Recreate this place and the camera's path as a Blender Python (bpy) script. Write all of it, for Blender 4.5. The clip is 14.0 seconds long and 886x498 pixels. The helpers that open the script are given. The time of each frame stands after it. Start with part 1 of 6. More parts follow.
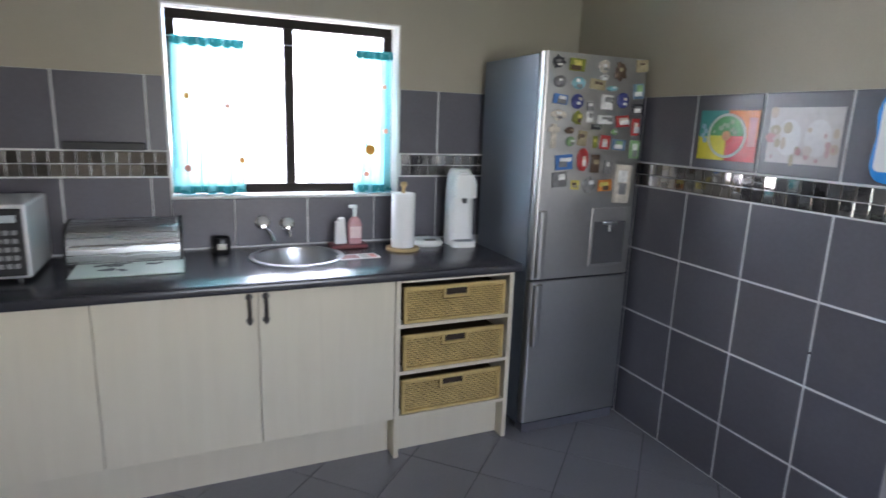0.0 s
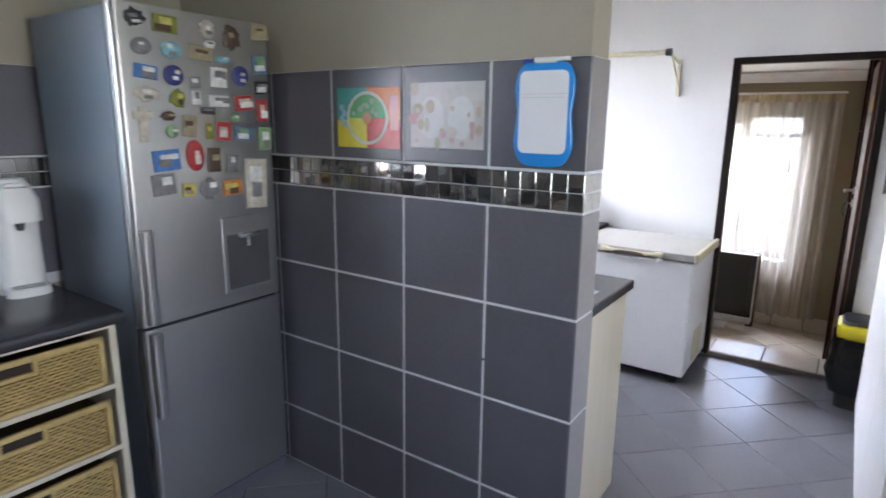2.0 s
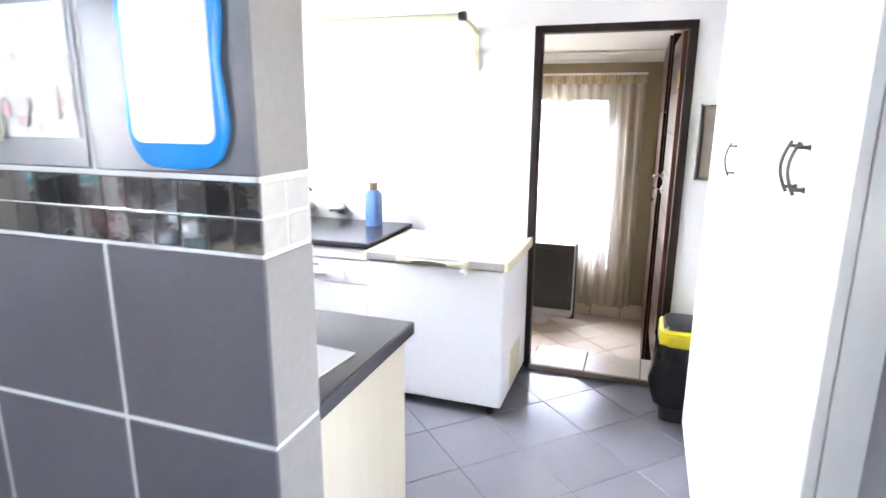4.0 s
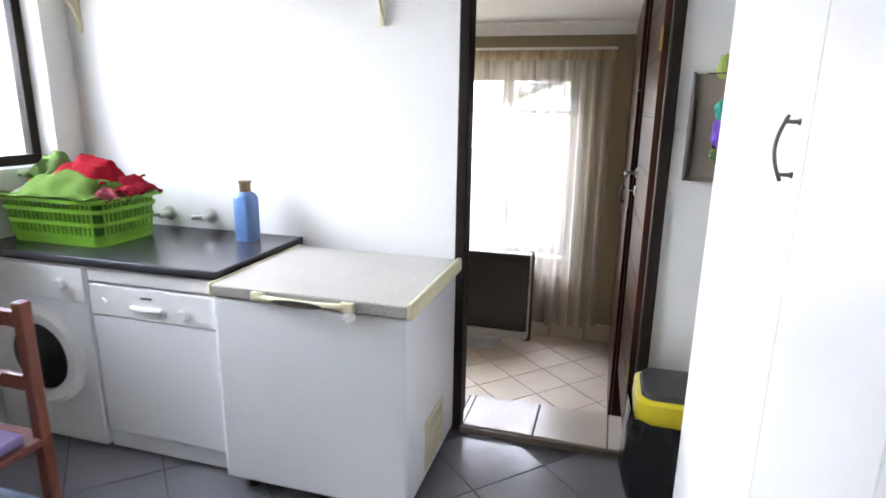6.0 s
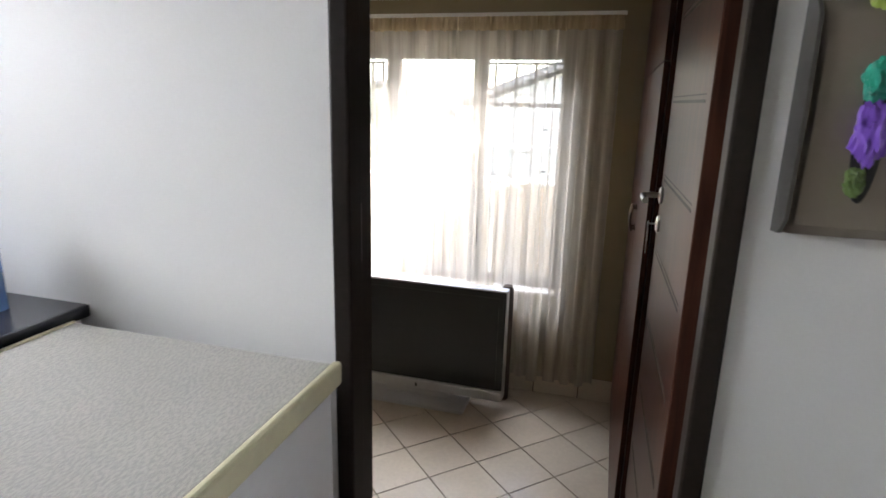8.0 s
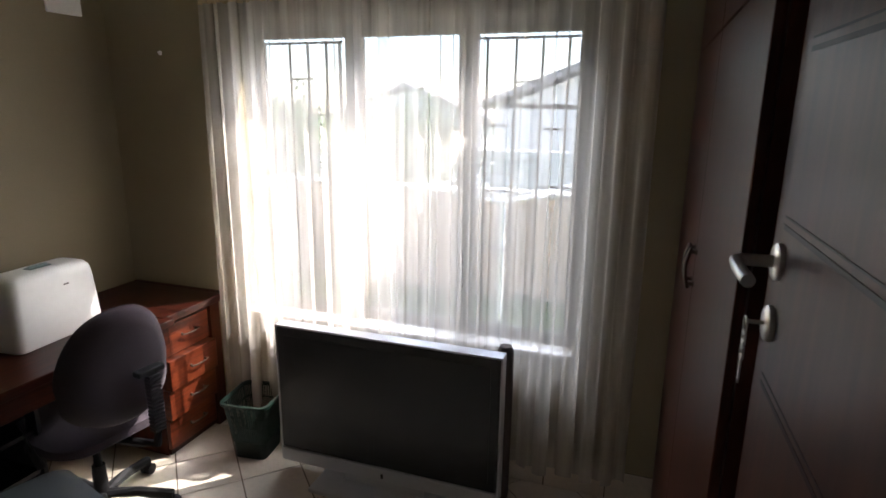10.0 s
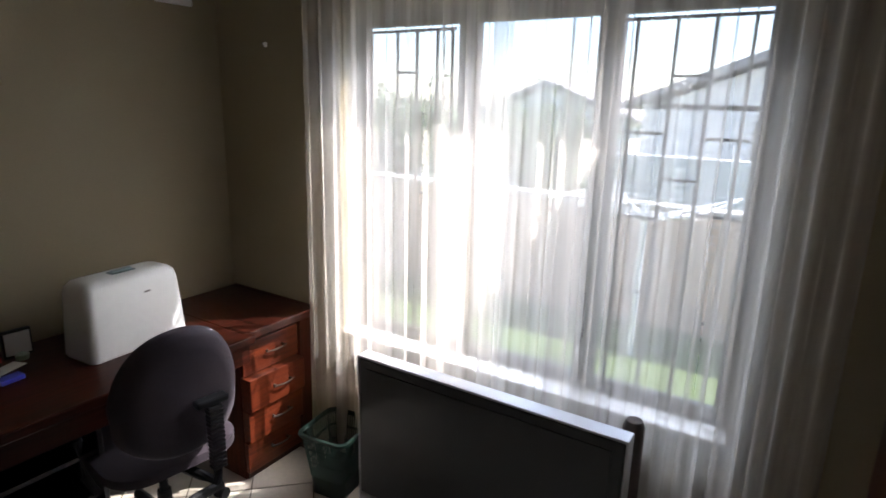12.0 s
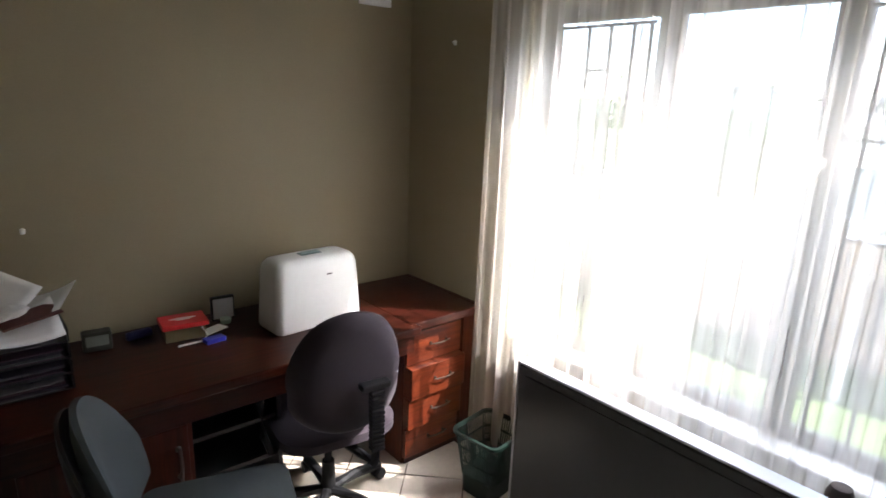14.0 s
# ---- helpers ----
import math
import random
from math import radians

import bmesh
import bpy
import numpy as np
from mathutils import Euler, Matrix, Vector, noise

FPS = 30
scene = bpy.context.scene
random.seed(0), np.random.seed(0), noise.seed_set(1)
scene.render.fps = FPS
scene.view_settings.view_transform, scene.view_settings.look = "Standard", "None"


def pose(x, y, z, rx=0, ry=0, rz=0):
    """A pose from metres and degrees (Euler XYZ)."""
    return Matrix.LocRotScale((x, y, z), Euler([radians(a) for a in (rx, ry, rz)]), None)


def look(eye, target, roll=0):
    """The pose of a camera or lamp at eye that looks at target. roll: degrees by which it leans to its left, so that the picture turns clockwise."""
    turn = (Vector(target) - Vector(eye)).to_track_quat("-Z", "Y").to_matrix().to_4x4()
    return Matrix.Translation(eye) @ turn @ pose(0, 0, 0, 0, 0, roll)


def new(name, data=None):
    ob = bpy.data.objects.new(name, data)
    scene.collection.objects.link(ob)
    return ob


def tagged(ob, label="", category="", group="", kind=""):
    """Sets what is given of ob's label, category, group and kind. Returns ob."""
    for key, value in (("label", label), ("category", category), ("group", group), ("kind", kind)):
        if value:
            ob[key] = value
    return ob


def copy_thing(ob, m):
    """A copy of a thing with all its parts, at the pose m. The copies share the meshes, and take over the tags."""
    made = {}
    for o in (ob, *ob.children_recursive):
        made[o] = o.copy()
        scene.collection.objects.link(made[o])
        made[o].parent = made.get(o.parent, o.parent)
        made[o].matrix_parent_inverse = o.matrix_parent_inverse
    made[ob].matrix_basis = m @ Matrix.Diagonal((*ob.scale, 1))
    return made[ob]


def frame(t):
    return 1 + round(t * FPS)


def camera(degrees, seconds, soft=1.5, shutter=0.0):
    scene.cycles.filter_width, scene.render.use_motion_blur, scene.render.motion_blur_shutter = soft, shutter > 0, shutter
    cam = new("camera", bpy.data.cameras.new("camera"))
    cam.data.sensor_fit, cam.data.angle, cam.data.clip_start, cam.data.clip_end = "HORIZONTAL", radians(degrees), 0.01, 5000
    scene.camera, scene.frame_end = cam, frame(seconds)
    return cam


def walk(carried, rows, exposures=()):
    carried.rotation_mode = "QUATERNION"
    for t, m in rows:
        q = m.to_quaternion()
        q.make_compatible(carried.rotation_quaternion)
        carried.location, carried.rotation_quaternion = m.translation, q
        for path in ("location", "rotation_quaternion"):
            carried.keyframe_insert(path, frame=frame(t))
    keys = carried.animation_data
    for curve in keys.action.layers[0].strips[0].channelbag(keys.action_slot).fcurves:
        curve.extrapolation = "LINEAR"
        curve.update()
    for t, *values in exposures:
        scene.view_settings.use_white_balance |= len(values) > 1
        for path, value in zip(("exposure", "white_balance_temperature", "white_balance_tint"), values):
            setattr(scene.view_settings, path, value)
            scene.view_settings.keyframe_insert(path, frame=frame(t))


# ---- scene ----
cam = camera(74.7, 14.0, soft=1.6, shutter=0.4)
PATH = [
    (0, (0.394, -0.106, 1.583), (1.179, 1.684, 1.16), 2.0),
    (0.5, (0.496, 0.037, 1.57), (1.53, 1.697, 1.154), 1.7),
    (1, (0.613, 0.168, 1.57), (1.891, 1.649, 1.152), 1.3),
    (1.5, (0.739, 0.257, 1.572), (2.215, 1.538, 1.149), 0.9),
    (2, (0.933, 0.305, 1.562), (2.536, 1.422, 1.134), 0.7),
    (2.5, (1.109, 0.336, 1.548), (2.802, 1.307, 1.112), 0.6),
    (3, (1.327, 0.368, 1.54), (3.096, 1.189, 1.095), 0.5),
    (3.5, (1.563, 0.362, 1.533), (3.377, 1.073, 1.083), 0.4),
    (4, (1.824, 0.391, 1.521), (3.665, 1.023, 1.063), 0.4),
    (4.2, (1.919, 0.405, 1.518), (3.768, 1.009, 1.056), 0.4),
    (6.3, (2.97, 0.395, 1.437), (4.838, 0.921, 0.951), 1.1),
    (6.5, (3.082, 0.388, 1.439), (4.949, 0.911, 0.948), 1.2),
    (7, (3.376, 0.381, 1.42), (5.242, 0.909, 0.927), 1.2),
    (7.5, (3.679, 0.410, 1.416), (5.542, 0.941, 0.915), 1.3),
    (8, (3.985, 0.427, 1.397), (5.851, 0.958, 0.899), 1.5),
    (8.2, (4.097, 0.433, 1.399), (5.961, 0.967, 0.896), 1.6),
    (10.3, (5.103, 0.467, 1.321), (6.93, 1.13, 0.846), 0.7),
    (10.5, (5.166, 0.482, 1.316), (6.984, 1.169, 0.843), 0.8),
    (11, (5.306, 0.517, 1.332), (7.085, 1.292, 0.852), 0.9),
    (11.5, (5.426, 0.538, 1.343), (7.142, 1.441, 0.851), 1.1),
    (12, (5.485, 0.578, 1.34), (7.122, 1.614, 0.845), 1.4),
    (12.5, (5.529, 0.593, 1.329), (7.074, 1.763, 0.833), 1.6),
    (13, (5.554, 0.607, 1.33), (6.996, 1.898, 0.826), 1.8),
    (13.5, (5.553, 0.617, 1.32), (6.897, 2.01, 0.816), 2.1),
    (14, (5.537, 0.628, 1.335), (6.793, 2.098, 0.821), 2.1),
]
EXPOSURES = [(0.0, 3.3, 6350, 20), (1.5, 3.1, 6150, 20), (2.2, 3.5, 6300, 20), (3.0, 4.1, 6350, 20), (4.2, 4.45, 6350, 20), (6.3, 3.25, 6400, 17), (8.2, 2.45, 6700, 16), (10.3, 1.75, 6100, 16), (11.0, 1.55, 5950, 15), (12.0, 1.6, 5900, 15), (13.0, 1.95, 5900, 15), (14.0, 2.4, 6000, 15)]
walk(cam, [(t, look(eye, target, roll)) for t, eye, target, roll in PATH], EXPOSURES)

# ---- light ----
world = bpy.data.worlds.new("world")
scene.world = world
world.use_nodes = True
wn = world.node_tree.nodes
sky = wn.new("ShaderNodeTexSky")
sky.sky_type = "NISHITA"
sky.sun_disc = False
sky.sun_elevation = radians(47)
sky.sun_rotation = radians(135)
wn["Background"].inputs["Strength"].default_value = 0.15
world.node_tree.links.new(sky.outputs[0], wn["Background"].inputs["Color"])

sun = new("sun", bpy.data.lights.new("sun", "SUN"))
sun.data.energy, sun.data.angle, sun.data.color = 5.0, radians(0.5), (1.0, 0.93, 0.82)
sun.matrix_world = look((20, -12, 24), (20 - 0.49, -12 + 0.49, 24 - 0.73))


def window_light(name, place, target, wide, high, watts, colour=(0.86, 0.93, 1.0), spread=130):
    lamp = bpy.data.lights.new(name, "AREA")
    lamp.shape, lamp.size, lamp.size_y, lamp.energy, lamp.color = "RECTANGLE", wide, high, watts, colour
    ob = new(name, lamp)
    lamp.spread = radians(spread)
    ob.matrix_world = look(place, target)
    return ob


window_light("kitchen_window_sky", (0.87, 3.20, 1.66), (0.87, 0, 1.1), 1.3, 1.0, 5)
window_light("scullery_window_sky", (4.25, 3.30, 1.95), (4.7, 0.2, 0.8), 1.1, 1.0, 3.9, spread=80)
window_light("bedroom_window_sky", (8.75, 1.75, 2.85), (6.7, 1.75, 0.2), 2.2, 1.3, 24)
# fill lamp at an unseen, assumed south window; brightens cupboards and fridge
window_light("unseen_south_window_fill", (1.25, -2.38, 1.5), (1.25, 3.0, 1.2), 1.7, 1.1, 2.5)

# ---- materials ----


def material(name, colour, rough=0.5, metal=0.0, vary=0.12, grain=40.0, blotch=3.0, bump=0.05, stretch=(1, 1, 1), spec=0.5,
             per_piece=0.0, sheen=0.0, coat=0.0, rough_vary=0.03, second=None, edge=0.5):
    m = bpy.data.materials.new(name)
    m.use_nodes = True
    nt = m.node_tree
    n, link = nt.nodes, nt.links.new
    b = n["Principled BSDF"]
    b.inputs["Roughness"].default_value = rough
    b.inputs["Metallic"].default_value = metal
    b.inputs["Specular IOR Level"].default_value = spec
    b.inputs["Sheen Weight"].default_value = sheen
    b.inputs["Coat Weight"].default_value = coat
    co = n.new("ShaderNodeTexCoord")
    mp = n.new("ShaderNodeMapping")
    mp.inputs["Scale"].default_value = stretch
    if per_piece:
        shift = n.new("ShaderNodeObjectInfo")
        far = n.new("ShaderNodeVectorMath")
        far.operation = "SCALE"
        far.inputs[0].default_value = (37.0, 53.0, 71.0)
        link(shift.outputs["Random"], far.inputs["Scale"])
        link(far.outputs[0], mp.inputs["Location"])
    link(co.outputs["Object"], mp.inputs["Vector"])
    fine = n.new("ShaderNodeTexNoise")
    fine.inputs["Scale"].default_value, fine.inputs["Detail"].default_value = grain, 4
    big = n.new("ShaderNodeTexNoise")
    big.inputs["Scale"].default_value, big.inputs["Detail"].default_value = blotch, 3
    link(mp.outputs[0], fine.inputs["Vector"])
    link(mp.outputs[0], big.inputs["Vector"])
    add = n.new("ShaderNodeMath")
    add.operation = "ADD"
    link(fine.outputs[0], add.inputs[0])
    link(big.outputs[0], add.inputs[1])
    ramp = n.new("ShaderNodeMapRange")
    ramp.inputs["From Min"].default_value, ramp.inputs["From Max"].default_value = 0.6, 1.4
    ramp.inputs["To Min"].default_value, ramp.inputs["To Max"].default_value = 1 - vary, 1 + vary
    link(add.outputs[0], ramp.inputs["Value"])
    last = ramp.outputs[0]
    if per_piece:
        info = n.new("ShaderNodeObjectInfo")
        r2 = n.new("ShaderNodeMapRange")
        r2.inputs["To Min"].default_value, r2.inputs["To Max"].default_value = 1 - per_piece, 1 + per_piece
        link(info.outputs["Random"], r2.inputs["Value"])
        mul = n.new("ShaderNodeMath")
        mul.operation = "MULTIPLY"
        link(last, mul.inputs[0])
        link(r2.outputs[0], mul.inputs[1])
        last = mul.outputs[0]
    base = None
    if second:
        mixc = n.new("ShaderNodeMix")
        mixc.data_type = "RGBA"
        mixc.inputs["A"].default_value = (*colour, 1)
        mixc.inputs["B"].default_value = (*second, 1)
        sharp = n.new("ShaderNodeMapRange")
        sharp.inputs["From Min"].default_value, sharp.inputs["From Max"].default_value = edge - 0.06, edge + 0.06
        link(fine.outputs[0], sharp.inputs["Value"])
        link(sharp.outputs[0], mixc.inputs["Factor"])
        base = mixc.outputs["Result"]
    scale = n.new("ShaderNodeVectorMath")
    scale.operation = "SCALE"
    if base:
        link(base, scale.inputs[0])
    else:
        scale.inputs[0].default_value = colour
    link(last, scale.inputs["Scale"])
    link(scale.outputs[0], b.inputs["Base Color"])
    rr = n.new("ShaderNodeMapRange")
    rr.inputs["From Min"].default_value, rr.inputs["From Max"].default_value = 0.3, 0.7
    rr.inputs["To Min"].default_value, rr.inputs["To Max"].default_value = max(0.02, rough - rough_vary), min(1, rough + rough_vary)
    link(big.outputs[0], rr.inputs["Value"])
    if rough_vary > 0.015:
        link(rr.outputs[0], b.inputs["Roughness"])
    if bump:
        bp = n.new("ShaderNodeBump")
        bp.inputs["Strength"].default_value, bp.inputs["Distance"].default_value = bump, 0.004
        link(fine.outputs[0], bp.inputs["Height"])
        link(bp.outputs[0], b.inputs["Normal"])
    return m


def wood(name, dark, light, rough=0.35, scale=6.0, axis=0, coat=0.2, bump=0.03, shine=0.5):
    m = bpy.data.materials.new(name)
    m.use_nodes = True
    nt = m.node_tree
    n, link = nt.nodes, nt.links.new
    b = n["Principled BSDF"]
    b.inputs["Roughness"].default_value = rough
    b.inputs["Specular IOR Level"].default_value = shine
    b.inputs["Coat Weight"].default_value = coat
    b.inputs["Coat Roughness"].default_value = 0.25
    co = n.new("ShaderNodeTexCoord")
    mp = n.new("ShaderNodeMapping")
    stretch = [9.0, 9.0, 9.0]
    stretch[axis] = 0.7
    mp.inputs["Scale"].default_value = stretch
    link(co.outputs["Object"], mp.inputs["Vector"])
    ns = n.new("ShaderNodeTexNoise")
    ns.inputs["Scale"].default_value, ns.inputs["Detail"].default_value, ns.inputs["Distortion"].default_value = scale, 6, 0.6
    link(mp.outputs[0], ns.inputs["Vector"])
    ramp = n.new("ShaderNodeValToRGB")
    ramp.color_ramp.elements[0].position, ramp.color_ramp.elements[1].position = 0.32, 0.72
    ramp.color_ramp.elements[0].color, ramp.color_ramp.elements[1].color = (*dark, 1), (*light, 1)
    link(ns.outputs[0], ramp.inputs[0])
    link(ramp.outputs[0], b.inputs["Base Color"])
    bp = n.new("ShaderNodeBump")
    bp.inputs["Strength"].default_value, bp.inputs["Distance"].default_value = bump, 0.003
    link(ns.outputs[0], bp.inputs["Height"])
    link(bp.outputs[0], b.inputs["Normal"])
    return m


def sheer(name, colour, see_through, thin=0.5, streak=16.0, spread=0.28):
    """A thin cloth that lets light through, with a fine weave."""
    m = bpy.data.materials.new(name)
    m.use_nodes = True
    nt = m.node_tree
    n, link = nt.nodes, nt.links.new
    n.remove(n["Principled BSDF"])
    out = n["Material Output"]
    clear, dif, tra = n.new("ShaderNodeBsdfTransparent"), n.new("ShaderNodeBsdfDiffuse"), n.new("ShaderNodeBsdfTranslucent")
    co = n.new("ShaderNodeTexCoord")
    ns = n.new("ShaderNodeTexNoise")
    ns.inputs["Scale"].default_value, ns.inputs["Detail"].default_value = 1.0, 4
    mp = n.new("ShaderNodeMapping")
    mp.inputs["Scale"].default_value = (streak, 1.0, 0.5)
    link(co.outputs["Object"], mp.inputs["Vector"])
    link(mp.outputs[0], ns.inputs["Vector"])
    rng_spread = spread
    rng = n.new("ShaderNodeMapRange")
    rng.inputs["From Min"].default_value, rng.inputs["From Max"].default_value = 0.3, 0.7
    rng.inputs["To Min"].default_value, rng.inputs["To Max"].default_value = max(0.0, see_through - rng_spread), see_through + rng_spread
    link(ns.outputs[0], rng.inputs["Value"])
    for s in (dif, tra):
        s.inputs["Color"].default_value = (*colour, 1)
    m1, m2 = n.new("ShaderNodeMixShader"), n.new("ShaderNodeMixShader")
    m1.inputs[0].default_value = thin
    link(dif.outputs[0], m1.inputs[1])
    link(tra.outputs[0], m1.inputs[2])
    link(rng.outputs[0], m2.inputs[0])
    link(m1.outputs[0], m2.inputs[1])
    link(clear.outputs[0], m2.inputs[2])
    link(m2.outputs[0], out.inputs["Surface"])
    return m


def glass_like(name, colour=(1, 1, 1), rough=0.0, ior=1.45):
    m = bpy.data.materials.new(name)
    m.use_nodes = True
    b = m.node_tree.nodes["Principled BSDF"]
    b.inputs["Base Color"].default_value = (*colour, 1)
    b.inputs["Transmission Weight"].default_value = 1
    b.inputs["Roughness"].default_value = rough
    b.inputs["IOR"].default_value = ior
    return m


TILE = material("grey_wall_tile", (0.105, 0.102, 0.12), 0.3, vary=0.1, grain=60, blotch=5, bump=0.02, per_piece=0.06, rough_vary=0.02)
GROUT = material("white_grout", (0.66, 0.66, 0.66), 0.85, vary=0.08, bump=0.15, grain=150)
MIRROR_TILE = material("dark_mirror_glass", (0.30, 0.29, 0.285), 0.05, metal=0.9, vary=0.1, grain=8, bump=0.25, per_piece=0.4, rough_vary=0.02)
PALE_TILE = material("pale_mosaic", (0.50, 0.475, 0.44), 0.3, per_piece=0.06)
FLOOR_TILE = material("grey_floor_tile", (0.19, 0.19, 0.207), 0.19, vary=0.07, grain=90, blotch=4, bump=0.04, per_piece=0.05, rough_vary=0.03)
FLOOR_GROUT = material("grey_grout", (0.07, 0.07, 0.075), 0.85, bump=0.15, grain=150)
CREAM_TILE = material("cream_floor_tile", (0.62, 0.55, 0.46), 0.22, vary=0.08, grain=50, blotch=5, bump=0.03, per_piece=0.04, rough_vary=0.03)
CREAM_GROUT = material("dark_brown_grout", (0.12, 0.09, 0.06), 0.85, bump=0.15, grain=150)
KHAKI = material("kitchen_beige_paint", (0.37, 0.335, 0.265), 0.6, vary=0.05, grain=160, blotch=1.2, bump=0.06)
WHITE_WALL = material("white_wall_paint", (0.74, 0.73, 0.70), 0.55, vary=0.03, grain=160, blotch=1.2, bump=0.06)
OLIVE = material("bedroom_khaki_paint", (0.29, 0.245, 0.155), 0.6, vary=0.06, grain=160, blotch=1.0, bump=0.06)
CEILING = material("ceiling_white", (0.78, 0.78, 0.76), 0.7, vary=0.03, bump=0.04)
CREAM_BOARD = wood("cream_wood_grain_board", (0.62, 0.555, 0.425), (0.65, 0.585, 0.452), 0.4, 2.5, axis=2, coat=0.0, bump=0.01)
COUNTER = material("dark_slate_laminate", (0.030, 0.030, 0.036), 0.24, vary=0.2, grain=220, blotch=4, bump=0.04, rough_vary=0.01)
STEEL = material("brushed_steel", (0.62, 0.63, 0.64), 0.28, metal=1.0, vary=0.06, grain=30, bump=0.04, stretch=(1, 30, 30))
FRIDGE_STEEL = material("silver_fridge_steel", (0.46, 0.46, 0.455), 0.34, metal=0.9, vary=0.05, grain=40, bump=0.0)
FRIDGE_SIDE = material("grey_blue_fridge_side", (0.19, 0.215, 0.255), 0.4, metal=0.3, vary=0.05, bump=0.06, grain=200)
SINK_STEEL = material("satin_sink_steel", (0.55, 0.56, 0.57), 0.3, metal=1.0, vary=0.04, bump=0.0, rough_vary=0.0)
AGED_BRONZE = material("aged_bronze", (0.13, 0.11, 0.095), 0.38, metal=1.0, vary=0.15, bump=0.0)
SATIN_CHROME = material("worn_chrome", (0.62, 0.60, 0.56), 0.32, metal=1.0, vary=0.06, bump=0.0, rough_vary=0.05)
CHROME = material("chrome", (0.75, 0.75, 0.76), 0.1, metal=1.0, vary=0.02, bump=0.0, rough_vary=0.03)
DARK_METAL = material("dark_pewter_metal", (0.16, 0.15, 0.14), 0.35, metal=0.9, vary=0.15)
WHITE_PLASTIC = material("white_plastic", (0.78, 0.78, 0.76), 0.35, vary=0.03, bump=0.02)
WHITE_ENAMEL = material("white_enamel", (0.80, 0.81, 0.82), 0.28, vary=0.02, bump=0.02, rough_vary=0.0)
YELLOWED = material("yellowed_plastic", (0.66, 0.62, 0.42), 0.4, vary=0.08)
WHITE_GLOSS = material("white_cupboard_paint", (0.80, 0.795, 0.78), 0.32, vary=0.02, grain=80, bump=0.02, rough_vary=0.0)
BLACK = material("black_plastic", (0.016, 0.016, 0.017), 0.4, vary=0.2)
BLACK_GLOSS = material("black_gloss_plastic", (0.010, 0.010, 0.011), 0.3, vary=0.1, bump=0.0, rough_vary=0.0)
BROWN_METAL = material("dark_brown_painted_steel", (0.018, 0.012, 0.009), 0.5, vary=0.25, grain=60, bump=0.08, spec=0.2)
BRONZE = material("bronze_aluminium", (0.10, 0.085, 0.07), 0.4, metal=0.5, vary=0.1)
WICKER = material("straw_wicker", (0.54, 0.39, 0.15), 0.55, vary=0.3, grain=120, blotch=12, bump=0.3)
WICKER_GAP_SHADE = material("wicker_gap_shade", (0.10, 0.065, 0.025), 0.8, vary=0.2)
GLASS = glass_like("clear_glass")
MAHOGANY = wood("mahogany_veneer", (0.020, 0.0045, 0.0025), (0.052, 0.0105, 0.005), 0.32, 5.0, axis=0, coat=0.06, shine=0.22)
MAHOGANY_V = wood("mahogany_veneer_upright", (0.036, 0.009, 0.005), (0.080, 0.018, 0.009), 0.32, 5.0, axis=2, coat=0.0, shine=0.18)
DOOR_WOOD = wood("dark_stained_door", (0.040, 0.014, 0.009), (0.090, 0.031, 0.018), 0.34, 5.0, axis=2, coat=0.0, shine=0.25)
# redder mahogany for the drawer fronts, with sunlight put into its colour
MAHOGANY_SUNLIT = wood("sunlit_mahogany_drawer_front", (0.065, 0.012, 0.005), (0.15, 0.030, 0.010), 0.34, 5.0, axis=0, coat=0.1, shine=0.3)
GRANITE = material("speckled_grey_laminate", (0.50, 0.48, 0.43), 0.45, vary=0.15, grain=170, second=(0.34, 0.33, 0.30), bump=0.05)
TURQUOISE = sheer("turquoise_voile", (0.26, 0.64, 0.68), 0.018, 0.52, 18.0, 0.025)
TURQUOISE_BAND = sheer("turquoise_voile_doubled", (0.06, 0.34, 0.37), 0.0, 0.3, 18.0, 0.0)
VOILE = sheer("cream_voile", (0.84, 0.78, 0.70), 0.56, 0.72, 15.0, 0.15)
VOILE_BAND = sheer("cream_voile_doubled", (0.62, 0.50, 0.34), 0.28, 0.4)

# ---- building helpers ----


def box(bm, x0, x1, y0, y1, z0, z1, bevel=0.0, segments=2):
    verts = [bm.verts.new((x, y, z)) for x in (x0, x1) for y in (y0, y1) for z in (z0, z1)]
    faces = [bm.faces.new([verts[i] for i in q]) for q in
             ((0, 1, 3, 2), (4, 6, 7, 5), (0, 4, 5, 1), (2, 3, 7, 6), (0, 2, 6, 4), (1, 5, 7, 3))]
    if bevel:
        edges = list({e for f in faces for e in f.edges})
        bmesh.ops.bevel(bm, geom=edges, offset=bevel, segments=segments, affect="EDGES", profile=0.5)
    return bm


def tube(bm, a, b, r, r2=None, sides=12, caps=True):
    a, b = Vector(a), Vector(b)
    r2 = r if r2 is None else r2
    turn = (b - a).to_track_quat("Z", "Y")
    rings = []
    for p, rad in ((a, r), (b, r2)):
        rings.append([bm.verts.new(p + turn @ Vector((math.cos(i * math.tau / sides) * rad, math.sin(i * math.tau / sides) * rad, 0))) for i in range(sides)])
    for i in range(sides):
        j = (i + 1) % sides
        bm.faces.new((rings[0][i], rings[0][j], rings[1][j], rings[1][i]))
    if caps:
        bm.faces.new(rings[0][::-1])
        bm.faces.new(rings[1])
    return bm


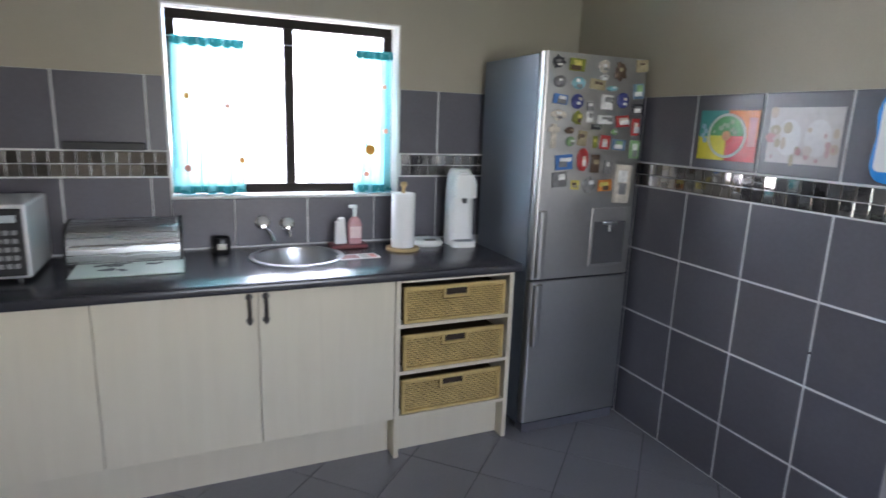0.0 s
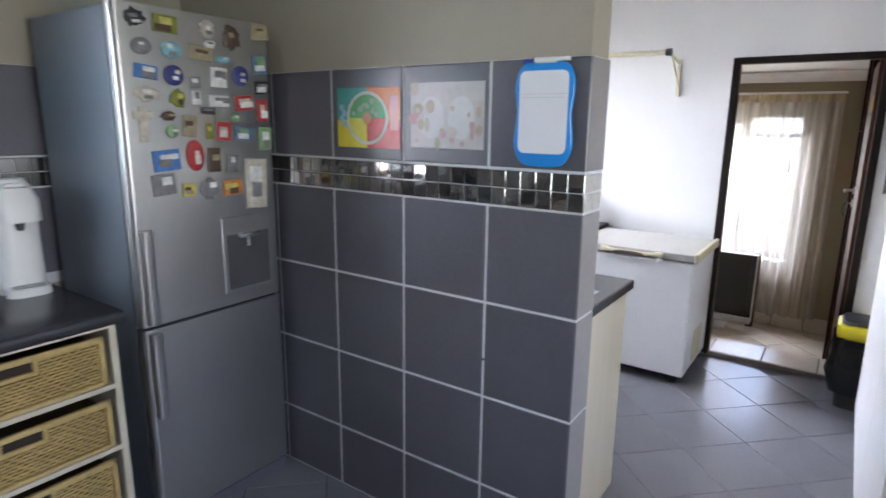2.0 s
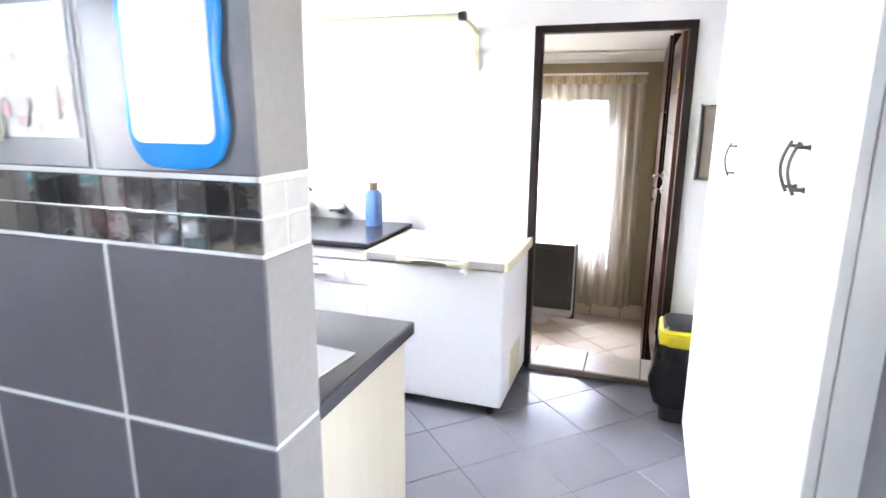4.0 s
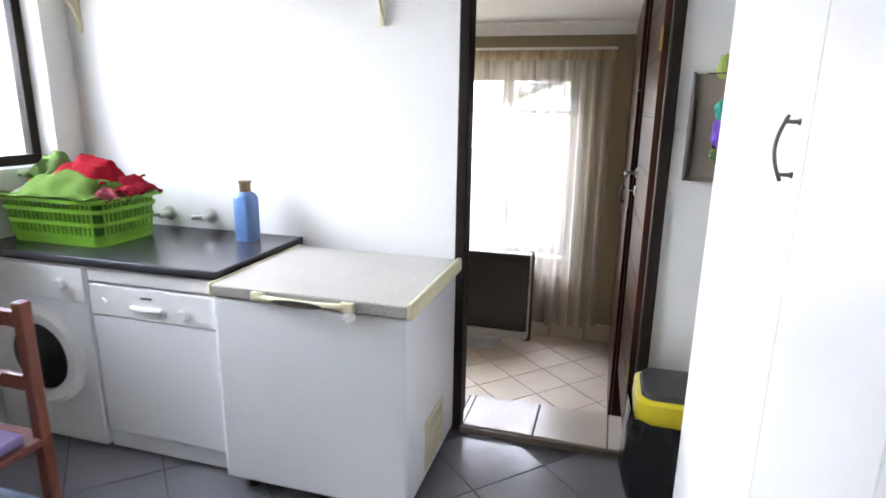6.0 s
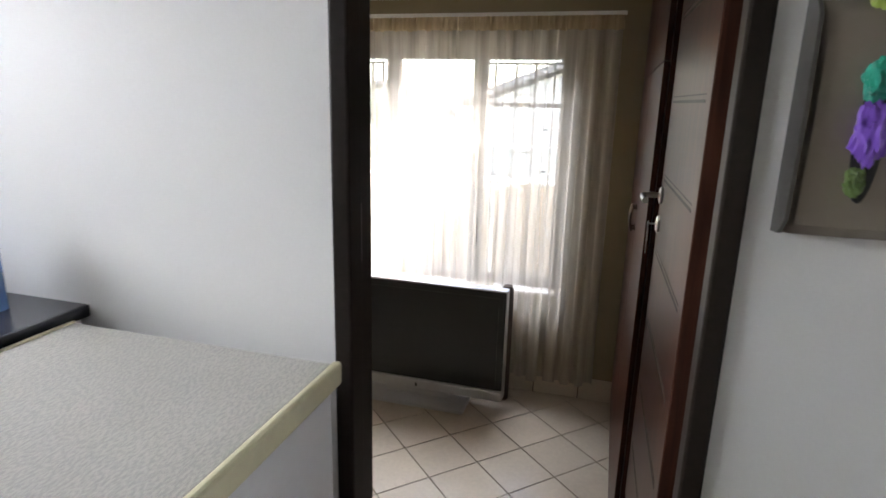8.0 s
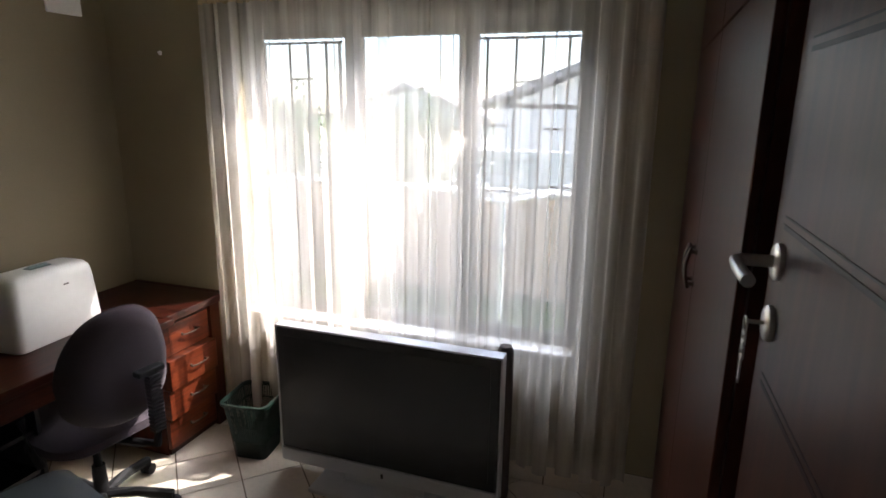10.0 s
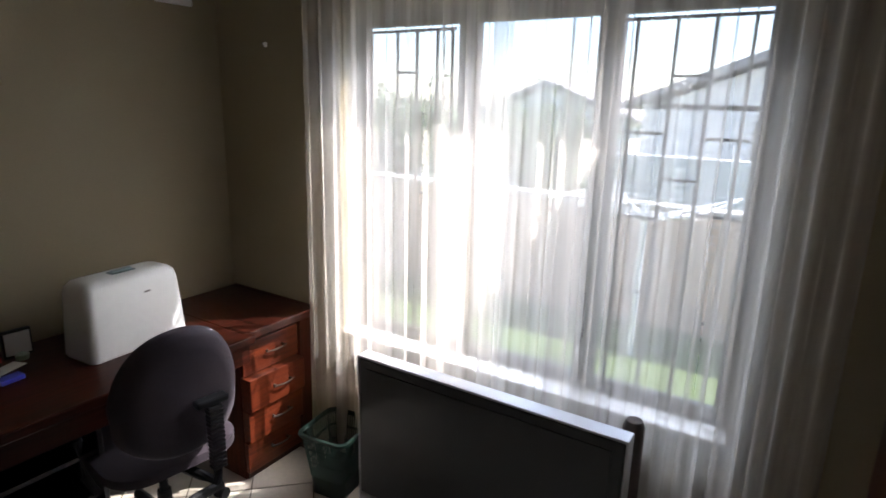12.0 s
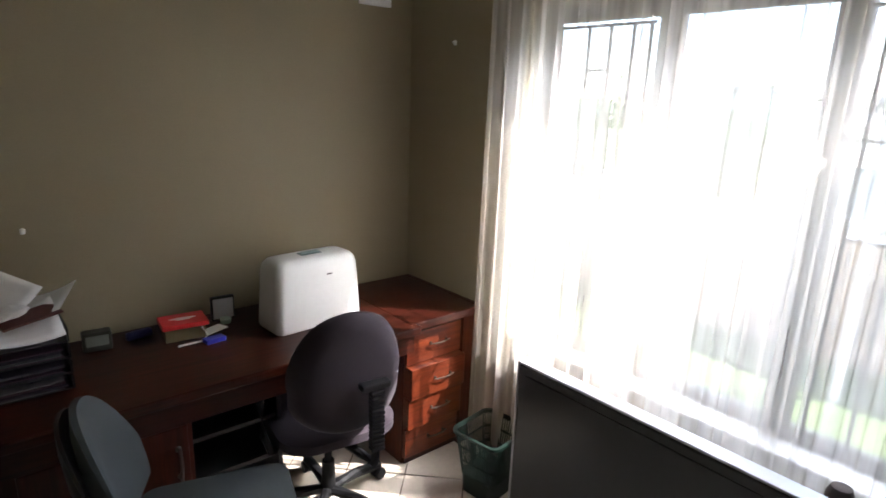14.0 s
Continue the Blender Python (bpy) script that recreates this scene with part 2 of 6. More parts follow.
def bent(bm, pts, r, sides=8):
    """A round bar along a line of points."""
    pts = [Vector(p) for p in pts]
    rings = []
    for i, p in enumerate(pts):
        d = pts[min(i + 1, len(pts) - 1)] - pts[max(i - 1, 0)]
        turn = d.to_track_quat("Z", "Y")
        rings.append([bm.verts.new(p + turn @ Vector((math.cos(k * math.tau / sides) * r, math.sin(k * math.tau / sides) * r, 0))) for k in range(sides)])
    for a, b in zip(rings, rings[1:]):
        best = min(range(sides), key=lambda s: (a[0].co - b[s].co).length)
        for i in range(sides):
            bm.faces.new((a[i], a[(i + 1) % sides], b[(i + 1 + best) % sides], b[(i + best) % sides]))
    bm.faces.new(rings[0][::-1])
    bm.faces.new(rings[-1])
    return bm


def lathe(bm, profile, sides=24, at=(0, 0, 0), cap=True):
    """Turn a profile of (radius, height) about a standing axis."""
    at = Vector(at)
    rings = [[bm.verts.new(at + Vector((math.cos(i * math.tau / sides) * r, math.sin(i * math.tau / sides) * r, z))) for i in range(sides)] for r, z in profile]
    for a, b in zip(rings, rings[1:]):
        for i in range(sides):
            j = (i + 1) % sides
            bm.faces.new((a[i], a[j], b[j], b[i]))
    if cap and profile[0][0] > 1e-4:
        bm.faces.new(rings[0][::-1])
    if cap and profile[-1][0] > 1e-4:
        bm.faces.new(rings[-1])
    return bm


def loft(bm, rings, close=True):
    """Join loops of points of the same number."""
    rr = [[bm.verts.new(p) for p in ring] for ring in rings]
    n = len(rr[0])
    for a, b in zip(rr, rr[1:]):
        for i in range(n):
            j = (i + 1) % n
            bm.faces.new((a[i], a[j], b[j], b[i]))
    if close:
        bm.faces.new(rr[0][::-1])
        bm.faces.new(rr[-1])
    return bm


def rounded(x0, x1, y0, y1, r, z, n=5):
    """A loop round a rectangle with rounded corners."""
    pts = []
    for cx, cy, a0 in ((x1 - r, y1 - r, 0), (x0 + r, y1 - r, 90), (x0 + r, y0 + r, 180), (x1 - r, y0 + r, 270)):
        for k in range(n + 1):
            a = radians(a0 + 90 * k / n)
            pts.append((cx + r * math.cos(a), cy + r * math.sin(a), z))
    return pts


def mesh_of(bm, name, mat, smooth=False):
    bmesh.ops.recalc_face_normals(bm, faces=bm.faces)
    me = bpy.data.meshes.new(name)
    bm.to_mesh(me)
    bm.free()
    if mat:
        me.materials.append(mat)
    if smooth:
        me.polygons.foreach_set("use_smooth", [True] * len(me.polygons))
        me.set_sharp_from_angle(angle=radians(40))
    return me


def part(name, bm, mat, parent, label="", smooth=False, place=None):
    ob = new(name, mesh_of(bm, name, mat, smooth))
    ob.parent = parent
    if place is not None:
        ob.matrix_basis = place
    return tagged(ob, label)


def thing(name, m, label, category, group=""):
    ob = new(name)
    ob.empty_display_size = 0.1
    ob.matrix_basis = m
    return tagged(ob, label, category, group)


def solid(name, bm, mat, label, category, m=None, group="", smooth=False):
    ob = new(name, mesh_of(bm, name, mat, smooth))
    if m is not None:
        ob.matrix_basis = m
    return tagged(ob, label, category, group)


def setting(name, bm, mat, label="", category=""):
    ob = new(name, mesh_of(bm, name, mat))
    return tagged(ob, label or name.replace("_", " "), category or "structure", kind="structure")


def B(*a, **k):
    return box(bmesh.new(), *a, **k)


def pieces(name, parent, mat, size, spots, turn=None, thick=0.006, inset=0.003):
    """Tiles on one shared mesh. size: (wide, high); spots: matrices. The tile lies in its own xy plane, face up."""
    w, h = size[0] / 2, size[1] / 2
    bm = bmesh.new()
    low = [bm.verts.new(p) for p in ((-w, -h, -thick), (w, -h, -thick), (w, h, -thick), (-w, h, -thick))]
    mid = [bm.verts.new(p) for p in ((-w, -h, -inset), (w, -h, -inset), (w, h, -inset), (-w, h, -inset))]
    w, h = w - inset, h - inset
    top = [bm.verts.new(p) for p in ((-w, -h, 0), (w, -h, 0), (w, h, 0), (-w, h, 0))]
    for a, b in ((low, mid), (mid, top)):
        for i in range(4):
            j = (i + 1) % 4
            bm.faces.new((a[i], a[j], b[j], b[i]))
    bm.faces.new(top)
    me = mesh_of(bm, name, mat)
    for m in spots:
        ob = new(name, me)
        ob.parent = parent
        ob.matrix_basis = m
    return me


WEST = Matrix(((0, 0, -1, 0), (1, 0, 0, 0), (0, 1, 0, 0), (0, 0, 0, 1)))    # a tile whose face looks to -x, its x along y... up is z
SOUTH = Matrix(((1, 0, 0, 0), (0, 0, -1, 0), (0, 1, 0, 0), (0, 0, 0, 1)))   # a tile whose face looks to -y
NORTH = Matrix(((-1, 0, 0, 0), (0, 0, 1, 0), (0, 1, 0, 0), (0, 0, 0, 1)))   # a tile whose face looks to +y


def put(x, y, z, m):
    return Matrix.Translation((x, y, z)) @ m

# ---- the large structure ----
NW, DW, PW, BW, BN, BF, BC, KC = 2.93, 5.13, 2.558, 7.45, 3.18, -0.42, 2.06, 2.55   # kitchen north wall, door wall, partition face, bedroom far wall, bedroom north wall, floor, ceilings
BX = DW + 0.14   # bedroom face of the door wall

bm = bmesh.new()
box(bm, -1.5, 2.65, -2.2, NW, -0.25, -0.004)
box(bm, 2.65, DW, -0.55, NW, -0.25, -0.004)
kitchen_floor = setting("floor", bm, FLOOR_GROUT, "kitchen floor bed with dark grey joints", "floor")
bedroom_floor = setting("floor_bedroom", B(BX, BW, -0.6, BN, BF - 0.2, BF - 0.004), CREAM_GROUT, "bedroom floor bed with brown joints", "floor")
setting("ceiling_kitchen", B(-1.7, BX, -2.4, NW + 0.25, KC, KC + 0.15), CEILING, "white flat kitchen ceiling", "ceiling")
setting("ceiling_bedroom", B(BX, BW + 0.23, -0.8, BN + 0.2, BC, BC + 0.15), CEILING, "white bedroom ceiling", "ceiling")

# north wall with the kitchen window and the scullery window
bm = bmesh.new()
WX0, WX1, WZ0, WZ1 = 0.305, 1.44, 1.19, 2.075
SX0, SX1, SZ0, SZ1 = 3.75, 4.98, 1.14, 2.1
for a, b, lo, hi in ((-1.7, WX0, -0.25, KC), (WX0, WX1, -0.25, WZ0), (WX0, WX1, WZ1, KC), (WX1, 2.63, -0.25, KC)):
    box(bm, a, b, NW, NW + 0.22, lo, hi)
wall_north = setting("wall_north", bm, KHAKI, "beige painted kitchen wall above grey tiles", "wall")
bm = bmesh.new()
for a, b, lo, hi in ((2.63, SX0, -0.25, KC), (SX0, SX1, -0.25, SZ0), (SX0, SX1, SZ1, KC), (SX1, DW, -0.25, KC)):
    box(bm, a, b, NW, NW + 0.22, lo, hi)
setting("wall_scullery_north", bm, WHITE_WALL, "white painted scullery wall with a window", "wall")
bm = bmesh.new()
box(bm, -1.7, -1.5, -2.4, NW, -0.25, KC)
setting("wall_west", bm, KHAKI, "beige painted kitchen end wall", "wall")
bm = bmesh.new()
# the opening is unseen, added for the fill lamp behind the camera
for a, b, lo, hi in ((-1.5, 0.4, -0.25, KC), (0.4, 2.1, -0.25, 0.95), (0.4, 2.1, 2.05, KC), (2.1, 2.59, -0.25, KC)):
    box(bm, a, b, -2.4, -2.2, lo, hi)
setting("wall_south", bm, KHAKI, "beige painted kitchen back wall", "wall")
# partition between kitchen and scullery
PT = 2.70
partition = setting("wall_partition", B(PW + 0.008, PT, 0.935 + 0.008, NW, 0, KC), KHAKI, "partition wall, beige paint above grey tiles", "wall")
stub = setting("wall_stub", B(2.598, 2.725, -2.4, 0.05, 0, KC), KHAKI, "short wall end with grey tiles", "wall")
setting("wall_scullery_south", B(2.725, DW, -0.75, -0.55, -0.25, KC), WHITE_WALL, "white painted scullery back wall", "wall")
# door wall: white to the scullery, khaki to the bedroom
DY0, DY1, DZ = 0.202, 0.992, 1.965
bm, bm2 = bmesh.new(), bmesh.new()
for a, b, lo, hi in ((-0.75, DY0, -0.25, KC), (DY0, DY1, DZ, KC), (DY1, NW + 0.22, -0.25, KC)):
    box(bm, DW, DW + 0.07, a, b, lo, hi)
for a, b, lo, hi in ((-0.75, DY0, BF - 0.2, KC), (DY0, DY1, DZ, KC), (DY1, BN + 0.2, BF - 0.2, KC)):
    box(bm2, DW + 0.07, BX, a, b, lo, hi)
setting("wall_east", bm, WHITE_WALL, "white painted scullery wall round the doorway", "wall")
setting("wall_bedroom_west", bm2, OLIVE, "khaki painted bedroom wall round the doorway", "wall")
# bedroom walls
BY0, BY1, BZ0, BZ1 = 0.69, 2.38, 0.24, 1.70
bm = bmesh.new()
for a, b, lo, hi in ((-0.8, BY0, BF - 0.2, BC), (BY0, BY1, BF - 0.2, BZ0), (BY0, BY1, BZ1, BC), (BY1, BN + 0.2, BF - 0.2, BC)):
    box(bm, BW, BW + 0.23, a, b, lo, hi)
setting("wall_bedroom_east", bm, OLIVE, "khaki painted bedroom wall with a wide window", "wall")
setting("wall_bedroom_north", B(BX, BW, BN, BN + 0.2, BF - 0.2, BC), OLIVE, "plain khaki painted bedroom wall", "wall")
setting("wall_bedroom_south", B(BX, BW, -0.8, -0.6, BF - 0.2, BC), OLIVE, "khaki painted wall behind the wardrobe", "wall")
# cornice: a small cove along the bedroom ceiling
bm = bmesh.new()
def cove(bm, a, b, out):
    a, b, out = Vector(a), Vector(b), Vector(out)
    prof = [(0.0, -0.095), (0.012, -0.095), (0.03, -0.06), (0.06, -0.025), (0.09, -0.012), (0.09, 0.0), (0, 0)]
    rings = [[p + out * u + Vector((0, 0, v - 0.001)) for u, v in prof] for p in (a, b)]
    loft(bm, rings)
cove(bm, (BW - .001, -0.6, BC), (BW - .001, BN, BC), (-1, 0, 0))
cove(bm, (BX, BN - .001, BC), (BW, BN - .001, BC), (0, -1, 0))
cove(bm, (BX + .001, DY0 - 0.6, BC), (BX + .001, BN, BC), (1, 0, 0))
setting("cornice", bm, CEILING, "white moulded ceiling cornice", "trim")
# steps down to the bedroom
step_upper = setting("step_upper", B(DW - 0.012, 5.425, DY0 + 0.034, DY1 - 0.034, BF - 0.1, 0.024), CREAM_GROUT, "tiled door sill step", "step")
step_lower = setting("step_lower", B(5.43, 5.80, 0.18, 1.45, BF - 0.1, -0.186), CREAM_GROUT, "tiled lower step in the bedroom", "step")
setting("door_sill", B(DW - 0.02, DW - 0.012, DY0 + 0.03, DY1 - 0.03, -0.004, 0.026), material("brown_sill_edge", (0.2, 0.16, 0.12), 0.5), "brown metal sill edge", "trim")
# unseen wall, added to keep the sun off the window's right half
setting("wall_wing", B(BW + 0.23, 8.75, 0.2, 0.42, BF - 0.25, 2.3), material("outer_plaster", (0.6, 0.56, 0.5), 0.85, grain=60, bump=0.1), "unseen plaster wall added to shade half the bedroom window", "wall")
# skirting tiles in the bedroom
skirting = setting("baseboard", B(BW - 0.004, BW - 0.001, 0.3, BN, BF, BF + 0.15), CREAM_GROUT, "tiled skirting bed", "baseboard")

# outside
LAWN = material("lawn", (0.075, 0.115, 0.03), 0.9, vary=0.35, grain=120, blotch=2, bump=0.6)
setting("ground", B(-80, 120, -80, 80, -1.0, -0.62), LAWN, "mown green lawn round the house", "ground")

# ---- door frame and door ----
frame_d = thing("door_1", pose(DW, DY0, 0), "dark brown steel door frame with an open panelled door", "door")
tagged(frame_d, kind="structure")
w = DY1 - DY0
for nm, a in (("frame_jamb", (-0.012, 0.055, -0.014, 0.03, 0, DZ)), ("frame_jamb", (-0.012, 0.055, w - 0.03, w + 0.014, 0, DZ)), ("frame_head", (-0.012, 0.055, -0.014, w + 0.014, DZ - 0.028, DZ + 0.014))):
    part(nm, B(*a, bevel=0.006), BROWN_METAL, frame_d)
for nm, a in (("frame_rebate", (0.055, 0.146, -0.006, 0.014, 0.03, DZ - 0.012)), ("frame_rebate", (0.055, 0.146, w - 0.014, w + 0.006, 0.03, DZ - 0.012)), ("frame_rebate", (0.055, 0.146, 0.014, w - 0.014, DZ - 0.012, DZ + 0.006))):
    part(nm, B(*a, bevel=0.003), BROWN_METAL, frame_d)
part("strike_plate", B(0.062, 0.085, w - 0.0155, w - 0.0135, 1.02, 1.16), DARK_METAL, frame_d, "worn steel strike plate")
leaf_pose = pose(0.13, 0.052, 0.035, 0, 0, 1.5)
leaf = part("door_leaf", B(0, 0.67, -0.042, -0.002, 0, 1.91, bevel=0.003), DOOR_WOOD, frame_d, "dark stained wooden door leaf with grooves", place=leaf_pose)
# near-black colour that stands for the shade in the door's grooves
groove = material("door_groove_shade", (0.012, 0.006, 0.005), 0.5)

# ---- kitchen: base cupboards and worktop ----
def bow_handle(parent, m, length=0.13, mat=DARK_METAL, out=0.028, r=0.006):
    """A bowed pull handle; it lies along z and stands out to -y, its ends run on past the two feet."""
    bm = bmesh.new()
    pts = [(0, -out * (0.55 + 0.45 * math.sin(math.pi * k / 12)), -length / 2 + length * k / 12) for k in range(13)]
    bent(bm, pts, r)
    for z in (-0.40 * length, 0.40 * length):
        tube(bm, (0, 0.0, z), (0, -out * 0.75, z), r * 1.15, r * 0.95)
        tube(bm, (0, 0.0, z), (0, -0.003, z), r * 1.9, r * 1.5)
    return part("handle", bm, mat, parent, "dark metal pull handle", True, m)


def base_cupboard(x0, x1, doors, handles):
    ob = thing("base_cupboard", pose(x0, 2.278, 0), "cream wood-grain kitchen base cupboard under the worktop", "cabinet", "kitchen base cupboards")
    w = x1 - x0
    part("body", B(0.0, w, 0.02, 0.62, 0.205, 0.76), CREAM_BOARD, ob)
    part("front_rail", B(0.0, w, 0.02, 0.05, 0.76, 0.89), CREAM_BOARD, ob)
    part("plinth", B(0.0, w, 0.085, 0.10, 0.0, 0.205), CREAM_BOARD, ob)
    dw = w / doors
    for i in range(doors):
        d = part("door", B(i * dw + 0.002, (i + 1) * dw - 0.002, 0.0, 0.018, 0.205, 0.887, bevel=0.002), CREAM_BOARD, ob)
        for h in handles:
            if h[0] == i:
                bow_handle(d, pose(h[1], 0, 0.815), 0.125, DARK_METAL, 0.024, 0.0078)
    return ob


base_cupboard(-1.155, 0.026, 2, ((0, 0.54), (1, 0.64)))
base_cupboard(0.026, 1.215, 2, ((0, 0.56), (1, 0.625)))

unit = thing("basket_unit", pose(1.24, 2.278, 0), "cream open unit holding three wicker drawers", "cabinet")
part("side_panel", B(-0.022, 0.0, 0.0, 0.6, 0.0, 0.89), CREAM_BOARD, unit)
part("side_panel", B(0.565, 0.588, 0.0, 0.6, 0.0, 0.89), CREAM_BOARD, unit)
part("back_panel", B(0, 0.565, 0.57, 0.58, 0.15, 0.89), CREAM_BOARD, unit)
part("top_rail", B(0, 0.565, 0.0, 0.02, 0.872, 0.89), CREAM_BOARD, unit)
for z in (0.655, 0.425, 0.20):
    part("shelf", B(0, 0.565, 0.0, 0.57, z, z + 0.017), CREAM_BOARD, unit)
part("plinth", B(0, 0.565, 0.07, 0.085, 0.0, 0.2), CREAM_BOARD, unit)


def wicker_drawer():
    ob = thing("wicker_basket", pose(0, 0, 0), "straw coloured woven wicker drawer basket on a shelf", "basket", "wicker drawers")
    w, d, h = 0.53, 0.42, 0.175
    # dark brown box: the shade in the weave's gaps, painted as colour
    part("lining", B(0.012, w - 0.012, 0.012, d, 0.0, h - 0.03), WICKER_GAP_SHADE, ob)
    bm = bmesh.new()
    for z0, z1 in ((0, 0.016), (h - 0.02, h)):
        box(bm, 0, w, -0.008, 0.012, z0, z1, bevel=0.005)
    for x0, x1 in ((0, 0.018), (w - 0.018, w)):
        box(bm, x0, x1, -0.008, 0.012, 0.0, h, bevel=0.005)
    box(bm, 0.195, 0.335, -0.009, 0.012, h - 0.066, h - 0.052, bevel=0.004)
    box(bm, 0.195, 0.21, -0.009, 0.012, h - 0.066, h, bevel=0.004)
    box(bm, 0.32, 0.335, -0.009, 0.012, h - 0.066, h, bevel=0.004)
    part("rim", bm, WICKER, ob)
    bm = bmesh.new()
    n = 34
    for r in range(13):
        z = 0.022 + r * 0.0107
        row = []
        for k in range(n + 1):
            x = 0.016 + (w - 0.032) * k / n
            y = 0.006 + (0.0022 if (k + r) % 2 else -0.0022) + 0.0014 * math.sin(k * 1.7 + r * 2.3)
            row.append((x, y, z))
        for (xa, ya, _), (xb, yb, _) in zip(row, row[1:]):
            xm = (xa + xb) / 2
            if z > h - 0.07 and 0.19 < xm < 0.34:
                continue
            q = [bm.verts.new(p) for p in ((xa, ya, z - 0.0042), (xb, yb, z - 0.0042), (xb, yb - 0.0045, z), (xa, ya - 0.0045, z))]
            p = [bm.verts.new(p) for p in ((xa, ya, z + 0.0042), (xb, yb, z + 0.0042))]
            bm.faces.new(q)
            bm.faces.new((q[3], q[2], p[1], p[0]))
    part("weave", bm, WICKER, ob)
    # the hole is a closed plate, its inner shade given as dark brown
    part("hand_hole", B(0.21, 0.32, 0.004, 0.013, h - 0.052, h - 0.022), material("hand_hole_shade", (0.03, 0.018, 0.01), 0.8), ob, "hand hole plate, shade put into its dark brown")
    return ob


first = wicker_drawer()
first.matrix_basis = pose(1.257, 2.287, 0.673)
copy_thing(first, pose(1.257, 2.285, 0.443))
copy_thing(first, pose(1.255, 2.29, 0.218))

worktop = thing("worktop", pose(0, 0, 0), "dark slate laminate kitchen worktop with rounded edge", "worktop")
nose = [(2.40, 0.895), (2.232, 0.895), (2.224, 0.899), (2.222, 0.905), (2.222, 0.922), (2.225, 0.930), (2.234, 0.935), (2.40, 0.935)]
bm = bmesh.new()
loft(bm, [[(x, y, z) for y, z in nose] for x in (-1.5, 1.84)])
part("front_edge", bm, COUNTER, worktop, "", True)
part("slab", B(-1.5, 0.58, 2.40, NW - 0.001, 0.895, 0.935), COUNTER, worktop)
part("slab", B(1.11, 1.84, 2.40, NW - 0.001, 0.895, 0.935), COUNTER, worktop)
bm = bmesh.new()
hole, rim = [], []
for k in range(64):
    a = k * math.tau / 64
    c, s = math.cos(a), math.sin(a)
    hole.append((0.845 + 0.20 * c, 2.665 + 0.20 * s))
    q = min(0.265 / max(abs(c), 1e-6), 0.264 / max(abs(s), 1e-6))
    rim.append((0.845 + q * c, 2.6645 + q * s))
loft(bm, [[(x, y, z) for x, y in way] for way, z in ((hole, 0.935), (rim, 0.935), (rim, 0.895), (hole, 0.895), (hole, 0.935))], False)
part("sink_slab", bm, COUNTER, worktop)

# ---- fridge ----
fridge = thing("fridge", pose(1.915, 2.265, 0), "tall silver fridge freezer with water dispenser and many magnets", "fridge")
part("cabinet", B(0.004, 0.598, 0.06, 0.61, 0.03, 1.92, bevel=0.006), FRIDGE_SIDE, fridge, "grey-blue painted steel side")
part("base_grille", B(0.01, 0.592, 0.008, 0.08, 0.0, 0.05), material("grey_plinth", (0.10, 0.10, 0.115), 0.4), fridge)
bm = bmesh.new()
loft(bm, [rounded(0.0, 0.602, 0.0, 0.058, 0.018, z) for z in (0.06, 0.826)])
lower_door = part("lower_door", bm, FRIDGE_STEEL, fridge, "", True)
bm = bmesh.new()
loft(bm, [rounded(0.0, 0.602, 0.0, 0.058, 0.018, z) for z in (0.838, 1.925)])
upper_door = part("upper_door", bm, FRIDGE_STEEL, fridge, "", True)
part("gasket", B(0.02, 0.58, 0.01, 0.055, 0.826, 0.838), BLACK, fridge)
for dr, z0, z1 in ((upper_door, 0.85, 1.185), (lower_door, 0.495, 0.815)):
    bm = bmesh.new()
    loft(bm, [rounded(0.012, 0.052, -0.034, 0.004, 0.012, z) for z in (z0, z1)])
    part("handle", bm, FRIDGE_STEEL, dr, "silver grip handle", True)
disp = part("water_dispenser", B(0.335, 0.565, -0.004, 0.004, 0.885, 1.19, bevel=0.003), FRIDGE_STEEL, upper_door, "recessed water dispenser")
bm = bmesh.new()
box(bm, 0.352, 0.548, -0.006, -0.0045, 0.9, 1.12)
part("dispenser_recess", bm, material("dispenser_grey", (0.07, 0.07, 0.075), 0.3, vary=0.2, grain=12), upper_door, "dark dispenser recess")
bm = bmesh.new()
box(bm, 0.40, 0.48, -0.03, -0.006, 1.105, 1.125, bevel=0.006)
tube(bm, (0.44, -0.018, 1.105), (0.44, -0.018, 1.07), 0.008)
part("dispenser_spout", bm, STEEL, upper_door, "steel spout", True)

# ---- freezer, dishwasher, washing machine and the scullery counters ----
freezer = thing("chest_freezer", pose(4.445, 0.98, 0), "white chest freezer with a speckled grey lid", "freezer")
part("body", B(0, 0.61, 0, 0.725, 0.06, 0.775, bevel=0.012), WHITE_ENAMEL, freezer)
part("lid", B(-0.006, 0.615, 0.0, 0.725, 0.781, 0.824, bevel=0.006), GRANITE, freezer, "speckled grey laminate lid")
part("lid_seal", B(0.01, 0.60, 0.01, 0.715, 0.775, 0.781), BLACK, freezer)
part("lid_trim", B(-0.009, 0.618, -0.022, 0.0, 0.777, 0.832, bevel=0.008), YELLOWED, freezer, "yellowed plastic lid edge")
part("lid_trim", B(-0.007, 0.618, 0.725, 0.735, 0.780, 0.828, bevel=0.004), YELLOWED, freezer)
bm = bmesh.new()
bow = []
for k in range(21):
    f = k / 20
    bow.append((-0.012 - 0.010 * math.sin(math.pi * f) ** 0.5, 0.20 + 0.33 * f, 0.803 - 0.004 * math.sin(math.pi * f)))
loft(bm, [[(x + du, y, z + dz) for du, dz in ((0, -0.011), (-0.010, -0.009), (-0.014, 0.0), (-0.010, 0.009), (0, 0.011))] for x, y, z in bow])
